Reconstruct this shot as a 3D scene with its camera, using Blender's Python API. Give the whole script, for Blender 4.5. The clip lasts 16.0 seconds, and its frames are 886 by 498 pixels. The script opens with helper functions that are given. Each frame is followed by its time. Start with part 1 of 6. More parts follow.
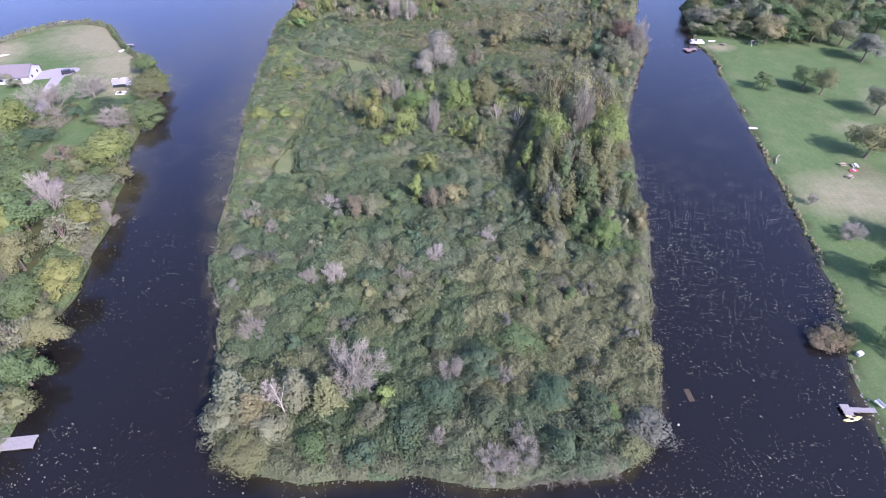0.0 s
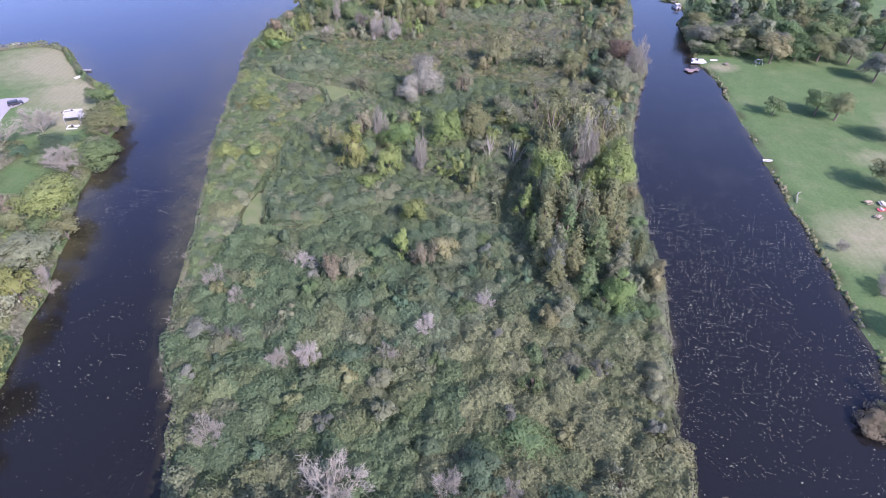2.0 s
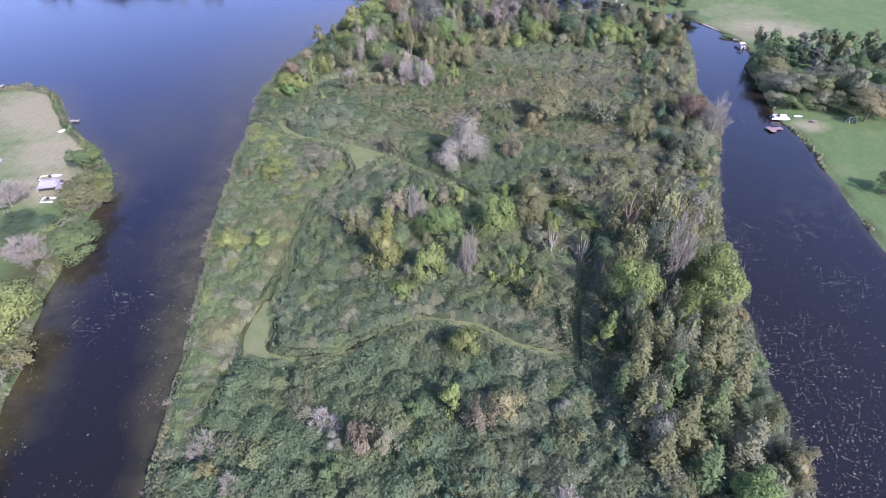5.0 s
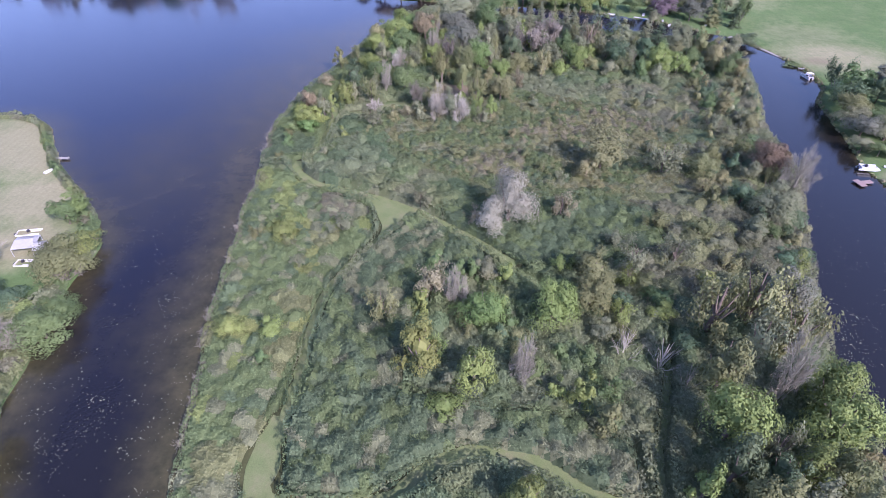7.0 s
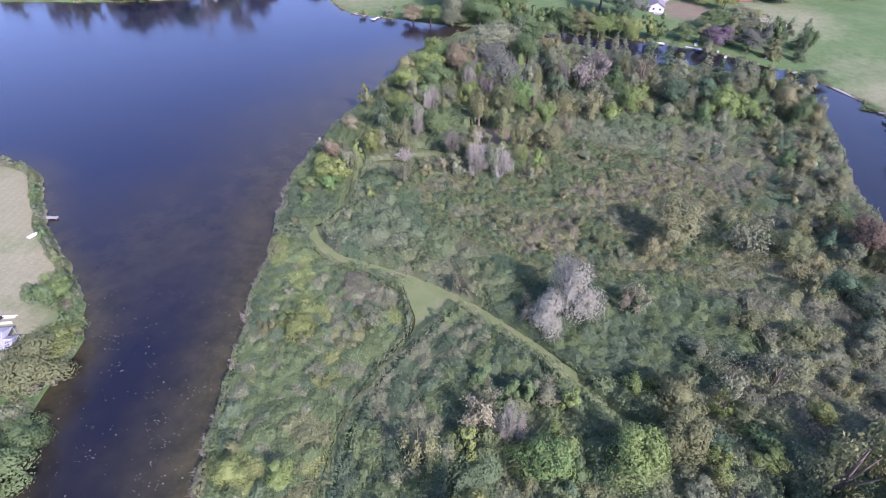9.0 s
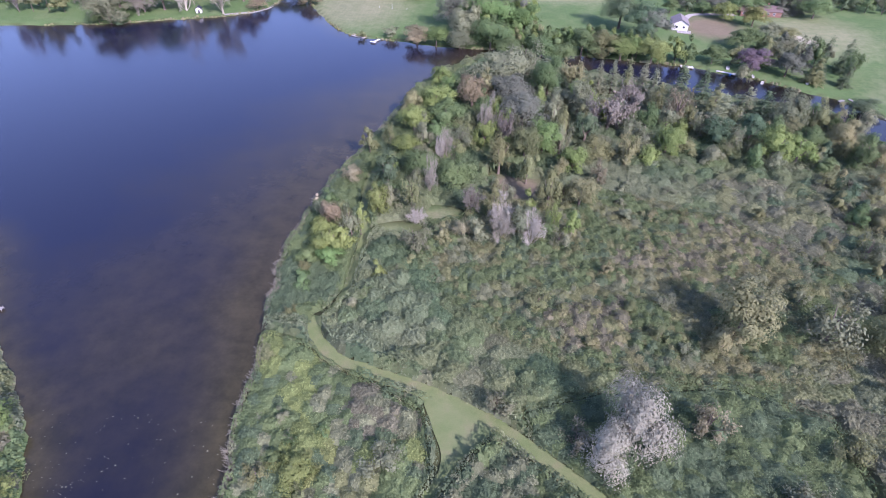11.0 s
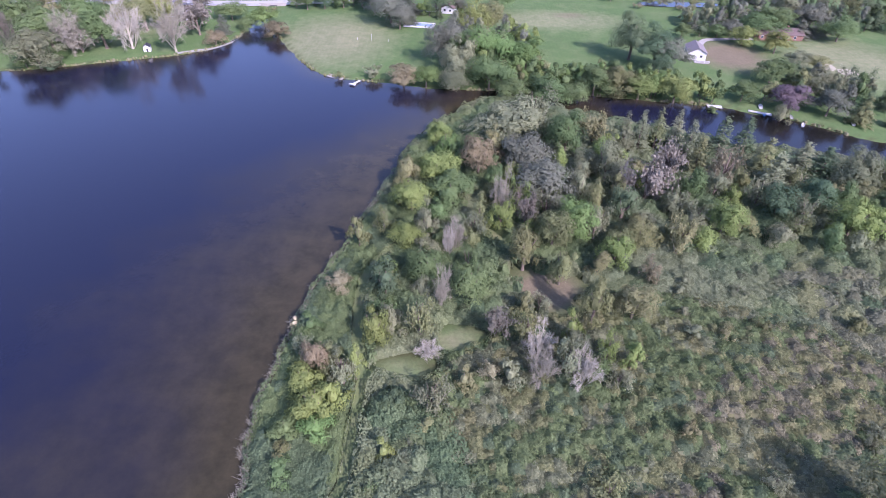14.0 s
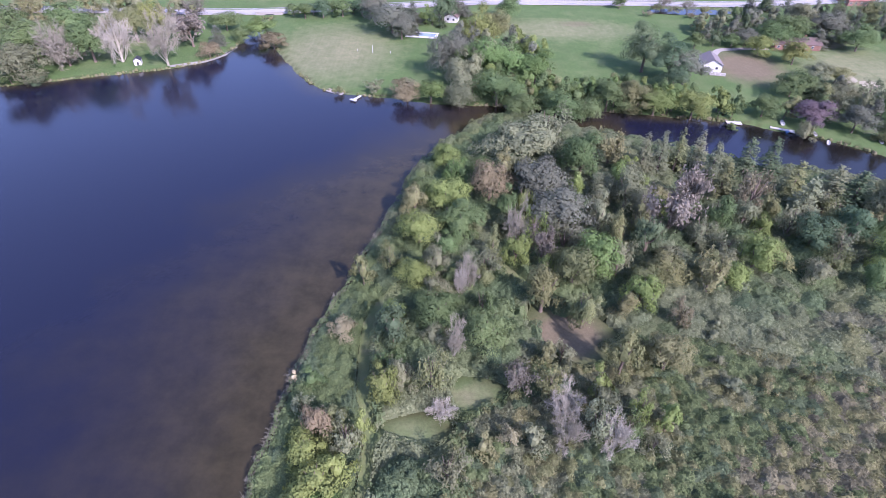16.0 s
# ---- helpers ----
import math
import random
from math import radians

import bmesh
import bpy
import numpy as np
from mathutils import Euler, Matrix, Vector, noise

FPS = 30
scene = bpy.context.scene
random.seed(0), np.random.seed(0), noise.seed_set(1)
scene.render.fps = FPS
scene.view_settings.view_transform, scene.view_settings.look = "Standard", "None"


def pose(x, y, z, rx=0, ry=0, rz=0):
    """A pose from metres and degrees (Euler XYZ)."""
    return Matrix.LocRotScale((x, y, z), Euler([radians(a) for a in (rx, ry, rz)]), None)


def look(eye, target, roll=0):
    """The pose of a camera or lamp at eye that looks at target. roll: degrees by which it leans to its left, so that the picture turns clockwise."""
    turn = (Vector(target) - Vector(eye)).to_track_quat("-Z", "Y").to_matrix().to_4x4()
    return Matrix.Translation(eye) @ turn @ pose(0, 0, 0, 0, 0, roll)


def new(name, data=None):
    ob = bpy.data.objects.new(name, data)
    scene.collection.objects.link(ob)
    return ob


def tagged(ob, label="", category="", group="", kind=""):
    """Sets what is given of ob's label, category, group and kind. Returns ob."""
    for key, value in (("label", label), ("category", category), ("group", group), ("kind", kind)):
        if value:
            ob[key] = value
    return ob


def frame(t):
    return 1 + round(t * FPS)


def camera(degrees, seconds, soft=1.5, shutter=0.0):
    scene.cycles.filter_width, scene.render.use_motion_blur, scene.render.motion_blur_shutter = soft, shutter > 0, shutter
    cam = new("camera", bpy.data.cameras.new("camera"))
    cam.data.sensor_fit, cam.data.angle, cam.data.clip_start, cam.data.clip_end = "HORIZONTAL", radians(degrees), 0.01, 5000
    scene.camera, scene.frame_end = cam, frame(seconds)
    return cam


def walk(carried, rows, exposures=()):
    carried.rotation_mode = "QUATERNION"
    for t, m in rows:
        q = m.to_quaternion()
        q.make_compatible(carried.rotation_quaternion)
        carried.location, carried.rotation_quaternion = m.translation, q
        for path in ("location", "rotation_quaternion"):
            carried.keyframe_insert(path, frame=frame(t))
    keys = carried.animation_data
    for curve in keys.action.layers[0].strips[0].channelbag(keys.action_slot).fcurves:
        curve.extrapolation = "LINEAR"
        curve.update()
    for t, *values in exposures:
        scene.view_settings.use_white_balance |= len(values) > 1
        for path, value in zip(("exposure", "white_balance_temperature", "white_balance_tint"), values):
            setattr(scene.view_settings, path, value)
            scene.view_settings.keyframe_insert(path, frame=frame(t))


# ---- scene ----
cam = camera(77.0, 16.0, soft=0.9)
PATH = [
    (0, (-0.209, 3.141, 89.261), (-0.212, 4.665, 87.965), 1.0),
    (0.5, (-0.137, 7.746, 88.883), (-0.114, 9.269, 87.588), 1.2),
    (1, (-0.197, 13.017, 88.648), (-0.158, 14.542, 87.353), 1.2),
    (1.5, (-0.414, 18.666, 88.652), (-0.371, 20.192, 87.36), 1.2),
    (2, (-1.001, 24.989, 88.333), (-0.959, 26.522, 87.049), 1.2),
    (2.5, (-1.675, 31.485, 88.566), (-1.638, 33.023, 87.288), 1.2),
    (3, (-3.157, 38.184, 88.62), (-3.122, 39.723, 87.343), 1.2),
    (3.5, (-4.6, 45.009, 88.746), (-4.571, 46.551, 87.472), 1.3),
    (4, (-6.299, 51.752, 88.633), (-6.278, 53.298, 87.365), 1.3),
    (6.5, (-16.124, 88.469, 87.271), (-16.145, 90.021, 86.01), 1.8),
    (7, (-18.142, 96.218, 87.345), (-18.173, 97.769, 86.082), 1.9),
    (7.5, (-20.498, 103.937, 87.75), (-20.535, 105.487, 86.487), 2.0),
    (8, (-22.447, 111.507, 88.191), (-22.492, 113.06, 86.93), 2.1),
    (8.5, (-24.468, 119.173, 88.442), (-24.524, 120.726, 87.183), 2.0),
    (9, (-26.591, 126.746, 88.569), (-26.671, 128.301, 87.313), 2.1),
    (9.5, (-28.611, 134.468, 88.773), (-28.709, 136.02, 87.516), 2.1),
    (12, (-38.537, 172.675, 88.911), (-38.584, 174.235, 87.66), 1.6),
    (12.5, (-40.278, 180.178, 88.519), (-40.319, 181.74, 87.269), 1.7),
    (13, (-42.118, 187.569, 88.732), (-42.114, 189.131, 87.483), 1.6),
    (13.5, (-43.69, 194.89, 88.858), (-43.684, 196.452, 87.608), 1.5),
    (14, (-45.192, 201.9, 88.921), (-45.18, 203.464, 87.674), 1.5),
    (14.5, (-45.921, 205.443, 89.129), (-45.902, 207.006, 87.882), 1.5),
    (15, (-46.737, 208.916, 89.197), (-46.716, 210.479, 87.95), 1.5),
    (15.5, (-47.498, 212.354, 89.21), (-47.48, 213.918, 87.964), 1.4),
    (16, (-48.225, 215.762, 89.229), (-48.207, 217.326, 87.983), 1.4),
]
walk(cam, [(t, look(eye, target, roll)) for t, eye, target, roll in PATH], [(0.0, 1.49, 5730, 45), (16.0, 1.49, 5730, 45)])

# ---- light: clear early-autumn day, sun over the camera's right shoulder ----
SUN_EL, SUN_AZ = 38.0, 141.0
sun_dir = Vector((math.sin(radians(SUN_AZ)) * math.cos(radians(SUN_EL)), math.cos(radians(SUN_AZ)) * math.cos(radians(SUN_EL)), math.sin(radians(SUN_EL))))
world = bpy.data.worlds.new("sky")
scene.world = world
world.use_nodes = True
wn = world.node_tree.nodes
sky = wn.new("ShaderNodeTexSky")
sky.sky_type, sky.sun_disc = "NISHITA", False
sky.sun_elevation, sky.sun_rotation = radians(SUN_EL), radians(SUN_AZ)
sky.air_density, sky.dust_density, sky.ozone_density = 1.0, 0.9, 2.5
world.node_tree.links.new(sky.outputs[0], wn["Background"].inputs[0])
wn["Background"].inputs[1].default_value = 0.15
sun = new("sun", bpy.data.lights.new("sun", "SUN"))
sun.data.energy, sun.data.angle, sun.data.color = 3.5, radians(0.6), (1.0, 0.95, 0.86)
sun.matrix_world = look(sun_dir * 300, (0, 0, 0))


# ---- materials ----
def node_mat(name, rough=0.85, spec=0.3):
    """A node material with its principled shader and a texture coordinate in metres."""
    m = bpy.data.materials.new(name)
    m.use_nodes = True
    n, l = m.node_tree.nodes, m.node_tree.links
    p = n["Principled BSDF"]
    p.inputs["Roughness"].default_value = rough
    p.inputs["Specular IOR Level"].default_value = spec
    co = n.new("ShaderNodeNewGeometry")
    return m, n, l, p, co


def noise_of(n, l, co, scale, detail=4.0, rough=0.6):
    t = n.new("ShaderNodeTexNoise")
    t.inputs["Scale"].default_value, t.inputs["Detail"].default_value, t.inputs["Roughness"].default_value = scale, detail, rough
    l.new(co.outputs["Position"], t.inputs["Vector"])
    return t.outputs["Fac"]


def ramp_of(n, l, fac, stops):
    r = n.new("ShaderNodeValToRGB")
    while len(r.color_ramp.elements) < len(stops):
        r.color_ramp.elements.new(0.5)
    for e, (pos, col) in zip(r.color_ramp.elements, stops):
        e.position, e.color = pos, (*col, 1) if len(col) == 3 else col
    l.new(fac, r.inputs[0])
    return r.outputs[0]


def mix_of(n, l, fac, a, b, kind="MIX"):
    m = n.new("ShaderNodeMix")
    m.data_type, m.blend_type = "RGBA", kind
    for sock, v in ((m.inputs[0], fac), (m.inputs[6], a), (m.inputs[7], b)):
        if hasattr(v, "links"):
            l.new(v, sock)
        elif sock == m.inputs[0]:
            sock.default_value = v
        else:
            sock.default_value = (*v, 1)
    return m.outputs[2]


def bump_of(n, l, p, height, strength, distance):
    b = n.new("ShaderNodeBump")
    b.inputs["Strength"].default_value, b.inputs["Distance"].default_value = strength, distance
    l.new(height, b.inputs["Height"])
    l.new(b.outputs[0], p.inputs["Normal"])


def attr_of(n, name):
    a = n.new("ShaderNodeAttribute")
    a.attribute_name = name
    return a


def plain_mat(name, col, rough=0.6, metal=0.0, vary=0.18, scale=2.0):
    """Painted, wooden, stone or metal surface with weathering at two scales."""
    m, n, l, p, co = node_mat(name, rough)
    p.inputs["Metallic"].default_value = metal
    lo, hi = [c * (1 - vary) for c in col], [min(1, c * (1 + vary)) for c in col]
    c1 = ramp_of(n, l, noise_of(n, l, co, scale), [(0.3, lo), (0.7, hi)])
    c2 = mix_of(n, l, 0.35, c1, ramp_of(n, l, noise_of(n, l, co, scale * 9), [(0.35, lo), (0.65, hi)]))
    l.new(c2, p.inputs["Base Color"])
    return m


def leaf_mat(name, col, tinted=False, through_light=0.32):
    """Foliage: each leaf spray differs a little in value, each plant a little in hue."""
    m, n, l, p, co = node_mat(name, 0.7, 0.12)
    base = attr_of(n, "tint").outputs["Color"] if tinted else None
    if base is None:
        rgb = n.new("ShaderNodeRGB")
        rgb.outputs[0].default_value = (*col, 1)
        base = rgb.outputs[0]
    rnd = n.new("ShaderNodeMapRange")
    l.new(co.outputs["Random Per Island"], rnd.inputs[0])
    rnd.inputs[3].default_value, rnd.inputs[4].default_value = 0.88, 1.12
    info = n.new("ShaderNodeObjectInfo")
    hs = n.new("ShaderNodeHueSaturation")
    hv, vv = n.new("ShaderNodeMapRange"), n.new("ShaderNodeMapRange")
    l.new(info.outputs["Random"], hv.inputs[0])
    hv.inputs[3].default_value, hv.inputs[4].default_value = 0.485, 0.515
    mul = n.new("ShaderNodeMath")
    mul.operation = "FRACT"
    m7 = n.new("ShaderNodeMath")
    m7.operation = "MULTIPLY"
    m7.inputs[1].default_value = 7.31
    l.new(info.outputs["Random"], m7.inputs[0])
    l.new(m7.outputs[0], mul.inputs[0])
    l.new(mul.outputs[0], vv.inputs[0])
    vv.inputs[3].default_value, vv.inputs[4].default_value = (0.98, 1.02) if tinted else (0.82, 1.18)
    l.new(hv.outputs[0], hs.inputs["Hue"])
    l.new(vv.outputs[0], hs.inputs["Value"])
    l.new(base, hs.inputs["Color"])
    vary = n.new("ShaderNodeVectorMath")
    vary.operation = "SCALE"
    l.new(hs.outputs[0], vary.inputs[0])
    l.new(rnd.outputs[0], vary.inputs["Scale"])
    l.new(vary.outputs[0], p.inputs["Base Color"])
    tr = n.new("ShaderNodeBsdfTranslucent")
    l.new(vary.outputs[0], tr.inputs["Color"])
    mx = n.new("ShaderNodeMixShader")
    mx.inputs[0].default_value = through_light
    l.new(p.outputs[0], mx.inputs[1])
    l.new(tr.outputs[0], mx.inputs[2])
    l.new(mx.outputs[0], n["Material Output"].inputs[0])
    return m


LEAF_COLOURS = {
    "green": (0.107, 0.167, 0.062), "bright": (0.116, 0.190, 0.058), "dark": (0.088, 0.130, 0.062), "teal": (0.080, 0.134, 0.066),
    "olive": (0.160, 0.187, 0.077), "sage": (0.168, 0.198, 0.104), "lime": (0.168, 0.232, 0.068), "yellow": (0.182, 0.226, 0.069),
    "khaki": (0.202, 0.217, 0.096), "tan": (0.218, 0.217, 0.120), "brown": (0.190, 0.174, 0.096), "red": (0.150, 0.122, 0.076),
    "silver": (0.255, 0.275, 0.188), "slate": (0.135, 0.158, 0.105), "plum": (0.125, 0.105, 0.105), "cream": (0.52, 0.49, 0.29), "grey": (0.172, 0.170, 0.122),
}
LEAF_COLOURS = {k: (r * 1.05, g * 0.99, b * 1.06) for k, (r, g, b) in LEAF_COLOURS.items()}
LEAF = {k: leaf_mat("leaves_" + k, c) for k, c in LEAF_COLOURS.items()}
THICKET = leaf_mat("thicket_leaves", None, tinted=True)
TWIG = {"grey": plain_mat("grey_twigs", (0.208, 0.200, 0.148), 0.9), "pale": plain_mat("pale_dead_wood", (0.29, 0.275, 0.215), 0.85)}
BARK = plain_mat("bark", (0.13, 0.105, 0.08), 0.95)


def ground_mat():
    m, n, l, p, co = node_mat("ground", 0.95, 0.1)
    big, mid, fine = noise_of(n, l, co, 0.035, 5), noise_of(n, l, co, 0.3, 5), noise_of(n, l, co, 5.0, 3)
    green = mix_of(n, l, mid, (0.062, 0.108, 0.036), (0.086, 0.139, 0.049))
    dry = mix_of(n, l, mid, (0.182, 0.183, 0.100), (0.232, 0.222, 0.130))
    dirt = mix_of(n, l, mid, (0.124, 0.106, 0.066), (0.164, 0.138, 0.088))
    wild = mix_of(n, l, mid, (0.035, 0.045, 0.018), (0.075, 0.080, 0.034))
    a = attr_of(n, "cover")
    sep = n.new("ShaderNodeSeparateColor")
    l.new(a.outputs["Color"], sep.inputs[0])

    def blur(sock, amount):
        add = n.new("ShaderNodeMath")
        add.operation = "MULTIPLY_ADD"
        l.new(mid, add.inputs[0])
        add.inputs[1].default_value = amount
        l.new(sock, add.inputs[2])
        r = n.new("ShaderNodeMapRange")
        l.new(add.outputs[0], r.inputs[0])
        r.inputs[1].default_value, r.inputs[2].default_value = amount * 0.5 + 0.12, amount * 0.5 + 0.82
        return r.outputs[0]
    patchy = ramp_of(n, l, noise_of(n, l, co, 0.09, 6, 0.7), [(0.45, (0, 0, 0)), (0.8, (0.3, 0.3, 0.3))])
    green = mix_of(n, l, patchy, green, dry)
    c = mix_of(n, l, blur(sep.outputs[0], 0.5), green, dry)
    c = mix_of(n, l, blur(sep.outputs[1], 0.5), c, dirt)
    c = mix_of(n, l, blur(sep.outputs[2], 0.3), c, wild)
    c = mix_of(n, l, 0.5, c, ramp_of(n, l, noise_of(n, l, co, 1.6, 6, 0.75), [(0.25, (0.45, 0.45, 0.45)), (0.75, (1.3, 1.3, 1.3))]), "MULTIPLY")
    c = mix_of(n, l, 0.6, c, ramp_of(n, l, big, [(0.3, (0.8, 0.84, 0.8)), (0.7, (1.15, 1.1, 1.1))]), "MULTIPLY")
    mown = n.new("ShaderNodeTexWave")
    mown.inputs["Scale"].default_value, mown.inputs["Distortion"].default_value, mown.inputs["Detail"].default_value, mown.inputs["Detail Scale"].default_value = 0.16, 6.0, 2.0, 0.12
    l.new(co.outputs["Position"], mown.inputs["Vector"])
    swath = n.new("ShaderNodeMath")
    swath.operation = "MULTIPLY_ADD"
    l.new(sep.outputs[0], swath.inputs[0])
    swath.inputs[1].default_value, swath.inputs[2].default_value = 0.05, 0.05
    c = mix_of(n, l, swath.outputs[0], c, ramp_of(n, l, mown.outputs["Fac"], [(0.2, (0.72, 0.74, 0.72)), (0.8, (1.2, 1.18, 1.2))]), "MULTIPLY")
    l.new(c, p.inputs["Base Color"])
    bump_of(n, l, p, fine, 0.6, 0.15)
    return m


def path_mat():
    m, n, l, p, co = node_mat("mown_grass", 0.95, 0.1)
    mid, fine = noise_of(n, l, co, 0.35, 5), noise_of(n, l, co, 6.0, 3)
    c = ramp_of(n, l, mid, [(0.3, (0.102, 0.138, 0.051)), (0.55, (0.127, 0.152, 0.064)), (0.75, (0.152, 0.153, 0.078))])
    c = mix_of(n, l, 0.5, c, ramp_of(n, l, fine, [(0.25, (0.6, 0.6, 0.6)), (0.75, (1.2, 1.2, 1.2))]), "MULTIPLY")
    l.new(c, p.inputs["Base Color"])
    bump_of(n, l, p, fine, 0.6, 0.12)
    return m


def water_mat():
    """Dark lake water: murky brown and weedy where shallow, with light ripples."""
    m, n, l, p, co = node_mat("lake_water", 0.12, 0.5)
    p.inputs["IOR"].default_value = 1.33
    a = attr_of(n, "shallow")
    sep = n.new("ShaderNodeSeparateColor")
    l.new(a.outputs["Color"], sep.inputs[0])
    mid, fine = noise_of(n, l, co, 0.05, 6, 0.66), noise_of(n, l, co, 0.16, 7, 0.70)
    blot = ramp_of(n, l, fine, [(0.36, (0, 0, 0)), (0.62, (1, 1, 1))])
    weed = mix_of(n, l, blot, (0.026, 0.027, 0.012), (0.060, 0.056, 0.024))
    mud = mix_of(n, l, blot, (0.0225, 0.0190, 0.0095), (0.035, 0.0288, 0.0142))
    bed = mix_of(n, l, sep.outputs[1], weed, mud)
    add = n.new("ShaderNodeMath")
    add.operation = "MULTIPLY_ADD"
    l.new(mid, add.inputs[0])
    add.inputs[1].default_value = 0.5
    l.new(sep.outputs[0], add.inputs[2])
    r = n.new("ShaderNodeMapRange")
    l.new(add.outputs[0], r.inputs[0])
    r.inputs[1].default_value, r.inputs[2].default_value = 0.40, 1.12
    # base shifts to blue towards the far lake, putting reflected sky into the colour
    deep_sky = mix_of(n, l, sep.outputs[2], (0.0085, 0.0083, 0.0072), (0.0085, 0.0098, 0.0200))
    c = mix_of(n, l, r.outputs[0], deep_sky, bed)
    l.new(c, p.inputs["Base Color"])
    rip = n.new("ShaderNodeTexNoise")
    rip.inputs["Scale"].default_value, rip.inputs["Detail"].default_value = 1.3, 3
    l.new(co.outputs["Position"], rip.inputs["Vector"])
    bump_of(n, l, p, rip.outputs["Fac"], 0.2, 0.12)
    return m


GROUND, PATH_GRASS, WATER = ground_mat(), path_mat(), water_mat()

# ---- plan: shorelines in metres ----
ISLAND = [(-40.5, 60), (-36, 52.5), (-28, 49.6), (-13, 49.4), (11, 49.4), (28, 51), (36, 56.5), (39.8, 66), (42.6, 83), (49, 107), (53, 136), (61, 180), (71, 210), (78, 228), (83.5, 241), (85.5, 255),
          (87, 273), (89, 285), (93, 297), (97, 309), (100, 322), (101.5, 335), (100, 350), (94, 359), (83, 364), (68, 367), (50, 371), (34, 379), (6, 392), (-18, 403), (-30, 402), (-37, 394),
          (-54, 368), (-60.5, 342), (-65.5, 322), (-71, 305), (-74, 291), (-76.5, 277), (-77.3, 262), (-76, 245), (-73, 222), (-67, 176), (-60, 140), (-54, 103), (-46, 84)]
MAINLAND = [(82, -60), (79, 20), (79, 57), (82, 74), (88, 88), (93, 111), (99, 152), (105, 190), (112, 242), (110, 252), (114, 270), (119, 300), (127, 317), (129.5, 332), (126, 348), (120.5, 360), (115, 371), (111, 377), (103, 381), (96, 386), (89.5, 391.5),
            (81, 396.5), (69, 401), (60, 405.5), (33, 410), (8, 413), (-33, 416), (-57, 418), (-70, 422), (-84, 424), (-96, 430), (-108, 444), (-123, 471), (-135, 494), (-138, 520)]
MAINLAND_WEST = [(-144, 520), (-143, 490), (-146, 466), (-157, 450), (-175, 442), (-204, 431), (-222, 425), (-262, 418), (-330, 410)]
PENINSULA = [(-300, 190), (-215, 214), (-192, 236), (-178, 260), (-160, 262), (-151, 256), (-134, 234), (-115, 215), (-104, 199), (-103, 180), (-97, 151), (-90, 127), (-85, 104), (-82, 89),
             (-83, 77), (-77, 60), (-75, 40), (-74, -60)]


def curve(points, closed=False, step=4.0):
    """A smooth line through the points."""
    p = np.array(points, float)
    n = len(p)
    out = []
    for i in range(n if closed else n - 1):
        a, b = p[i], p[(i + 1) % n]
        before = p[i - 1] if closed or i else a
        after = p[(i + 2) % n] if closed or i + 2 < n else b
        k = max(1, int(np.linalg.norm(b - a) / step))
        for j in range(k):
            t = j / k
            out.append(0.5 * (2 * a + (b - before) * t + (2 * before - 5 * a + 4 * b - after) * t ** 2 + (3 * a - before - 3 * b + after) * t ** 3))
    if not closed:
        out.append(p[-1])
    return np.array(out)


def ragged(line, size, seed):
    """Lets a shoreline wander by size metres."""
    for q in line:
        q[0] += size * noise.noise((q[0] * 0.13, q[1] * 0.13, seed))
        q[1] += size * noise.noise((q[0] * 0.13, q[1] * 0.13, seed + 9))
    return line


SHORE_ISLAND = ragged(curve(ISLAND, True, 3.0), 1.6, 1)
SHORE_MAIN = np.vstack([ragged(curve(MAINLAND, False, 4.0), 1.2, 2), ragged(curve(MAINLAND_WEST), 1.2, 3), [(-3500, 300), (-3500, 3500), (3500, 3500), (3500, -60)]])
SHORE_LEFT = np.vstack([[(-3500, 150)], ragged(curve(PENINSULA), 1.2, 4), [(-74, -70), (-3500, -70)]])


def signed(poly, x, y):
    """Distance to a closed outline, positive inside it."""
    best, inside = np.full(x.shape, 1e9), np.zeros(x.shape, bool)
    for (ax, ay), (bx, by) in zip(poly, np.roll(poly, -1, 0)):
        dx, dy = bx - ax, by - ay
        t = np.clip(((x - ax) * dx + (y - ay) * dy) / (dx * dx + dy * dy + 1e-9), 0, 1)
        best = np.minimum(best, (x - ax - t * dx) ** 2 + (y - ay - t * dy) ** 2)
        if ay != by:
            inside ^= ((ay > y) != (by > y)) & (x < dx * (y - ay) / (by - ay) + ax)
    return np.where(inside, 1, -1) * np.sqrt(best)


def shore_distances(x, y):
    x, y = np.asarray(x, float), np.asarray(y, float)
    return signed(SHORE_ISLAND, x, y), signed(SHORE_MAIN, x, y), signed(SHORE_LEFT, x, y)


def ground_z(x, y, d=None):
    """Height of the ground: low banks, a flat marshy island, fields that rise gently behind the far shore."""
    x, y = np.asarray(x, float), np.asarray(y, float)
    di, dm, dl = d if d is not None else shore_distances(x, y)
    far = np.clip((y - 380) / 60, 0, 1)
    rise = np.clip(dm - 4, 0, 110) * (0.012 + 0.02 * far)
    land = np.maximum(np.maximum(di, dm), dl)
    bank = 0.75 * (1 - np.exp(-np.maximum(land, 0) / 1.0))
    south = np.clip((-70 - y) / 20, 0, 1) * 3.0
    return np.where(land > 0, bank + np.where(dm > 0, rise, 0), np.maximum(-2.4, land * 0.2)) + south


def lines(core0, core1, step, reach):
    core = list(np.arange(core0, core1 + 0.1, step))
    lo, hi, s = [], [], step
    a, b = core0, core1
    while a > -reach or b < reach:
        s *= 1.5
        a, b = a - s, b + s
        lo.insert(0, a)
        hi.append(b)
    return np.array(lo + core + hi)


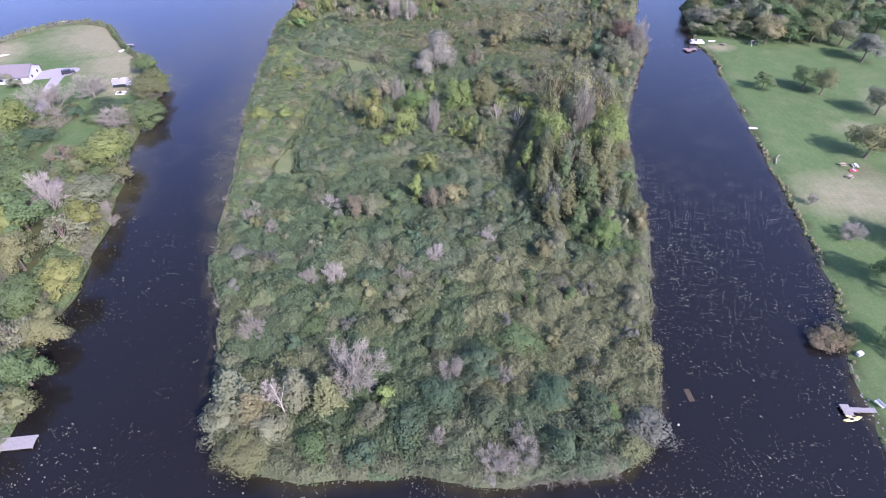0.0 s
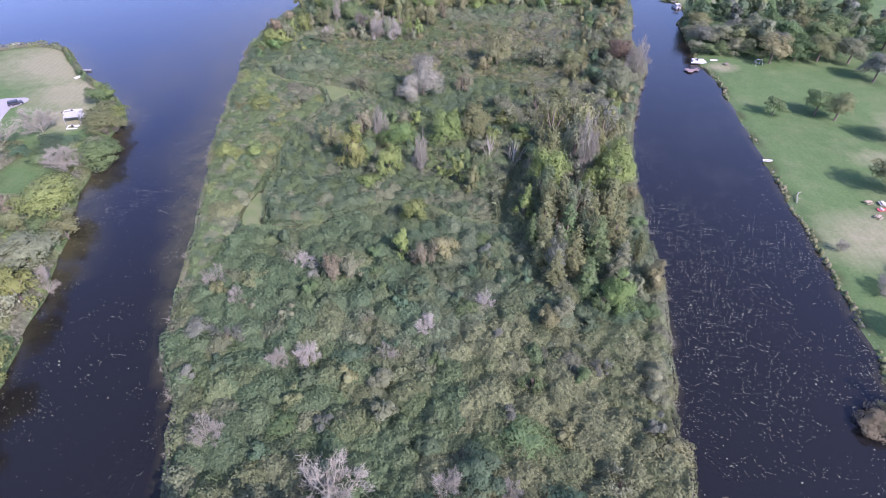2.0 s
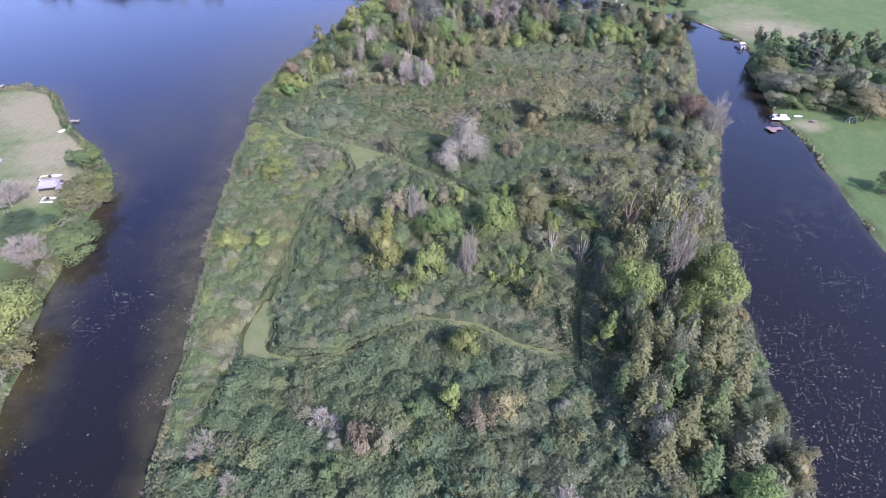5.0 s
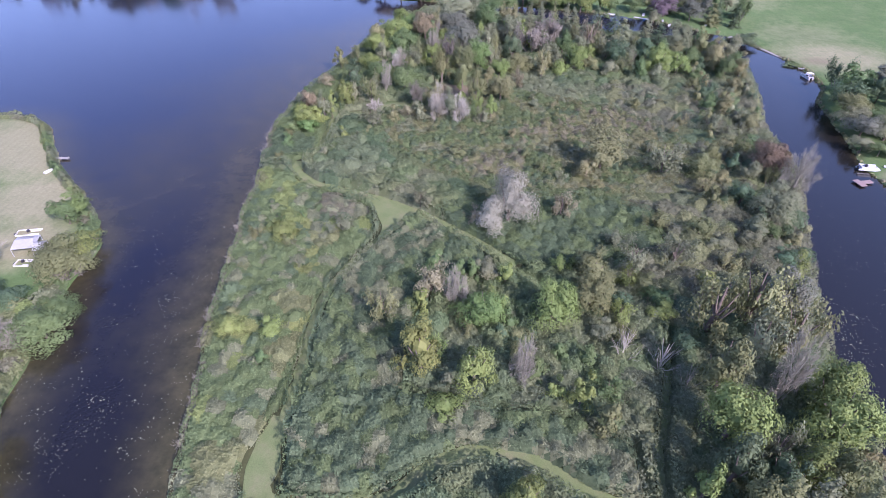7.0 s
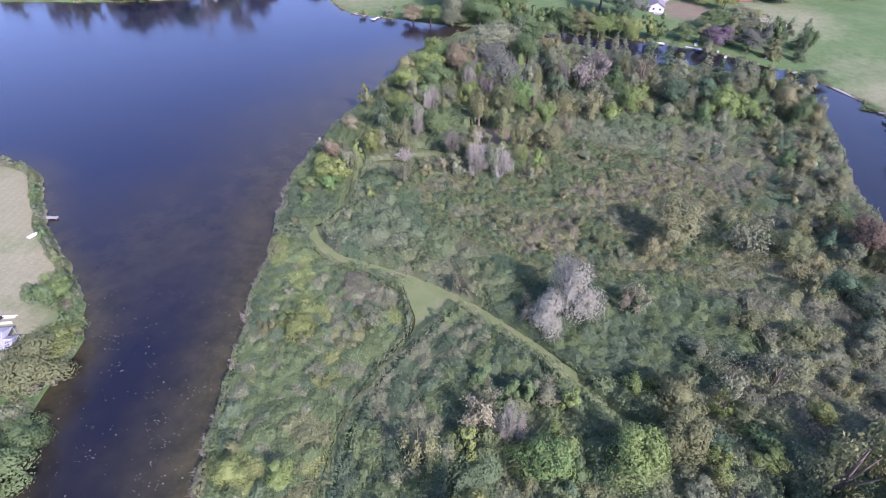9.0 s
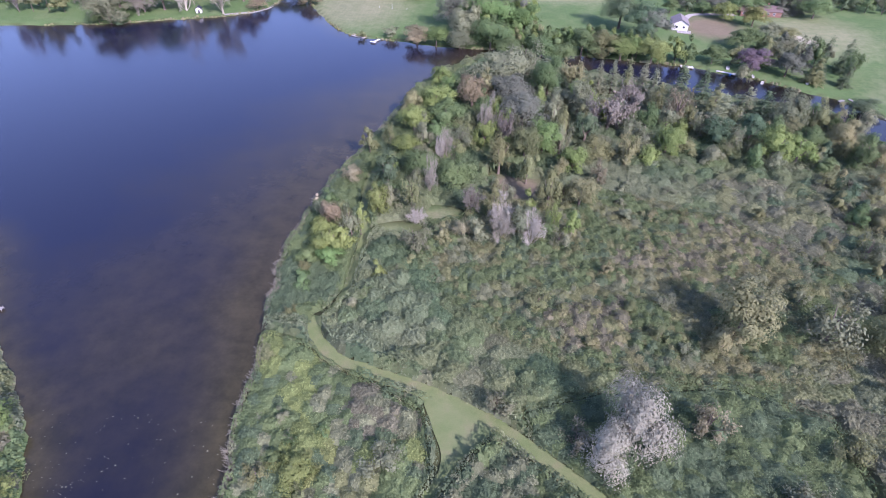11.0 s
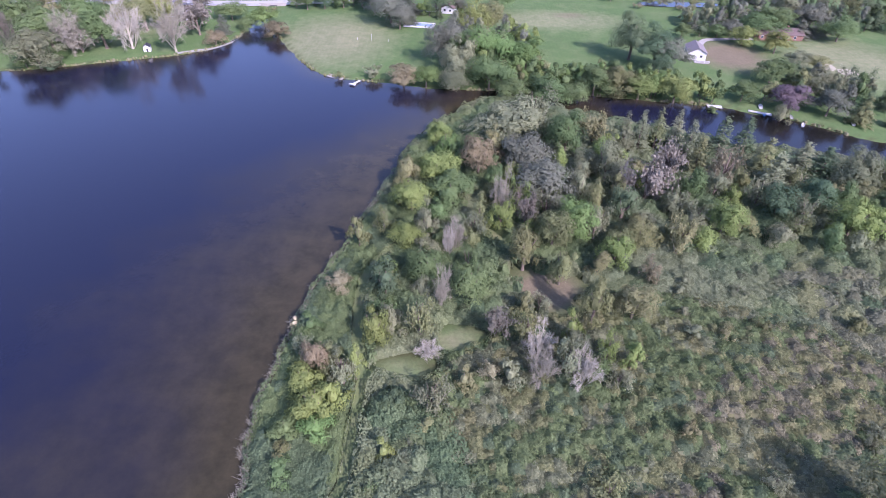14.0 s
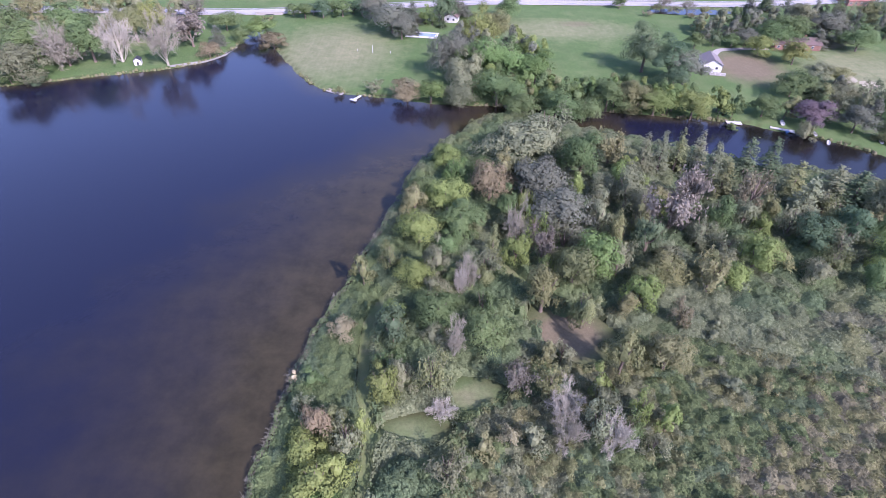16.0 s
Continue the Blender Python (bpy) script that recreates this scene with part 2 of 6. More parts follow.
def sheet(name, xs, ys, zfun, mat, attribute=None):
    """One mesh sheet over a grid of lines."""
    gx, gy = np.meshgrid(xs, ys)
    d = shore_distances(gx.ravel(), gy.ravel())
    z = zfun(gx.ravel(), gy.ravel(), d)
    co = np.stack([gx.ravel(), gy.ravel(), z], 1)
    nx, ny = len(xs), len(ys)
    i = (np.arange(ny - 1)[:, None] * nx + np.arange(nx - 1)[None, :]).ravel()
    quads = np.stack([i, i + 1, i + nx + 1, i + nx], 1)
    me = bpy.data.meshes.new(name)
    me.vertices.add(len(co))
    me.vertices.foreach_set("co", co.astype(np.float32).ravel())
    me.loops.add(quads.size)
    me.loops.foreach_set("vertex_index", quads.astype(np.int32).ravel())
    me.polygons.add(len(quads))
    me.polygons.foreach_set("loop_start", np.arange(0, quads.size, 4, dtype=np.int32))
    me.update(calc_edges=True)
    me.shade_smooth()
    if attribute:
        key, values = attribute[0], attribute[1](gx.ravel(), gy.ravel(), d)
        at = me.attributes.new(key, "FLOAT_COLOR", "POINT")
        at.data.foreach_set("color", np.hstack([values, np.ones((len(values), 1))]).astype(np.float32).ravel())
    me.materials.append(mat)
    return new(name, me)


def spots(x, y, places):
    """How far each point lies within soft ovals (x, y, half-widths, strength)."""
    out = np.zeros(x.shape)
    for px, py, rx, ry, s in places:
        out = np.maximum(out, s * np.clip(1.5 - 1.5 * np.hypot((x - px) / rx, (y - py) / ry), 0, 1))
    return out


DRY = [(-52, 274, 10, 5, 0.35), (-41, 282, 8, 5, 0.4), (-140, 247, 46, 34, 1.0), (-190, 222, 26, 26, 0.9), (-128, 216, 24, 20, 0.85), (-122, 198, 15, 14, 0.9), (116, 133, 26, 18, 0.7), (138, 173, 13, 9, 0.5), (-98, 468, 42, 50, 0.6), (160, 190, 14, 20, 0.6), (10, 500, 60, 22, 0.5), (150, 350, 40, 30, 0.7), (135, 450, 40, 45, 0.55),
       (118, 246, 9, 7, 0.8), (-200, 470, 40, 30, 0.3), (148, 380, 40, 30, 0.35)]
BARE_EARTH = [(85, 456, 22, 26, 0.9), (124, 146, 9, 7, 0.45), (-20, 298, 13, 11, 1.0), (-42, 281, 8, 5, 0.3), (140, 345, 12, 7, 0.55), (20, 508, 14, 6, 0.5), (-25, 508, 10, 5, 0.4), (150, 520, 20, 10, 0.4)]


def ground_cover(x, y, d):
    di, dm, dl = d
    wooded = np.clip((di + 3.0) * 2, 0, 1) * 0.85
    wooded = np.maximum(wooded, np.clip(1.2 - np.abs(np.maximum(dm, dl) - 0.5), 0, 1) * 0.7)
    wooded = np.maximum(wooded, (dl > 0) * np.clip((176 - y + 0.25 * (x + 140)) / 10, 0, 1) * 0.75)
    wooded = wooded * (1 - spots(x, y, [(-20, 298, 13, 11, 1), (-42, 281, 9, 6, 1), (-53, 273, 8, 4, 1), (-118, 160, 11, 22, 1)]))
    return np.stack([spots(x, y, DRY), spots(x, y, BARE_EARTH), wooded], 1)


def water_cover(x, y, d):
    di, dm, dl = [np.maximum(-q, 0) for q in d]
    west = (x < 20) & (y > 60)
    reach_i = np.where(west, 2.2 + 10 * np.clip((y - 95) / 80, 0, 1) + 25 * np.clip((y - 210) / 80, 0, 1) * np.clip((395 - y) / 40, 0.3, 1), 1.6)
    sh = np.exp(-(di / reach_i) ** 1.4)
    sh = np.maximum(sh, np.clip((y - 60) / 90, 0.2, 0.8) * np.exp(-(dl / np.where(y < 120, 4.5, 8)) ** 1.4))
    sh = np.maximum(sh, 0.8 * np.exp(-(dm / np.where(y > 400, 6, 1.5)) ** 1.4))
    sh = np.maximum(sh, 0.52 * np.exp(-((x + 98) / 40) ** 2 - ((y - 240) / 46) ** 2))
    mud = np.where(west, np.clip((y - 120) / 150, 0.1, 0.9), 0.5)
    # third channel: how much painted sky-reflection blue the lake's base colour takes
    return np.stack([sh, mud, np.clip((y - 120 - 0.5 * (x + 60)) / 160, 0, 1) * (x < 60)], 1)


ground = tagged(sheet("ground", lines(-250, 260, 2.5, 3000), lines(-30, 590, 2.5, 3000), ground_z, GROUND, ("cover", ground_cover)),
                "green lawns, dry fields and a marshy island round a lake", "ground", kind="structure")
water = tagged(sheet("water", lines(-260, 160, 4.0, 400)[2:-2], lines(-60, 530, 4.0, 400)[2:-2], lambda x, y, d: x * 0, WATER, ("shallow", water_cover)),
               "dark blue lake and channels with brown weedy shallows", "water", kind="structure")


# ---- plants: leaf sprays, twigs and the meshes made of them ----
def spray(rng, centre, normal, size, aspect=0.6):
    """Kite-shaped leaf sprays: corners (n, 4, 3)."""
    n = len(centre)
    normal = normal / (np.linalg.norm(normal, axis=1, keepdims=True) + 1e-9)
    r = rng.normal(size=(n, 3))
    t = np.cross(normal, r)
    t /= np.linalg.norm(t, axis=1, keepdims=True) + 1e-9
    b = np.cross(normal, t)
    s = np.broadcast_to(np.asarray(size, float), (n,))[:, None]
    lift = normal * s * 0.25
    return np.stack([centre - t * s - lift * 0.6, centre + b * s * aspect + lift * 0.3, centre + t * s - lift, centre - b * s * aspect + lift * 0.3], 1)


def shoots(rng, foot, size):
    """Upright leafy shoots: slender kites, corners (n, 4, 3)."""
    n = len(foot)
    a = rng.uniform(0, 2 * np.pi, (n, 1))
    side = np.hstack([np.cos(a), np.sin(a), 0 * a]) * size * 0.34
    tip = rng.normal(0, 0.3, (n, 3)) * [1, 1, 0] + [0, 0, 1.0]
    return np.stack([foot - tip * size * 0.5, foot + side + tip * size * 0.15, foot + tip * size, foot - side + tip * size * 0.15], 1)


def stick(a, b, wa, wb, rng):
    """Thin tapered twigs as crossed blades: corners (2n, 4, 3)."""
    d = b - a
    r = rng.normal(size=a.shape)
    u = np.cross(d, r)
    u /= np.linalg.norm(u, axis=1, keepdims=True) + 1e-9
    v = np.cross(d, u)
    v /= np.linalg.norm(v, axis=1, keepdims=True) + 1e-9
    out = [np.stack([a - w * wa, a + w * wa, b + w * wb, b - w * wb], 1) for w in (u, v)]
    return np.concatenate(out)


def quad_mesh(name, corners, mats, index=None, tint=None):
    n = len(corners)
    me = bpy.data.meshes.new(name)
    me.vertices.add(n * 4)
    me.vertices.foreach_set("co", corners.astype(np.float32).ravel())
    me.loops.add(n * 4)
    me.loops.foreach_set("vertex_index", np.arange(n * 4, dtype=np.int32))
    me.polygons.add(n)
    me.polygons.foreach_set("loop_start", np.arange(0, n * 4, 4, dtype=np.int32))
    for m in mats:
        me.materials.append(m)
    if index is not None:
        me.polygons.foreach_set("material_index", index.astype(np.int32))
    me.update(calc_edges=True)
    if tint is not None:
        at = me.attributes.new("tint", "FLOAT_COLOR", "POINT")
        full = np.hstack([np.repeat(tint, 4, 0), np.ones((n * 4, 1))])
        at.data.foreach_set("color", full.astype(np.float32).ravel())
    return me


def sphere_dirs(rng, n, low=-1.0):
    z = rng.uniform(low, 1, n)
    a = rng.uniform(0, 2 * np.pi, n)
    s = np.sqrt(1 - z * z)
    return np.stack([s * np.cos(a), s * np.sin(a), z], 1)


def core(rng, radius, squash=1.0, cells=3):
    """The shaded heart of a crown: a rough closed ball of quads."""
    g = np.linspace(-1, 1, cells + 1)
    out = []
    for axis in range(3):
        for s in (-1, 1):
            for i in range(cells):
                for j in range(cells):
                    quad = []
                    for a, b in ((i, j), (i + 1, j), (i + 1, j + 1), (i, j + 1)):
                        q = np.insert(np.array([g[a], g[b]]), axis, s)
                        quad.append(q / np.linalg.norm(q) * radius * (1 + 0.2 * noise.noise(Vector(q * 1.7) + Vector((rng.integers(9), 0, 0)) * 0)) * [1, 1, squash])
                    out.append(quad)
    return np.array(out)


def round_crown(seed, blobs, per, size, lobe=1.0):
    """Irregular crown of unit radius: leaf sprays over uneven clumps, some reaching out, open between them."""
    rng = np.random.default_rng(seed)
    c = sphere_dirs(rng, blobs, -0.8) * rng.uniform(0.3, 0.86, (blobs, 1))
    c *= 1 + 0.28 * np.sin(np.arctan2(c[:, 1], c[:, 0])[:, None] * [3, 3, 2] + seed)
    r = lobe * rng.uniform(0.2, 0.37, blobs) * (1.25 - 0.45 * np.linalg.norm(c, axis=1))
    pts, nor = [], []
    for i in range(blobs):
        d = sphere_dirs(rng, per, -0.6)
        p = c[i] + d * [1.1, 1.1, 0.85] * r[i] * rng.uniform(0.55, 1.2, (per, 1))
        keep = np.linalg.norm(p, axis=1) > 0.3
        for j in range(blobs):
            if j != i:
                keep &= np.linalg.norm(p - c[j], axis=1) > r[j] * 0.62
        pts.append(p[keep])
        nor.append((d * 0.7 + p * 0.8 + [0, 0, 0.3] + rng.normal(0, 0.33, d.shape))[keep])
    pts, nor = np.concatenate(pts), np.concatenate(nor)
    pts[:, :2] *= 1 + 0.4 * np.clip(-pts[:, 2:], 0, 0.8)
    hearts = [core(rng, r[i] * 0.4, 0.9, 1) + c[i] * 0.82 for i in range(blobs)]
    return np.concatenate([core(rng, 0.36, 1.0, 2)] + hearts + [spray(rng, pts, nor, rng.uniform(0.55, 1.25, len(pts)) * size, 0.5)])


def spire_crown(seed, tiers, per, size):
    """Narrow conical crown (radius 1, from -1 to 1 in height) of drooping feathery boughs."""
    rng = np.random.default_rng(seed)
    pts, nor = [], []
    for k in range(tiers):
        z = -0.95 + 1.9 * k / (tiers - 1)
        reach = (1.0 - (z + 1) / 2) ** 0.9 * rng.uniform(0.75, 1.1) + 0.06
        for j in range(max(4, int(9 * reach))):
            a = rng.uniform(0, 2 * np.pi)
            m = max(4, int(per * reach))
            t = rng.uniform(0.15, 1, m) ** 0.7
            w = rng.normal(0, 0.07, (m, 3))
            length = reach * rng.uniform(0.7, 1.15)
            p = np.stack([np.cos(a) * t * length, np.sin(a) * t * length, z + 0.06 - 0.10 * t * t + 0 * t], 1) + w * [1, 1, 0.45]
            pts.append(p)
            nor.append(np.stack([np.cos(a) * 0.6 + 0 * t, np.sin(a) * 0.6 + 0 * t, 0.8 + 0 * t], 1) + rng.normal(0, 0.4, (m, 3)))
    pts, nor = np.concatenate(pts), np.concatenate(nor)
    quads = spray(rng, pts * [1, 1, 2.4], nor, rng.uniform(0.7, 1.3, len(pts)) * size, 0.5)
    return quads / [1, 1, 2.4]


def bough_lines(seed, limbs=7, twigs=3, depth=3):
    """Boughs and twigs of a leafless crown of unit radius, from its foot at -1: blades, and the twig tips."""
    rng = np.random.default_rng(seed)
    segs, tips = [], []

    def grow(p, d, length, w, level):
        steps = 3
        for s in range(steps):
            q = p + d * length / steps
            w2 = w * 0.8
            segs.append((p, q, w, w2))
            p, w = q, w2
            d = d + rng.normal(0, 0.13, 3) + np.array([0, 0, 0.05])
            d /= np.linalg.norm(d)
            if level < depth:
                for _ in range(2 if level < 2 else 1):
                    e = d + rng.normal(0, 0.55, 3)
                    grow(p, e / np.linalg.norm(e), length * rng.uniform(0.42, 0.62), w * 0.55, level + 1)
        tips.append(p)
        for _ in range(twigs):
            e = d + rng.normal(0, 0.5, 3)
            q = p + e / np.linalg.norm(e) * length * rng.uniform(0.25, 0.6)
            segs.append((p, q, w * 0.7, 0.002))
            tips.append(q)
    for i in range(limbs):
        a = i * 2 * np.pi / limbs + rng.uniform(-0.3, 0.3)
        out = rng.uniform(0.35, 1.9)
        d = np.array([np.cos(a) * out, np.sin(a) * out, 1.0])
        grow(np.array([0, 0, -1.0 + rng.uniform(0, 0.35)]), d / np.linalg.norm(d), rng.uniform(0.8, 1.15), 0.021, 1)
    a = np.array([s[0] for s in segs])
    b = np.array([s[1] for s in segs])
    for end in (a, b, tips := np.array(tips)):
        far = np.linalg.norm(end * [0.75, 0.75, 0.9], axis=1, keepdims=True)
        end *= np.where(far > 1, far, 1) ** -0.8
    both = np.concatenate([a, b])
    wide = np.percentile(np.hypot(both[:, 0], both[:, 1]), 96)
    far = np.array([wide, wide, np.abs(both[:, 2]).max()])
    wa = np.array([[s[2]] for s in segs])
    wb = np.array([[s[3]] for s in segs])
    return stick(a / far, b / far, np.maximum(wa, 0.006), np.maximum(wb, 0.003), rng), tips / far


def half_crown(seed, size, leaves=1500):
    """Thinning crown: boughs showing between sparse leaf sprays."""
    rng = np.random.default_rng(seed)
    wood, tips = bough_lines(seed, 4, 1, 2)
    k = rng.integers(0, len(tips), leaves)
    p = tips[k] * rng.uniform(0.8, 1.0, (leaves, 1)) + rng.normal(0, 0.10, (leaves, 3))
    leaf = spray(rng, p, p + rng.normal(0, 0.6, p.shape) + [0, 0, 0.5], rng.uniform(0.6, 1.2, len(p)) * size, 0.55)
    return np.concatenate([wood, leaf]), np.concatenate([np.ones(len(wood)), np.zeros(len(leaf))])


def bare_crown(seed):
    """Leafless crown: boughs with a haze of fine twigs round their tips."""
    rng = np.random.default_rng(seed)
    wood, tips = bough_lines(seed, 9, 3, 2)
    m = 2500
    k = rng.integers(0, len(tips), m)
    a = tips[k] * rng.uniform(0.75, 1.0, (m, 1)) + rng.normal(0, 0.05, (m, 3))
    d = tips[k] * 0.5 + rng.normal(0, 0.34, (m, 3)) + [0, 0, 0.15]
    b = a + d / np.linalg.norm(d, axis=1, keepdims=True) * rng.uniform(0.1, 0.24, (m, 1))
    return np.concatenate([wood, stick(a, b, 0.0075, 0.003, rng)[:m]])


def snag_crown(seed):
    """Dead crown: a few bleached limbs with hardly a twig left."""
    wood, tips = bough_lines(seed, 4, 1, 2)
    middle = wood.mean(1, keepdims=True)
    return middle + (wood - middle) * [1.25, 1.25, 1.0]


def trunk_mesh(seed):
    """Tapered trunk of unit height with a flare at its foot and forking limbs."""
    rng = random.Random(seed)
    bm = bmesh.new()

    def tube(p, q, ra, rb, sides=6):
        z = (q - p).normalized()
        x = z.orthogonal().normalized()
        y = z.cross(x)
        rings = [[bm.verts.new(o + (x * math.cos(k * 2 * math.pi / sides) + y * math.sin(k * 2 * math.pi / sides)) * r) for k in range(sides)] for o, r in ((p, ra), (q, rb))]
        for k in range(sides):
            bm.faces.new((rings[0][k], rings[0][(k + 1) % sides], rings[1][(k + 1) % sides], rings[1][k]))
    tube(Vector((0, 0, -0.05)), Vector((0, 0, 0.08)), 0.075, 0.05)
    tube(Vector((0, 0, 0.08)), Vector((0.02, 0.01, 0.55)), 0.05, 0.038)
    for i in range(5):
        a = i * 1.26 + rng.uniform(-0.3, 0.3)
        start = Vector((0.02, 0.01, 0.36 + 0.045 * i))
        mid = start + Vector((math.cos(a) * 0.16, math.sin(a) * 0.16, 0.22))
        tube(start, mid, 0.026, 0.018, 5)
        tube(mid, mid + Vector((math.cos(a) * 0.12, math.sin(a) * 0.12, 0.26)), 0.018, 0.007, 5)
    tube(Vector((0.02, 0.01, 0.55)), Vector((0, 0.03, 1.0)), 0.038, 0.01)
    me = bpy.data.meshes.new("trunk")
    bm.to_mesh(me)
    bm.free()
    me.materials.append(BARK)
    me.shade_smooth()
    return me


def mast_mesh():
    """Straight tapered conifer trunk of unit height in one piece."""
    bm = bmesh.new()
    rings = [[bm.verts.new((r * math.cos(k * math.pi / 3), r * math.sin(k * math.pi / 3), z)) for k in range(6)] for z, r in ((-0.05, 0.07), (0.05, 0.05), (0.5, 0.034), (1.0, 0.008))]
    for a, b in zip(rings, rings[1:]):
        for k in range(6):
            bm.faces.new((a[k], a[(k + 1) % 6], b[(k + 1) % 6], b[k]))
    bm.faces.new(rings[-1])
    me = bpy.data.meshes.new("trunk")
    bm.to_mesh(me)
    bm.free()
    me.materials.append(BARK)
    me.shade_smooth()
    return me


TRUNKS = [trunk_mesh(i) for i in range(3)]
MAST = mast_mesh()
SHAPES = {("round", "s"): [], ("round", "m"): [], ("round", "l"): [], ("spire", "m"): [], ("half", "m"): [], ("bare", "m"): [], ("snag", "m"): [], ("puff", "m"): []}
for i in range(4):
    SHAPES["round", "s"].append((round_crown(10 + i, 10, 110, 0.09), None))
    SHAPES["round", "m"].append((round_crown(20 + i, 20, 160, 0.056), None))
    SHAPES["round", "l"].append((round_crown(30 + i, 30, 230, 0.042), None))
    SHAPES["spire", "m"].append((spire_crown(40 + i, 26, 34, 0.072), None))
    SHAPES["half", "m"].append(half_crown(50 + i, 0.068))
    SHAPES["bare", "m"].append((bare_crown(60 + i), None))
    SHAPES["snag", "m"].append((snag_crown(70 + i), None))
    SHAPES["puff", "m"].append((round_crown(80 + i, 15, 560, 0.036, 1.35), None))
CROWNS = {k: [quad_mesh("crown", q, [TWIG["grey"]] if k[0] in ("bare", "snag") else [LEAF["green"], TWIG["grey"]], ix) for q, ix in made] for k, made in SHAPES.items()}

COLOUR_WORDS = {"green": "mid-green", "bright": "bright green", "dark": "dark green", "teal": "blue-green", "olive": "olive-green", "sage": "grey-green", "lime": "yellow-green", "yellow": "yellowing",
                "khaki": "pale olive", "tan": "dry tan", "brown": "browning", "red": "dull red", "silver": "silvery white", "slate": "dark grey-green", "plum": "purple-leaved",
                "cream": "pale cream", "grey": "grey", "pale": "bleached pale"}
tree_count = [0]


def tree(x, y, zc, r, kind, colour, z0=None, place="on the marshy island", tilt=0.0):
    """A tree or shrub whose crown has its middle zc above the ground and the radius r."""
    i = tree_count[0]
    tree_count[0] += 1
    rng = random.Random(i * 7 + 3)
    if z0 is None:
        z0 = float(ground_z([x], [y])[0])
    small = zc < 4.2
    top = new("shrub" if small else {"spire": "conifer", "bare": "bare_tree", "snag": "dead_tree"}.get(kind, "tree"))
    shape = {"round": "with full lobed crown", "spire": "with narrow feathery crown", "half": "with thinning foliage", "bare": "leafless with spreading branches", "snag": "with few bare limbs", "puff": "with dense billowing crown"}[kind]
    tagged(top, f"{COLOUR_WORDS[colour]} {'shrub' if small else 'tree'} {shape} {place}", "shrub" if small else "tree")
    top.matrix_world = pose(x, y, z0 - 0.05, 0, tilt, 0 if tilt else rng.uniform(0, 360))
    size = "m" if kind != "round" else ("s" if r < 2.7 else "m" if r < 4.5 else "l")
    if kind == "spire":
        half_h, zc2, r = zc * 0.68, zc * 0.74, r * 1.35
    elif kind in ("round", "puff"):
        half_h, zc2, r = zc * rng.uniform(0.7, 0.8), zc * 0.82, r * 1.1
    else:
        half_h, zc2 = (zc * 1.05, zc * 1.02) if kind in ("bare", "snag") else (zc * 0.85, zc * 0.88)
    crown = new("crown", rng.choice(CROWNS[kind, size]))
    crown.parent = top
    crown.matrix_local = Matrix.LocRotScale((0, 0, zc2), Euler((0, 0, rng.uniform(0, 6.28))), (r, r * rng.uniform(0.9, 1.1), half_h))
    crown.material_slots[0].link = "OBJECT"
    crown.material_slots[0].material = TWIG[colour] if kind in ("bare", "snag") else LEAF.get(colour, LEAF["sage"])
    trunk = new("trunk", MAST if kind == "spire" else rng.choice(TRUNKS))
    trunk.parent = top
    thick = max(0.35, min(1.0, r / 5)) * zc
    trunk.matrix_local = Matrix.LocRotScale((0, 0, 0), Euler((0, 0, rng.uniform(0, 6.28))), (thick, thick, zc2 + half_h * 0.45))
    if kind in ("bare", "snag"):
        trunk.material_slots[0].link = "OBJECT"
        trunk.material_slots[0].material = TWIG[colour]
    return top


# ---- trees that stand out, as x, y, crown height, crown radius, shape, colour ----
FRONT = [
    (-37, 61, 7.6, 4.2, 'spire', 'sage'), (-33, 58, 6.6, 3.6, 'spire', 'khaki'), (-38, 57, 3.6, 3.9, 'round', 'sage'), (-26, 62, 7.4, 3.4, 'spire', 'sage'),
    (-20.5, 61, 7.2, 3.4, 'spire', 'olive'), (-16, 66, 6.2, 5.6, 'bare', 'grey'), (-10, 62, 4, 2.4, 'round', 'lime'), (0, 63, 4, 4.5, 'round', 'teal'),
    (-6, 57, 3.8, 3.9, 'round', 'teal'), (7, 70, 4, 4.5, 'round', 'teal'), (8, 58, 4, 4.3, 'round', 'dark'), (15, 76, 3.6, 4.5, 'round', 'green'), (20, 64, 3.8, 4.5, 'round', 'teal'),
    (21, 53, 3.6, 4, 'round', 'dark'), (36, 58, 3.8, 4.3, 'round', 'slate'), (28, 63, 3.6, 3.7, 'round', 'dark'), (14, 52, 3.2, 3.7, 'bare', 'grey'), (9, 50, 3, 3.3, 'bare', 'grey'),
    (2, 68, 3.4, 2.8, 'bare', 'grey'), (39, 74, 3.4, 3.8, 'round', 'khaki'), (-13, 52, 3.4, 3.8, 'round', 'teal'), (-21, 53, 3.2, 3.6, 'round', 'green'), (-33, 52, 3, 4.7, 'round', 'olive'),
]
FRONT_B = [
    (-30, 55, 3.2, 3.9, 'round', 'sage'), (-41, 92, 3, 2.5, 'round', 'teal'), (-16, 94, 3.2, 3.8, 'round', 'teal'), (-30, 93, 3, 2.3, 'bare', 'grey'), (-9, 94, 3, 2.3, 'bare', 'grey'),
    (39, 109, 6.7, 3.5, 'round', 'bright'), (29, 68, 3.5, 3.2, 'half', 'sage'), (30, 60, 3, 1.8, 'round', 'bright'), (32, 54, 3.5, 3.8, 'round', 'olive'),
    (-1, 80, 3, 1.8, 'round', 'dark'), (-34, 124, 3, 3, 'half', 'sage'),
]
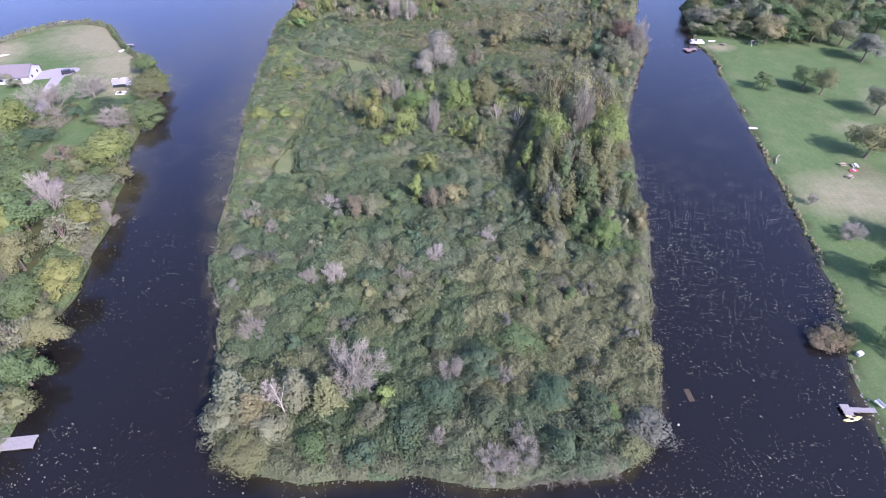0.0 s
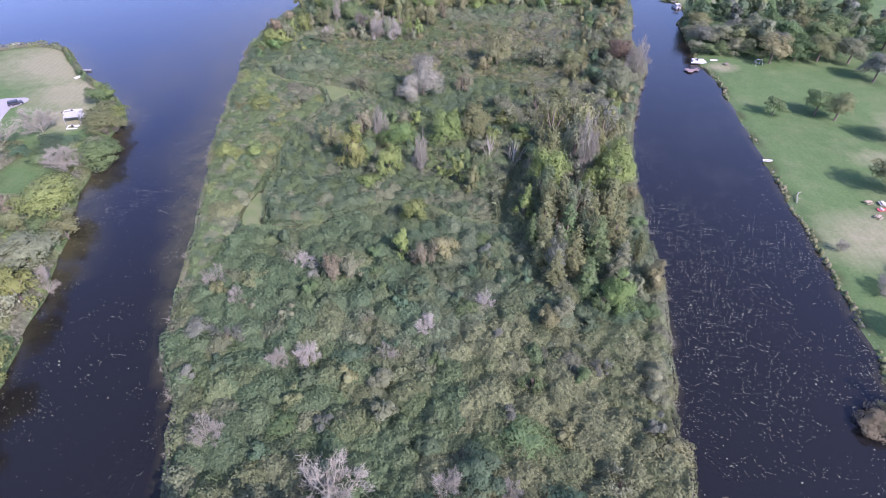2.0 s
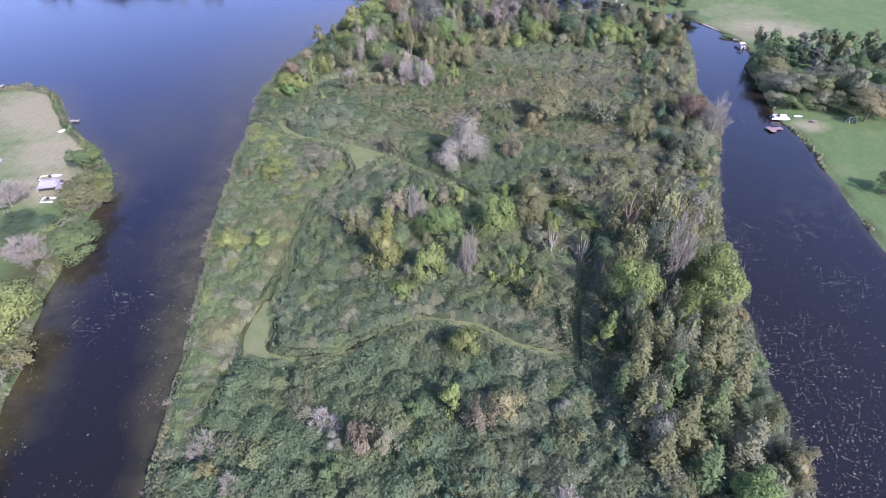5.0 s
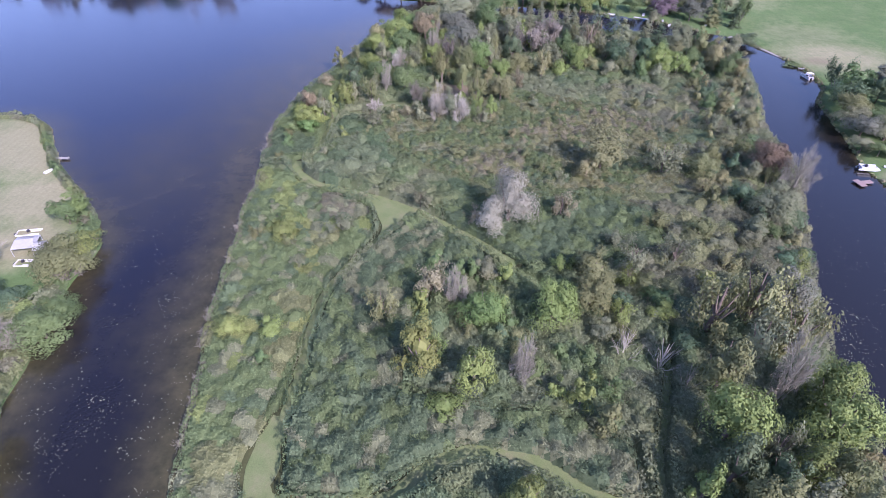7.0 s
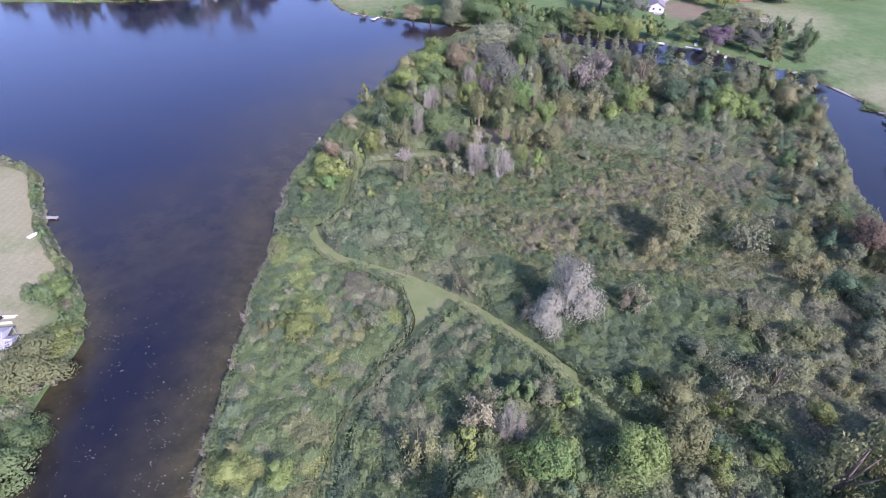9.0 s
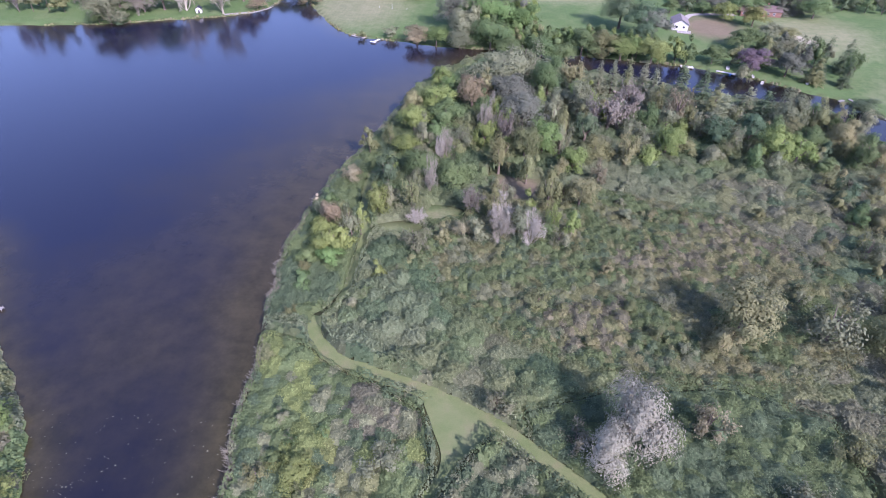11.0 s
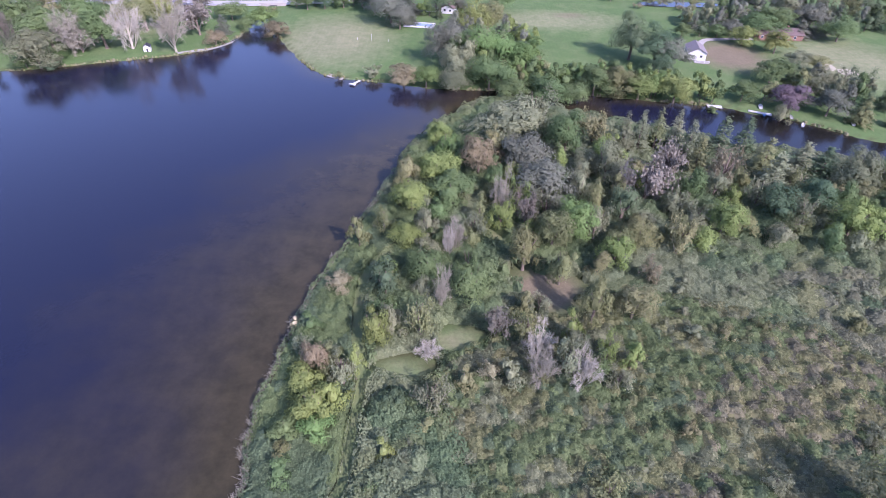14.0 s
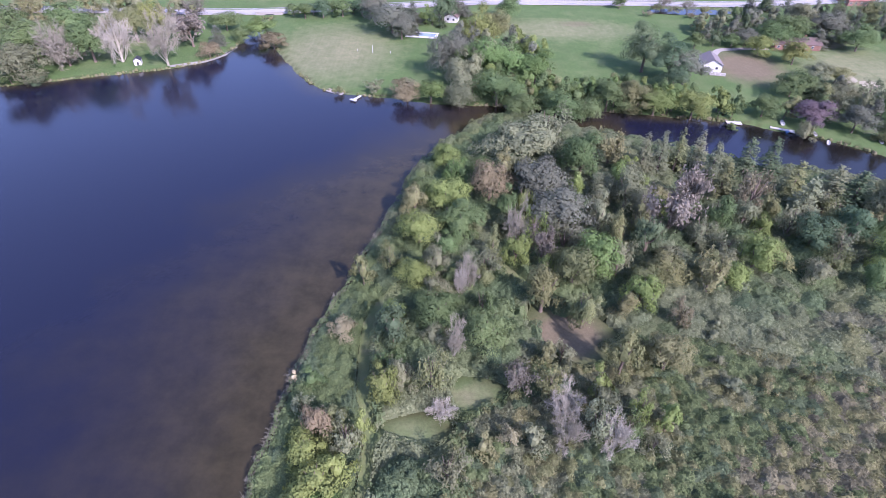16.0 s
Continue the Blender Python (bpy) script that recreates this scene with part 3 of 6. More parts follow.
MID = [
    (-3, 121, 5.8, 3.1, 'half', 'tan'), (2, 125, 5.8, 3.2, 'round', 'khaki'), (-8, 125, 6.7, 2.3, 'round', 'lime'), (-5, 138, 7.3, 3.1, 'round', 'yellow'),
    (-23, 117, 6, 2.8, 'half', 'tan'), (-19, 117, 6, 2.6, 'half', 'sage'), (-23, 164, 9.3, 4.3, 'round', 'yellow'), (-13, 161, 8.6, 3.7, 'round', 'lime'),
    (-18, 155, 4, 3.5, 'round', 'lime'), (-11, 177, 7.3, 4.7, 'round', 'bright'), (3, 178, 8.6, 5.1, 'round', 'lime'), (-22, 184, 6.7, 4, 'half', 'tan'), (-17, 182, 6.7, 2.6, 'bare', 'grey'),
    (-32, 177, 6.7, 3.4, 'half', 'olive'), (16, 169, 6.4, 3.2, 'snag', 'pale'), (23, 167, 6.0, 4.0, 'snag', 'pale'), (27, 163, 5.0, 3.0, 'snag', 'grey'), (10, 153, 6.7, 2.5, 'round', 'olive'),
    (6, 157, 6.7, 2.5, 'round', 'lime'), (-4, 162, 8, 2.3, 'bare', 'grey'), (12, 183, 7.3, 4.8, 'round', 'olive'),
]
GROVE = [
    (30, 152, 10.8, 5.4, 'round', 'lime'), (31, 161, 12, 3.9, 'round', 'olive'), (48, 152, 10.8, 5.9, 'round', 'lime'), (50, 159, 10, 4.6, 'round', 'lime'), (42, 160, 10.6, 2.7, 'bare', 'grey'),
    (35, 177, 11.5, 5.2, 'half', 'olive'), (44, 180, 11.5, 5.6, 'half', 'olive'), (52, 183, 9.5, 5, 'round', 'slate'), (41, 169, 10.8, 4.6, 'half', 'sage'), (49, 172, 10.5, 5, 'half', 'olive'),
    (22.5, 141, 7.3, 2.6, 'round', 'lime'), (26, 131, 10.5, 3.2, 'spire', 'olive'), (31, 128, 11.5, 3.2, 'spire', 'green'), (25, 123, 10, 3.0, 'spire', 'olive'),
    (31, 120, 10.5, 3.2, 'spire', 'olive'), (37, 123, 10.5, 3.2, 'spire', 'green'), (31, 137, 11.5, 3.3, 'spire', 'olive'), (37, 131, 11.5, 3.2, 'spire', 'olive'),
    (26, 115, 8.5, 2.9, 'spire', 'olive'), (43, 129, 10.5, 3.2, 'spire', 'olive'), (39, 109, 6.7, 3.5, 'round', 'bright'), (33, 113, 8, 2.8, 'spire', 'green'),
    (38, 143, 9.5, 3.0, 'round', 'lime'), (43, 137, 10.5, 3.4, 'spire', 'olive'), (37, 138, 10.5, 3.0, 'spire', 'sage'), (28, 126, 9, 2.6, 'half', 'sage'), (41, 117, 9, 3, 'spire', 'sage'),
    (46, 144, 8.5, 3.4, 'round', 'olive'), (35, 147, 9, 3.0, 'half', 'sage'), (23, 129, 8, 2.2, 'spire', 'green'), (46, 122, 7.5, 2.6, 'half', 'olive'), (33, 133, 11, 2.6, 'half', 'sage'),
    (28, 144, 9.5, 3.6, 'round', 'dark'), (28.5, 137, 10, 3.4, 'round', 'olive'), (34, 143, 9.5, 3.4, 'round', 'dark'), (27, 119, 8.5, 3, 'round', 'slate'), (35, 127, 10, 3, 'round', 'dark'),
]
MEADOW = [
    (-4, 213.5, 10.6, 5.6, 'puff', 'silver'), (-9, 210.5, 7.0, 4.4, 'puff', 'silver'), (-13, 214, 3, 3.2, 'half', 'tan'), (-27, 219, 4, 3, 'half', 'sage'), (25, 243, 10, 6.6, 'round', 'khaki'), (20, 238, 6, 3.6, 'round', 'khaki'), (10, 217, 6, 3.5, 'half', 'tan'),
    (74, 243, 9.3, 6.2, 'round', 'red'), (78, 234, 8.6, 4.4, 'bare', 'grey'), (43, 242, 7.3, 6.2, 'half', 'sage'), (40, 192, 4, 2.8, 'round', 'yellow'), (66, 220, 8, 5.6, 'round', 'sage'),
    (60, 226, 6.7, 4.2, 'round', 'teal'), (54, 241, 6, 4.6, 'round', 'olive'), (57, 191, 8, 3.1, 'round', 'lime'), (34, 214, 4, 3.6, 'half', 'olive'), (22, 205, 4, 3.4, 'half', 'sage'),
    (-17, 248, 3, 3.8, 'half', 'olive'), (14, 191, 6.7, 4.4, 'round', 'olive'), (24, 196, 6.7, 3.9, 'half', 'sage'), (34, 198, 6.7, 3.9, 'half', 'sage'), (-46, 207, 3.5, 3.7, 'half', 'sage'),
    (-60, 204, 3.5, 3.1, 'round', 'yellow'), (-62, 171, 3.5, 2.8, 'round', 'yellow'), (-54, 172, 3.5, 2.8, 'round', 'lime'),
]
WOODS = [
    (-23, 370, 11.5, 10.8, 'round', 'sage'), (-14, 379, 10.5, 6.8, 'half', 'sage'), (-6, 362, 10.6, 7.3, 'round', 'green'), (4, 368, 8.6, 5.4, 'half', 'khaki'),
    (-20, 348, 11.3, 8.4, 'round', 'slate'), (-34, 347, 10.6, 5.7, 'round', 'brown'), (-30, 337, 8, 2.8, 'round', 'green'), (-53, 328, 8, 5.6, 'round', 'lime'),
    (-46, 341, 8.6, 6, 'round', 'lime'), (-44, 355, 8, 4.1, 'round', 'bright'), (-42, 331, 8, 6.3, 'round', 'green'), (-17, 334, 10, 7.3, 'round', 'slate'),
    (-35, 321, 8.6, 2.6, 'spire', 'olive'), (-11, 317, 9, 5.9, 'round', 'bright'), (-25, 305, 8.6, 4.4, 'round', 'olive'), (3, 324, 10.6, 4.3, 'round', 'dark'),
    (12, 334, 10, 6.9, 'half', 'grey'), (-3, 306, 8, 3.7, 'round', 'lime'), (-23, 321, 8, 3.6, 'half', 'grey'), (-29, 327, 8, 2.8, 'bare', 'grey'),
]
TIP = [
    (13, 364, 10.6, 3.5, 'spire', 'sage'), (18, 364, 11.1, 3.5, 'spire', 'sage'), (24, 366, 11.1, 3.5, 'spire', 'olive'), (30, 366, 10.6, 3.5, 'spire', 'sage'),
    (32, 359, 10.6, 3.8, 'spire', 'sage'), (43, 362, 10.6, 4.2, 'spire', 'dark'), (53, 366, 9.3, 3.6, 'spire', 'dark'), (53, 352, 9.3, 4.3, 'spire', 'olive'),
    (63, 350, 9.3, 5.3, 'spire', 'sage'), (52, 343, 9.3, 4.8, 'spire', 'sage'), (68, 347, 9.3, 5.9, 'spire', 'dark'), (74, 342, 10.6, 5.7, 'round', 'sage'),
    (38, 345, 9.3, 4.9, 'half', 'tan'), (28, 319, 8.6, 5.1, 'round', 'lime'), (14, 311, 8, 4, 'half', 'khaki'), (25, 335, 8, 3.9, 'round', 'green'), (61, 319, 9.3, 5.3, 'round', 'lime'),
    (58, 331, 8, 5.1, 'round', 'teal'), (46, 328, 8, 5.1, 'round', 'teal'), (21, 345, 10.6, 4.8, 'half', 'grey'), (32, 351, 9.3, 4.3, 'spire', 'olive'), (43, 333, 8, 4, 'half', 'sage'),
    (3, 344, 10, 5.1, 'round', 'sage'), (-6, 316, 8, 3.6, 'half', 'sage'),
]
NOOK = [
    (-70, 268, 5, 3.6, 'round', 'lime'), (-66, 258, 4.4, 3, 'round', 'bright'), (-71.5, 258, 3.8, 3, 'round', 'green'), (-66, 272, 5.5, 3, 'round', 'olive'), (-72, 276, 4.2, 2.8, 'half', 'sage'),
    (-64, 264, 5, 2.6, 'round', 'lime'), (-71, 250, 3, 2.4, 'round', 'green'), (-72, 283, 3.4, 2.6, 'round', 'green'), (-68, 272, 7.3, 3.4, 'round', 'brown'), (-67, 262, 6, 4.1, 'round', 'lime'), (-63, 269, 6.7, 2.9, 'half', 'sage'), (-61, 271, 6.7, 1.8, 'round', 'yellow'),
    (-58, 280, 7.3, 3.5, 'round', 'yellow'), (-57, 294, 7.3, 4, 'round', 'teal'), (-48, 299, 7.6, 5.5, 'round', 'green'), (-68, 296, 4, 2.8, 'round', 'tan'),
    (-47, 277, 2.5, 2.7, 'bare', 'pale'), (-40, 269, 4, 2.3, 'round', 'khaki'), (-35, 271, 4, 2.5, 'half', 'tan'), (-33, 282, 6.7, 2.9, 'half', 'grey'), (-53, 265, 4, 3, 'round', 'dark'),
    (-46, 264, 6, 3.4, 'half', 'sage'), (-54, 254, 3.5, 1.9, 'round', 'yellow'), (-76, 285, 2, 1.1, 'round', 'cream'), (-38, 293, 8, 5.3, 'round', 'green'),
    (-49, 282, 8, 3.1, 'half', 'olive'), (-3, 288, 7.5, 4.5, 'round', 'khaki'), (-17, 300, 8, 3.4, 'round', 'olive'), (-12, 287, 8.6, 3.3, 'round', 'olive'),
    (-20, 273, 6.7, 3.4, 'half', 'sage'), (-27, 281, 6, 3.1, 'half', 'olive'), (4, 300, 6, 2.5, 'half', 'tan'),
]
LEFT = [
    (-83, 90, 6.6, 5.1, 'round', 'yellow'), (-98, 143, 7.2, 7.5, 'round', 'yellow'), (-88, 110, 7.2, 4.4, 'round', 'yellow'), (-114, 127, 7.8, 6.7, 'round', 'green'),
    (-104, 111, 7.8, 6.9, 'round', 'green'), (-105, 107, 7.2, 4, 'round', 'yellow'), (-97, 97, 7.2, 5.1, 'round', 'olive'), (-94, 123, 5.4, 7.4, 'round', 'sage'),
    (-92, 106, 6, 5.6, 'half', 'sage'), (-101, 118, 6, 4.3, 'bare', 'pale'), (-86, 115, 4, 2.8, 'bare', 'grey'), (-99, 169, 5.4, 6.4, 'round', 'green'), (-105, 188, 6, 6.5, 'round', 'olive'),
    (-115, 206, 5.4, 4.2, 'round', 'green'), (-107, 165, 4, 5.1, 'bare', 'grey'), (-125, 187, 4, 5.9, 'bare', 'grey'), (-132, 173, 6, 8.2, 'bare', 'grey'),
    (-137, 161, 7.2, 6.2, 'round', 'lime'), (-126, 153, 3.5, 5.5, 'round', 'teal'), (-116, 177, 2.5, 5.4, 'round', 'teal'), (-112, 144, 4, 4.9, 'half', 'tan'),
    (-80, 77, 6, 4.5, 'round', 'olive'), (-78, 66, 6, 4.6, 'round', 'green'), (-88, 84, 6, 5.3, 'round', 'green'),
]
LEFT_B = [
    (-84, 74, 6, 4.9, 'half', 'sage'), (-76, 60, 4, 3.5, 'round', 'olive'), (-91, 134, 4, 4.7, 'half', 'olive'), (-161, 197, 3, 3.7, 'round', 'sage'), (-156, 193, 2.6, 2.9, 'round', 'sage'),
    (-124, 172, 2.4, 4.1, 'round', 'teal'), (-116, 168, 2.4, 3.7, 'round', 'green'), (-115, 209, 4.5, 3.7, 'round', 'bright'), (-106, 194, 4.2, 5.3, 'round', 'yellow'),
    (-104, 186, 2.8, 3.8, 'half', 'grey'), (-100, 175, 3.4, 4.7, 'round', 'green'), (-110, 177, 2.6, 3.8, 'round', 'teal'), (-103, 166, 3.4, 3.3, 'bare', 'grey'),
]
RIGHT = [
    (118, 203, 5, 3.8, 'round', 'green'), (133, 203, 7, 5.2, 'round', 'green'), (138, 199, 6.8, 5.2, 'round', 'olive'), (129, 154, 7.8, 6.6, 'round', 'olive'),
    (149, 183, 7.8, 6.0, 'round', 'sage'), (100, 129, 2, 1.5, 'bare', 'grey'), (103, 114, 2.5, 3.7, 'bare', 'grey'), (80, 81, 2.4, 4.2, 'round', 'brown'),
    (83, 81, 2.6, 3.3, 'half', 'khaki'), (139, 250, 8.6, 6.9, 'round', 'khaki'), (151, 253, 7.4, 6.8, 'round', 'green'), (147, 260, 6.4, 5.6, 'round', 'slate'),
    (160, 252, 7.8, 7.4, 'round', 'olive'), (172, 250, 7.8, 7.4, 'round', 'sage'), (171, 231, 7.6, 7.2, 'round', 'slate'),
    (153, 268, 7.8, 7.4, 'round', 'green'), (165, 266, 8, 7.6, 'round', 'green'), (142, 270, 7.8, 7, 'round', 'sage'), (133, 270, 6.8, 6.4, 'round', 'olive'),
    (134, 278, 5.8, 6.4, 'round', 'slate'), (143, 279, 7.2, 7.2, 'round', 'sage'), (152, 283, 8, 6.2, 'round', 'green'), (166, 277, 7.8, 7.5, 'round', 'olive'),
    (178, 282, 7.8, 7.5, 'round', 'green'), (176, 274, 8.2, 7.8, 'round', 'green'), (122.5, 288, 7.2, 6.2, 'round', 'olive'), (128, 281, 5.6, 5.4, 'round', 'green'),
    (196, 265, 8.4, 10.2, 'round', 'green'), (102, 96, 7.2, 4.8, 'round', 'green'), (92, 77, 7.2, 4.2, 'round', 'green'), (116, 111, 7.2, 5.2, 'round', 'olive'),
    (118.5, 273, 5.8, 5.6, 'round', 'slate'), (125.5, 271, 6.2, 5.6, 'round', 'sage'), (120, 282, 5.6, 5.2, 'round', 'sage'), (115, 365, 4, 6, 'round', 'dark'), (126, 341, 1.5, 3.4, 'round', 'green'),
]
RIGHT_B = [
    (113.5, 263, 4.2, 4.2, 'round', 'sage'), (117.5, 260, 3.8, 4.0, 'round', 'green'), (122.5, 259.5, 3.8, 4.2, 'round', 'green'), (128, 260, 4.4, 4.4, 'round', 'sage'),
    (133.5, 258, 4.4, 4.4, 'round', 'olive'),
]
FARWEST = [
    (-212, 428, 11.2, 10.8, 'round', 'sage'), (-203, 445, 8.5, 7.9, 'half', 'grey'), (-206, 444, 10.0, 8.3, 'bare', 'grey'), (-218, 449, 12, 11.6, 'round', 'green'),
     (-184, 451, 10.5, 8.5, 'bare', 'pale'),  (-164, 449, 10.5, 7.4, 'bare', 'grey'),
    (-161, 471, 10.5, 9.6, 'half', 'grey'), (-181, 479, 12, 5.7, 'round', 'yellow'), (-195, 450, 12, 8.4, 'round', 'green'), (-214, 473, 12, 9.1, 'round', 'green'),
    (-150, 460, 4.4, 4.9, 'round', 'brown'), (-151, 475, 6.2, 3.9, 'spire', 'slate'), (-153, 495, 6.2, 7.7, 'round', 'green'), (-142, 482, 5, 4.8, 'round', 'green'),
    (-135, 489, 6.9, 7.5, 'round', 'bright'), (-125, 473, 5.6, 6.4, 'round', 'brown'), (-238, 463, 12, 9.8, 'round', 'green'), (-187, 474, 12, 9.1, 'round', 'olive'),
    (-217, 427, 3.8, 4.4, 'round', 'green'), (-207, 428, 3.8, 4.4, 'round', 'teal'),
]
FARMID = [
    (-126, 521, 5, 4.1, 'round', 'green'), (-116, 522, 5, 4.1, 'round', 'teal'), (-105, 522, 5, 4.1, 'round', 'green'), (-95, 523, 5, 4.2, 'round', 'teal'),
    (-86, 524, 5, 4.2, 'round', 'green'), (-72, 492, 10.5, 10.7, 'round', 'slate'), (-63, 506, 7.5, 5.6, 'spire', 'slate'), (-44, 441, 13, 8.8, 'puff', 'slate'),
    (-42, 428, 9, 6.6, 'round', 'sage'), (-41, 415, 6.5, 6.7, 'round', 'sage'), (-25, 473, 13, 8.6, 'round', 'olive'), (-56, 504, 6, 3.9, 'round', 'lime'),
    (-82, 509, 9, 7.4, 'round', 'slate'), (-67, 483, 8, 6.3, 'round', 'slate'), (-62, 489, 6.5, 3.2, 'spire', 'slate'), (-48, 506, 10, 7.3, 'round', 'dark'),
    (-40, 516, 9, 6.4, 'spire', 'slate'), (-15, 511, 9, 6.8, 'round', 'green'), (-48, 499, 5, 2.2, 'spire', 'dark'), (-119, 516, 6, 4.6, 'round', 'green'),
    (-110, 518, 6, 4.7, 'round', 'teal'), (-100, 519, 6, 4.7, 'round', 'green'), (-90, 520, 6, 4.7, 'round', 'teal'), (-33, 462, 14, 8.0, 'puff', 'yellow'),
]
FARMID_B = [
    (-27, 436, 12.5, 9.5, 'puff', 'bright'), (-52, 417, 7, 6.0, 'round', 'bright'), (-27, 416, 10, 8.0, 'puff', 'green'), (-5, 403, 7.5, 7.6, 'round', 'green'),
    (-19, 405, 7, 6.5, 'round', 'green'), (4, 405, 7.5, 6.9, 'round', 'green'), (-61, 418, 6.2, 6.8, 'round', 'brown'), (-74, 425, 3, 4.4, 'half', 'sage'),
    (-88, 424, 2.4, 2.2, 'half', 'olive'), (-40, 421, 9.8, 7.4, 'round', 'sage'), (-11, 431, 10.5, 9.7, 'round', 'bright'), (-7, 412, 6.9, 6.2, 'round', 'green'),
    (37, 449, 12.5, 8.6, 'puff', 'dark'), (45, 439, 12, 8.8, 'puff', 'teal'), (51, 437, 9.5, 7.2, 'round', 'slate'), (44, 430, 8, 5.8, 'round', 'teal'), (14, 413, 8, 7.5, 'round', 'green'),
    (23, 413, 8, 7.5, 'round', 'olive'), (31, 410, 8, 7.4, 'round', 'lime'), (44, 407, 8, 6.9, 'round', 'yellow'), (-53, 503, 5, 3.9, 'round', 'green'), (48, 535, 5, 4.3, 'round', 'green'),
    (73, 537, 3.8, 4.3, 'bare', 'grey'), (83, 529, 3.8, 4.2, 'bare', 'grey'),
]
FAREAST = [
    (79, 480, 4.8, 3.7, 'round', 'dark'), (87, 479, 4.8, 4.7, 'round', 'green'), (95, 469, 6.4, 6.6, 'round', 'yellow'), (108, 482, 8, 8.9, 'round', 'green'),
    (128, 501, 9, 8.3, 'round', 'sage'), (69, 477, 5, 4.7, 'round', 'green'), (94, 481, 5.5, 5.3, 'round', 'slate'), (106, 459, 6.6, 6.4, 'round', 'yellow'),
    (90, 427, 7.4, 7.5, 'round', 'green'), (71, 409, 5.4, 5.8, 'round', 'green'), (86, 402, 6.6, 7.2, 'round', 'plum'), (107, 422, 5.5, 6.5, 'round', 'sage'),
    (79, 393, 4.8, 3.5, 'round', 'sage'), (107, 441, 6, 6, 'round', 'sage'), (111, 414, 7.2, 5.9, 'half', 'sage'), (98, 397, 6.6, 6.7, 'round', 'slate'), (137, 491, 8.4, 9.7, 'round', 'slate'),
    (127, 480, 6, 4.7, 'spire', 'slate'), (118, 491, 7.8, 9.7, 'round', 'green'), (143, 475, 7.8, 8.3, 'round', 'green'), (136, 482, 6, 4.2, 'spire', 'slate'),
    (178, 521, 7.2, 8.8, 'round', 'dark'), (114, 439, 4.8, 5.5, 'round', 'olive'), (118, 534, 6, 4.3, 'spire', 'slate'),
]
FAREAST_B = [
    (130, 537, 6, 4.3, 'spire', 'slate'), (57, 400, 2.4, 2.4, 'round', 'green'), (67, 531, 3, 3.7, 'half', 'olive'), (75, 528, 3, 4.2, 'half', 'sage'), (92, 528, 3, 3.6, 'half', 'olive'),
    (99, 520, 3.5, 4.7, 'half', 'sage'), (82, 520, 2, 3, 'half', 'tan'), (60, 522, 2, 3, 'half', 'tan'),
]

PLACES = [(FRONT, "on the marshy island"),
          (FRONT_B, "on the marshy island"),
          (MID, "on the marshy island"),
          (GROVE, "in the island's grove"),
          (MEADOW, "in the island's meadow"),
          (WOODS, "in the island's woods"),
          (TIP, "at the island's far end"),
          (NOOK, "by the island's clearings"),
          (LEFT, "on the wooded bank"),
          (LEFT_B, "on the wooded bank"),
          (RIGHT, "on the mown bank"),
          (RIGHT_B, "on the mown bank"),
          (FARWEST, "on the far lake shore"),
          (FARMID, "by the far fields"),
          (FARMID_B, "by the far fields"),
          (FAREAST, "among the far gardens"),
          (FAREAST_B, "among the far gardens")]
for group, place in PLACES:
    for x, y, zc, r, kind, colour in group:
        tree(x, y, zc, r, kind, colour, place=place)


PATHS = [
    ([(-46.5, 137), (-48, 142), (-48, 147), (-46.8, 153)], 3.0), ([(-46.7, 152), (-46.0, 160), (-46.2, 168), (-46.4, 176), (-45.2, 186), (-41.3, 196), (-36.5, 204.5), (-34, 209)], 1.1),
    ([(-64.5, 241), (-65, 237), (-63.5, 234), (-58.3, 229.3), (-50.5, 226.6), (-44.5, 224.6), (-37.5, 222), (-31.5, 219), (-26, 216.2), (-19, 211), (-12.5, 206), (-8.5, 202.4), (-3, 197)], 2.3),
    ([(-4, 197), (0, 193), (3, 190), (8, 186)], 0.8),
    ([(-46, 138), (-42, 136.2), (-35.7, 136.6), (-30.2, 137.6), (-25.6, 139.2), (-21.8, 142.9), (-17.4, 146.2), (-13, 147.7), (-8, 147.2), (-2.5, 146.6), (1.6, 143.9), (6, 141.2), (12, 139.4), (17, 138)], 2.2),
    ([(17, 138), (18.5, 148), (22, 158), (26, 170), (28, 178)], 0.6), ([(-65, 238), (-62, 243.5), (-60.4, 249.6), (-60.2, 258), (-60, 266), (-59.5, 270), (-58, 273)], 1.3),
    ([(-60, 271), (-62, 283), (-63, 294), (-62, 303), (-57, 312.5), (-48.5, 319.5)], 1.6), ([(-33, 320), (-26, 311)], 2.4),
]
CLEARINGS = [(-20.5, 298.5, 8.5, 7.0), (-41, 282, 5.6, 3.0), (-52, 274, 6.6, 2.8), (-47.5, 143, 2.8, 5.0)]
TRIANGLE = [(-40.5, 220.5), (-34, 219.5), (-26, 216.6), (-29, 213.5), (-33, 209), (-36.4, 204.5), (-36.6, 210), (-38, 215)]


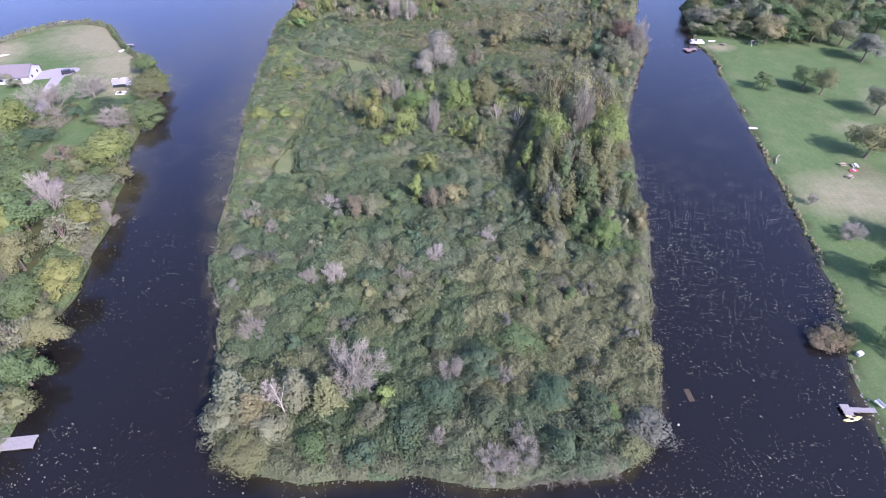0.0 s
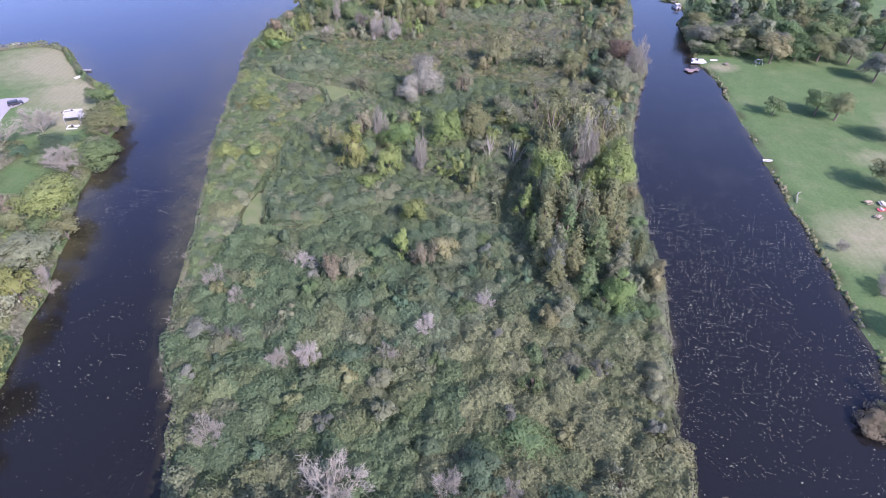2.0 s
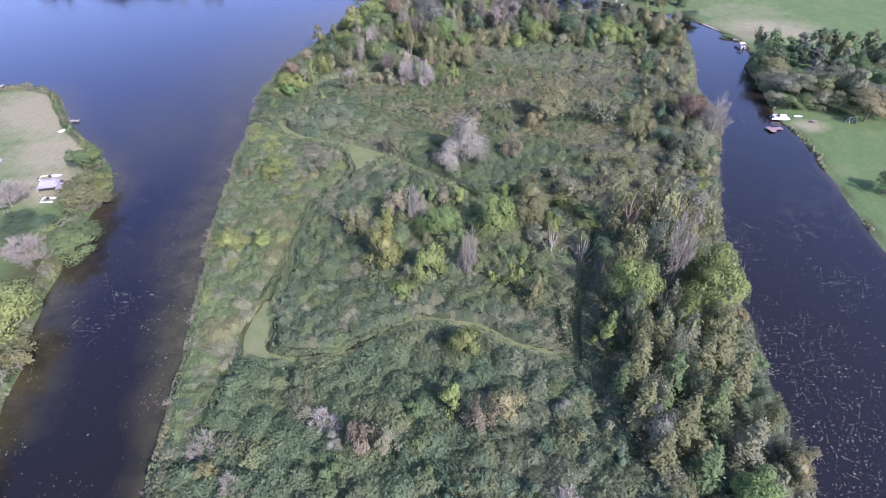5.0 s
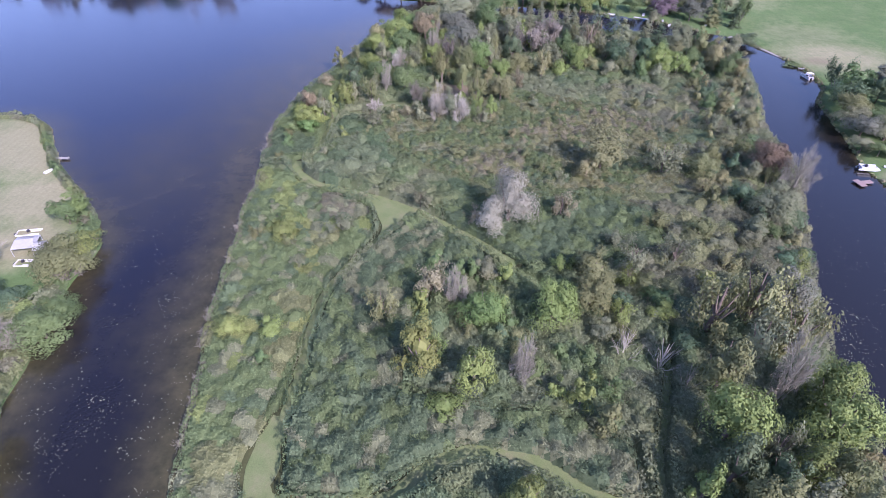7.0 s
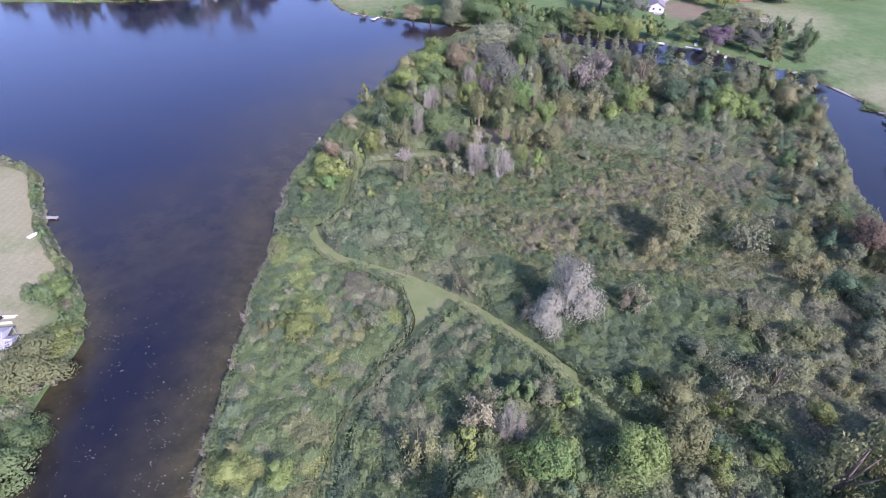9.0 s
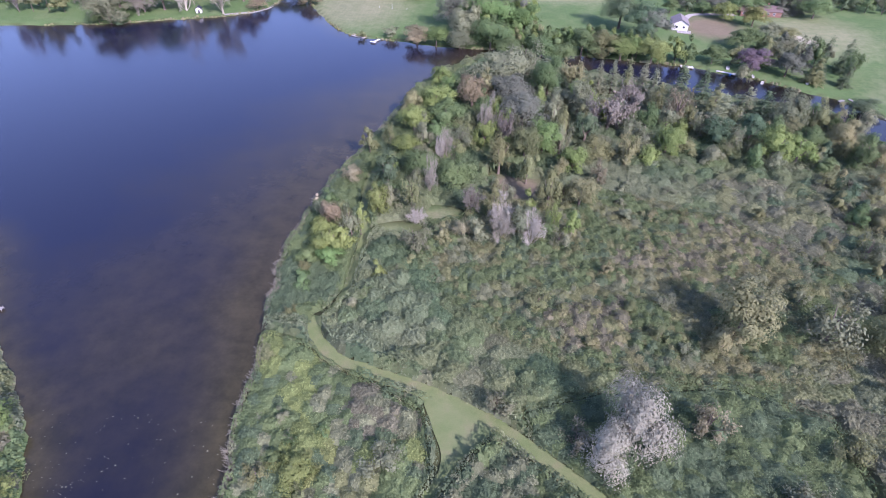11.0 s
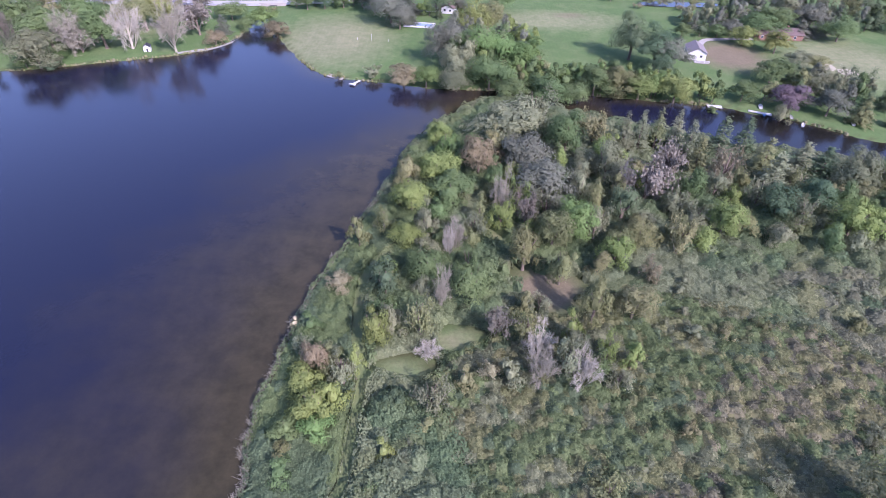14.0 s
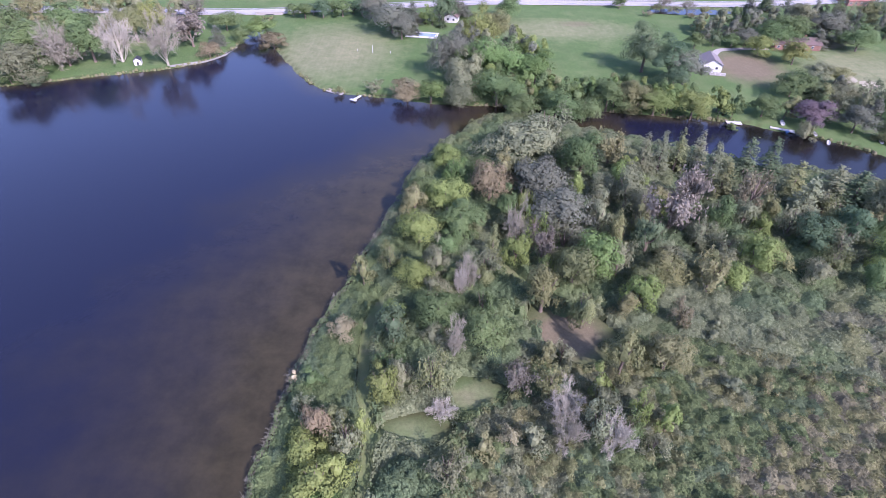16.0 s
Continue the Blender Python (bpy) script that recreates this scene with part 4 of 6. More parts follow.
def path_strip(points, width, seed):
    """A mown strip with uneven edges, just above the ground."""
    line = curve(points, False, 1.2)
    side = np.gradient(line, axis=0)
    side = np.stack([-side[:, 1], side[:, 0]], 1) / (np.linalg.norm(side, axis=1, keepdims=True) + 1e-9)
    rng = np.random.default_rng(seed)
    bm = bmesh.new()
    rows = []
    for p, s in zip(line, side):
        row = []
        for k in np.linspace(-1, 1, 5):
            q = p + s * k * (width / 2 + 0.6 + (abs(k) == 1) * rng.uniform(-0.4, 0.3))
            row.append(bm.verts.new((q[0], q[1], float(ground_z([q[0]], [q[1]])[0]) + 0.12 + 0.012 * seed)))
        rows.append(row)
    for a, b in zip(rows, rows[1:]):
        for k in range(4):
            bm.faces.new((a[k], a[k + 1], b[k + 1], b[k]))
    me = bpy.data.meshes.new("path")
    bm.to_mesh(me)
    bm.free()
    me.materials.append(PATH_GRASS)
    return tagged(new("mown_path", me), "mown grass path winding through the island's thicket", "path", kind="structure")


for i, (points, width) in enumerate(PATHS):
    path_strip(points, width, i)


def wave(x, y, scale, seed):
    return np.array([noise.noise(((a * 0.8 - b * 0.6) * scale, (a * 0.6 + b * 0.8) * scale, seed + 0.37)) for a, b in zip(x, y)])


def open_ground(x, y):
    """Distance from the mown paths and clearings, negative on them."""
    best = np.full(x.shape, 99.0)
    for points, width in PATHS:
        line = curve(points, False, 2.0)
        for a, b in zip(line, line[1:]):
            dx, dy = b - a
            t = np.clip(((x - a[0]) * dx + (y - a[1]) * dy) / (dx * dx + dy * dy + 1e-9), 0, 1)
            best = np.minimum(best, np.hypot(x - a[0] - t * dx, y - a[1] - t * dy) - width / 2)
    for px, py, rx, ry in CLEARINGS:
        best = np.minimum(best, (np.hypot((x - px) / rx, (y - py) / ry) - 1 + 0.9 * wave(x, y, 0.22, 61)) * min(rx, ry))
    return np.minimum(best, -signed(np.array(TRIANGLE, float), x, y))


# ---- further trees and shrubs between those ----
STANDING = [(x, y, r) for g, place in PLACES for x, y, zc, r, kind, colour in g]


def woodland(name, label, trees, fine=True):
    """Trees of a far stand, joined: crowns and simple trunks."""
    rng = np.random.default_rng(len(trees))
    quads, tints = [], []
    for x, y, zc, r, kind, colour in trees:
        z0 = float(ground_z([x], [y])[0])
        size = "s" if fine and kind == "round" else "m"
        q, index = SHAPES[kind, size][rng.integers(4)]
        a = rng.uniform(0, 6.28)
        turn = np.array([[math.cos(a), -math.sin(a), 0], [math.sin(a), math.cos(a), 0], [0, 0, 1]])
        half_h = zc * (0.76 if kind == "round" else 0.85)
        quads.append((q @ turn.T) * [r, r, half_h] + [x, y, z0 + zc * 0.86])
        leaf = np.array(LEAF_COLOURS.get(colour, (0.21, 0.19, 0.175))) * rng.uniform(0.85, 1.15)
        tint = np.repeat(leaf[None], len(q), 0)
        if index is not None:
            tint[index > 0.5] = (0.21, 0.19, 0.175)
        tints.append(tint)
        t = stick(np.array([[x, y, z0 - 0.1]]), np.array([[x, y, z0 + zc]]), 0.2, 0.1, rng)
        quads.append(t)
        tints.append(np.repeat([[0.13, 0.105, 0.08]], len(t), 0))
    return tagged(new(name, quad_mesh(name, np.concatenate(quads), [THICKET], None, np.concatenate(tints))), label, "trees", kind="stuff")


def fill(box, count, spread, heights, radii, kinds, colours, place, allowed, seed, joined=""):
    """Scatters trees over a stretch of the plan, apart from those that stand there."""
    rng = random.Random(seed)
    made = tries = 0
    stand = []
    while made < count and tries < count * 40:
        tries += 1
        x, y = rng.uniform(box[0], box[1]), rng.uniform(box[2], box[3])
        r = rng.uniform(*radii)
        px, py = np.array([x]), np.array([y])
        if any(math.hypot(x - a, y - b) < spread * (r + c) for a, b, c in STANDING) or not allowed(px, py)[0]:
            continue
        kind = rng.choice(kinds)
        colour = rng.choice(("grey", "grey", "pale")) if kind == "bare" else rng.choice(colours)
        stand.append((round(x, 1), round(y, 1), round(rng.uniform(*heights), 1), round(r, 1), kind, colour))
        STANDING.append((x, y, r))
        made += 1
    if joined:
        woodland(joined, "mixed green trees standing close " + place, stand, box[2] > 200)
    else:
        for one in stand:
            tree(*one, place=place)


def on_island(margin, clear=1.5):
    return lambda x, y: (signed(SHORE_ISLAND, x, y) > margin) & (open_ground(x, y) > clear)


MIXED = ("sage", "green", "green", "olive", "lime", "sage", "olive", "khaki")
fill((-56, 98, 312, 366), 66, 0.66, (5.0, 8.6), (2.8, 5.0), ("round", "round", "round", "round", "round", "round", "half"), MIXED, "in the island's woods", lambda x, y: on_island(2.5)(x, y) & ((x < 8) | (y < 348)), 1)
fill((-66, -5, 268, 320), 30, 0.6, (3.8, 6.6), (2.0, 3.4), ("round", "round", "half", "half", "bare"), MIXED + ("lime",), "by the island's clearings", on_island(2.0, 4.0), 3)
fill((-26, 30, 158, 196), 32, 0.6, (3.2, 5.5), (1.8, 3.4), ("round", "round", "round", "half"), ("sage", "olive", "green", "teal", "lime", "sage"), "on the marshy island", on_island(2.0, 2.0), 4)
fill((22, 92, 100, 330), 70, 0.6, (3.5, 6.0), (2.0, 3.8), ("round", "round", "round", "half", "half"), ("sage", "sage", "olive", "khaki", "green", "teal"), "by the channel bank",
     lambda x, y: on_island(1.5)(x, y) & (signed(SHORE_ISLAND, x, y) < 26 + 0 * x), 5)
fill((-50, 50, 48, 132), 70, 0.7, (2.8, 4.0), (1.8, 3.2), ("round", "round", "round", "round", "round", "round", "half", "half", "bare"), ("sage", "olive", "dark", "teal", "teal", "green", "green", "slate"), "in the island's thicket", on_island(2.0, 2.0), 6)
fill((-72, -46, 105, 262), 16, 0.7, (2.0, 2.8), (1.4, 2.4), ("round", "half", "round", "half"), ("olive", "green", "green", "sage"), "in the island's thicket", on_island(2.0, 2.0), 7)
fill((-10, 80, 215, 300), 26, 0.9, (2.2, 3.6), (1.5, 2.6), ("half", "half", "round"), ("sage", "sage", "olive", "khaki"), "in the island's meadow", lambda x, y: on_island(3.0, 2.0)(x, y) & (y > 231), 8)
fill((-150, -74, 50, 172), 46, 0.55, (3.5, 6.5), (2.6, 5.0), ("round", "round", "half", "bare"), ("green", "olive", "sage", "lime", "yellow", "teal"), "on the wooded bank",
     lambda x, y: (signed(SHORE_LEFT, x, y) > 1.5) & (np.hypot((x + 118) / 7, (y - 160) / 16) > 1) & (y < 172 + 0.3 * (x + 140)), 9, "bank_woodland")
fill((108, 210, 240, 320), 40, 0.5, (6.5, 10.0), (4.0, 7.0), ("round", "round", "round", "half"), ("green", "slate", "sage", "olive", "dark"), "in the woods behind the mown bank",
     lambda x, y: (signed(SHORE_MAIN, x, y) > 2) & (y > 258 + 0.05 * (x - 110)) & (y < 318), 10, "channel_woodland")
fill((-300, -150, 432, 510), 46, 0.6, (7.0, 11.5), (4.0, 7.5), ("round", "round", "round", "half", "bare"), ("green", "sage", "olive", "khaki", "sage"), "on the far lake shore",
     lambda x, y: (signed(SHORE_MAIN, x, y) > 9) & ~((np.abs(x + 178) < 9) & (y < 462)) & ((x < -200) | (y > 468)), 11, "lakeshore_woodland")
fill((-44, 4, 418, 462), 26, 0.38, (7.0, 11.0), (3.5, 6.0), ("round",), ("green", "sage", "lime", "slate"), "by the far fields", lambda x, y: (signed(SHORE_MAIN, x, y) > 1.5) & (x + 62 < (y - 400) * 1.4) & (x < 10 - (y - 418) * 0.5), 12, "field_woodland")
fill((-30, 60, 406, 424), 40, 0.3, (5.0, 7.5), (3.0, 4.8), ("round",), ("green", "bright", "olive", "lime"), "on the far channel bank", lambda x, y: (signed(SHORE_MAIN, x, y) > 0.6) & (signed(SHORE_MAIN, x, y) < 9), 13, "bank_hedge")
fill((76, 200, 388, 530), 64, 0.6, (5.0, 8.5), (3.0, 5.5), ("round", "round", "half", "spire"), ("green", "sage", "slate", "dark", "olive"), "among the far gardens",
     lambda x, y: (signed(SHORE_MAIN, x, y) > 2) & (np.hypot((x - 84) / 24, (y - 455) / 26) > 1) & (np.hypot((x - 135) / 24, (y - 440) / 24) > 1) & ((y > 485) | (np.hypot(x - 104, y - 410) < 26)) & (y < 526) & ((x > 114) | (y < 505)), 14, "garden_woodland")


# ---- thickets: low shrubs, sedge and brush that nobody could count ----
TINTS = np.array([LEAF_COLOURS[k] for k in ("green", "teal", "olive", "sage", "khaki", "lime", "dark", "tan", "yellow")] + [(0.158, 0.150, 0.100), (0.105, 0.085, 0.070)])
TINTS = TINTS * 0.72 + np.array((0.122, 0.152, 0.072)) * 0.28
T_GREEN, T_TEAL, T_OLIVE, T_SAGE, T_KHAKI, T_LIME, T_DARK, T_TAN, T_YELLOW, T_BRUSH, T_TWIG = range(11)


def jittered(x0, x1, y0, y1, step, rng):
    gx, gy = np.meshgrid(np.arange(x0, x1, step), np.arange(y0, y1, step))
    gx, gy = gx.ravel(), gy.ravel()
    return gx + rng.uniform(-0.5, 0.5, gx.shape) * step, gy + rng.uniform(-0.5, 0.5, gy.shape) * step


def bushes(name, label, x, y, r, h, tint, per, size, seed):
    """One mesh of bushes: leaf sprays over low uneven domes."""
    rng = np.random.default_rng(seed)
    z = ground_z(x, y)
    n = len(x)
    d = sphere_dirs(rng, n * per, 0.02)
    k = np.repeat(np.arange(n), per)
    lump = rng.uniform(0.72, 1.12, (n * per, 1))
    p = np.stack([x[k], y[k], z[k]], 1) + d * lump * np.stack([r[k], r[k], h[k]], 1)
    nor = d * [1, 1, 0.8] + rng.normal(0, 0.3, d.shape) + [0, 0, 0.25]
    quads = spray(rng, p, nor, rng.uniform(0.7, 1.3, n * per) * size[k], 0.6)
    col = tint[k] * rng.uniform(0.9, 1.1, (n * per, 1))
    ring = [np.stack([np.cos(a), np.sin(a)], 1) for a in (np.arange(5) * 1.2566 + rng.uniform(0, 1.2, (n, 1))).T]

    def level(i, rad, up):
        return np.stack([x + ring[i % 5][:, 0] * r * rad, y + ring[i % 5][:, 1] * r * rad, z + h * up], 1)
    hearts = [np.stack([level(i, 0.85, 0.05), level(i + 1, 0.85, 0.05), level(i + 1, 0.62, 0.6), level(i, 0.62, 0.6)], 1) for i in range(5)]
    hearts += [np.stack([level(i, 0.62, 0.6), level(i + 1, 0.62, 0.6), level(i + 1, 0.04, 0.84), level(i, 0.04, 0.84)], 1) for i in range(5)]
    quads = np.concatenate([quads] + hearts)
    col = np.concatenate([col] + [tint] * 10)
    return tagged(new(name, quad_mesh(name, quads, [THICKET], None, col)), label, "thicket", kind="stuff")


def sedge_area(x, y):
    """How far a point lies in the open sedge meadow."""
    return np.clip(1.4 - np.hypot((x - 5 + 0.25 * (y - 265)) / 62, (y - 262) / 42) * 1.3, 0, 1) * (x > -57 + 0.2 * (y - 240))


class Plan:
    """Values worked out on a one-metre grid and read in between."""

    def __init__(self, box, fun):
        self.x0, self.y0 = box[0], box[2]
        gx, gy = np.meshgrid(np.arange(box[0], box[1] + 1.5), np.arange(box[2], box[3] + 1.5))
        self.v = fun(gx.ravel(), gy.ravel()).reshape(gx.shape)

    def at(self, x, y):
        u, w = np.clip(x - self.x0, 0, self.v.shape[1] - 1.01), np.clip(y - self.y0, 0, self.v.shape[0] - 1.01)
        i, j = u.astype(int), w.astype(int)
        u, w = u - i, w - j
        return (self.v[j, i] * (1 - u) + self.v[j, i + 1] * u) * (1 - w) + (self.v[j + 1, i] * (1 - u) + self.v[j + 1, i + 1] * u) * w


def canopy(name, label, box, spacing, edge, shape, density, size, seed, dip=0.42, soft=1.3, upright=0.0):
    """Shrubs grown together: one surface of merging mounds, clad in leaf sprays. shape gives each mound's height and tint."""
    rng = np.random.default_rng(seed)
    nx, ny = int((box[1] - box[0]) / spacing) + 1, int((box[3] - box[2]) / spacing) + 1
    cx = box[0] + (np.arange(nx)[None, :] + rng.uniform(0.05, 0.95, (ny, nx))) * spacing
    cy = box[2] + (np.arange(ny)[:, None] + rng.uniform(0.05, 0.95, (ny, nx))) * spacing
    ch, ct = [q.reshape((ny, nx, -1)) for q in shape(cx.ravel(), cy.ravel(), rng)]
    ch = ch[..., 0]
    cr = spacing * rng.uniform(0.75, 1.35, (ny, nx))
    ground_plan = Plan(box, lambda x, y: ground_z(x, y))
    edge_plan = Plan(box, edge)

    def height(x, y, tinted=False):
        lump = 1 + 0.07 * np.sin(2.3 * x + 2 * np.sin(1.1 * y)) * np.sin(2.1 * y + 2 * np.sin(0.9 * x)) * np.minimum(1, spacing / 2.5)
        x0, y0 = x, y
        x, y = x + spacing * 0.2 * np.sin(0.6 * y + 1.5 * np.sin(0.4 * x)), y + spacing * 0.2 * np.sin(0.7 * x + 1.5 * np.sin(0.37 * y))
        i0, j0 = ((x - box[0]) / spacing).astype(int), ((y - box[2]) / spacing).astype(int)
        best, win = np.full(x.shape, -1.0), np.zeros(x.shape, int)
        for dj in (-1, 0, 1):
            for di in (-1, 0, 1):
                i, j = np.clip(i0 + di, 0, nx - 1), np.clip(j0 + dj, 0, ny - 1)
                d2 = ((x - cx[j, i]) ** 2 + (y - cy[j, i]) ** 2) / cr[j, i] ** 2
                hh = ch[j, i] * (1 - dip * np.minimum(d2, 1.9))
                better = hh > best
                best, win = np.where(better, hh, best), np.where(better, j * nx + i, win)
        e = np.clip(0.25 + edge_plan.at(x0, y0) / (soft * 1.3), 0.0, 1.0)
        best = np.maximum(best, 0.3) * e * lump
        return (best, ct.reshape(-1, 3)[win]) if tinted else best
    n = int((box[1] - box[0]) * (box[3] - box[2]) * density)
    x, y = rng.uniform(box[0], box[1], n), rng.uniform(box[2], box[3], n)
    ok = edge_plan.at(x, y) > 0
    x, y = x[ok], y[ok]
    z, tint = height(x, y, True)
    gx, gy = (height(x + 0.25, y) - z) / 0.25, (height(x, y + 0.25) - z) / 0.25
    nor = np.stack([-gx * 0.8, -gy * 0.8, np.ones(len(x))], 1)
    nor /= np.linalg.norm(nor, axis=1, keepdims=True)
    p = np.stack([x, y, ground_plan.at(x, y) + z], 1) + nor * rng.uniform(-1.0, 0.35, (len(x), 1)) * size
    quads = spray(rng, p, nor + rng.normal(0, 0.17, nor.shape), rng.uniform(0.65, 1.35, len(x)) * size, 0.6)
    k = int(len(x) * upright)
    if k:
        quads[:k] = shoots(rng, p[:k], size * rng.uniform(0.8, 1.7, (k, 1)))
    tint = tint * rng.uniform(0.82, 1.18, (len(x), 1))
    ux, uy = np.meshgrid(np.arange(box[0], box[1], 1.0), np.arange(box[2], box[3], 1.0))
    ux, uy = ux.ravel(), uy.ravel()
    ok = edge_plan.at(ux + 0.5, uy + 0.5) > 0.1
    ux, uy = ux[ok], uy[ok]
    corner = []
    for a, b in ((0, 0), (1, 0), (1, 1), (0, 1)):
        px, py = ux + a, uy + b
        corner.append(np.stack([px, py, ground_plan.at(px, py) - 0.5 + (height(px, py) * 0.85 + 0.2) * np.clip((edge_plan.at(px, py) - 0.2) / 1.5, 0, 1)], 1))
    # sheet takes the mound's tint darkened: shade under the sprays put into colour
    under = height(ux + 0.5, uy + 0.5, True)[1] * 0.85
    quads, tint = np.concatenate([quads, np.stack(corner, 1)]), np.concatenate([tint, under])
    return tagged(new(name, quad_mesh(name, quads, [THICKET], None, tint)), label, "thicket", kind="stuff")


ISLAND_BOX = (-82, 108, 42, 414)


def island_edge(x, y):
    return np.minimum(signed(SHORE_ISLAND, x, y) + 1.6, open_ground(x, y) - 0.05)


# stretches of low, even scrub, by their outlines
STRIP = [(-90, 114), (-51, 114), (-49, 136), (-47.5, 150), (-47, 170), (-45.8, 186), (-41.8, 197), (-37.5, 206), (-40, 219), (-52, 225), (-66, 233), (-90, 241)]
LOOP = [(-45.5, 151), (-45.7, 170), (-44.4, 186), (-40, 196.5), (-34, 206), (-28, 214), (-18, 208), (-10, 201), (-8, 194), (-20, 188), (-26, 176), (-26, 160), (-10, 157), (6, 156), (15, 151), (15, 141),
        (5, 142.5), (-4, 148), (-14, 149.5), (-22, 145), (-30, 139), (-40, 138.3), (-45, 140)]
HOLLOW = [(-20, 213), (-8, 204), (0, 197), (14, 197), (36, 206), (36, 222), (20, 229), (-8, 225), (-22, 220)]
NORTH = [(-90, 241), (-66, 238), (-61, 250), (-60.6, 270), (-63, 285), (-63.5, 300), (-58, 312), (-47, 321), (-46, 329), (-90, 336)]


def low_scrub_area(x, y):
    return np.max([signed(np.array(p, float), x, y) for p in (STRIP, LOOP, HOLLOW, NORTH)], 0)


def thicket_shape(x, y, rng):
    di = signed(SHORE_ISLAND, x, y)
    near, wide, fine, patch = wave(x, y, 0.085, 3), wave(x, y, 0.03, 7), wave(x, y, 0.21, 11), wave(x, y, 0.15, 51)
    u = rng.uniform(0, 1, len(x))
    t = np.where(near > 0.12, T_TEAL, np.where(near < -0.2, T_SAGE, T_GREEN))
    t = np.where(patch > 0.24, T_OLIVE, t)
    t = np.where((wide < -0.08) & (patch < 0.05), T_SAGE, t)
    t = np.where((fine < -0.36) & (u < 0.4), T_BRUSH, t)
    t = np.where((fine > 0.42), T_DARK, t)
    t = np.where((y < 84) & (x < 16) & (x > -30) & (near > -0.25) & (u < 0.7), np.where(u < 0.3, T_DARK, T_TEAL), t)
    t = np.where((y > 104) & (y < 136) & (u < 0.55), np.where(near > -0.1, T_TEAL, T_DARK), t)
    front_right = (x > 4) & (y > 62) & (y < 104) & (x - 4 > (88 - y) * 0.6 - 14)
    t = np.where(front_right & (near + 0.5 * fine > -0.3), np.where(patch > -0.12, T_KHAKI, T_OLIVE), t)
    t = np.where((y < 60) & (x > -8) & (patch > -0.08) & (u < 0.75), np.where(u < 0.5, T_BRUSH, T_SAGE), t)
    t = np.where((di < 2.2) & (u < 0.5), np.where(u < 0.25, T_BRUSH, T_SAGE), t)
    t = np.where((x < -38) & (y < 118) & (near < 0.1) & (u < 0.7), np.where(u < 0.3, T_BRUSH, T_OLIVE), t)
    east = (x > 26 + 0.1 * (y - 190)) & (y > 184) & (y < 305)
    t = np.where(east, np.where(fine < -0.1, T_BRUSH, np.where(patch > 0.1, T_KHAKI, np.where(u < 0.45, T_SAGE, np.where(u < 0.75, T_OLIVE, T_TEAL)))), t)
    t = np.where(u > 0.993, T_TAN, t)
    h = rng.uniform(2.0, 3.9, len(x)) * (1 + 0.35 * near + 0.3 * patch) + np.where(u > 0.92, 0.8, 0)
    h = np.where((open_ground(x, y) < 4) & (y < 160), np.maximum(h, 3.3), h)
    h = h * (1 - 0.5 * np.clip(sedge_area(x, y) / 0.36, 0, 1))
    a, b = np.clip(0.5 + 1.3 * near, 0, 1)[:, None], np.clip(0.5 + 1.5 * wide, 0, 1)[:, None]
    broad = (TINTS[T_SAGE] * (1 - a) + TINTS[T_TEAL] * a) * (1 - b) + (TINTS[T_OLIVE] * (1 - a) + TINTS[T_GREEN] * a) * b
    keep = np.where(front_right | east, 0.85, 0.5)[:, None]
    # near end darkened, far end lightened: distance haze put into the leaf tint
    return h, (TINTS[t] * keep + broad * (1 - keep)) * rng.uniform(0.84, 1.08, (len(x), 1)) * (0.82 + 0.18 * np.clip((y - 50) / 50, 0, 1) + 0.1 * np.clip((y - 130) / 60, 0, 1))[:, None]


def scrub_shape(x, y, rng):
    near, fine, patch = wave(x, y, 0.1, 71), wave(x, y, 0.24, 73), wave(x, y, 0.13, 75)
    u = rng.uniform(0, 1, len(x))
    strip, loop, hollow = [signed(np.array(p, float), x, y) > 0 for p in (STRIP, LOOP, HOLLOW)]
    t = np.where(near > -0.05, T_GREEN, T_TEAL)
    t = np.where(strip, np.where(near > 0.28, T_OLIVE, np.where(patch > 0.3, T_LIME, np.where(u < 0.75, T_GREEN, np.where(u < 0.85, T_TEAL, T_SAGE)))), t)
    streak = (np.abs(y - 172 - 0.15 * (x + 60)) < 2.2) | (np.hypot((x + 58) / 6, (y - 206) / 4) < 1) | (np.hypot((x + 51) / 3, (y - 194) / 5) < 1)
    t = np.where(strip & streak & (u < 0.42), T_YELLOW, t)
    t = np.where(strip & (np.hypot((x + 46) / 9, (y - 217) / 7) < 1) & (u < 0.5), np.where(u < 0.15, T_BRUSH, T_SAGE), t)
    t = np.where(strip & (fine < -0.4) & (u < 0.6), T_SAGE, t)
    t = np.where(loop, np.where(u < 0.5, T_TEAL, np.where(near > 0, T_GREEN, T_SAGE)), t)
    t = np.where(loop & (fine < -0.46), T_SAGE, t)
    t = np.where(hollow, np.where(u < 0.6, T_TEAL, T_GREEN), t)
    beside = open_ground(x, y) < 3.2
    tall = np.where(strip, np.where(beside, 1.1, 2.1), np.where(loop, np.where(beside, 3.4, 2.9), np.where(hollow, 2.4, 2.0)))
    value = np.where(loop, 0.98, np.where(strip, 1.12, 1.04)) * rng.uniform(0.84, 1.1, len(x))
    return tall * (1 + 0.25 * near + 0.3 * fine) * rng.uniform(0.75, 1.25, len(x)), TINTS[t] * value[:, None]


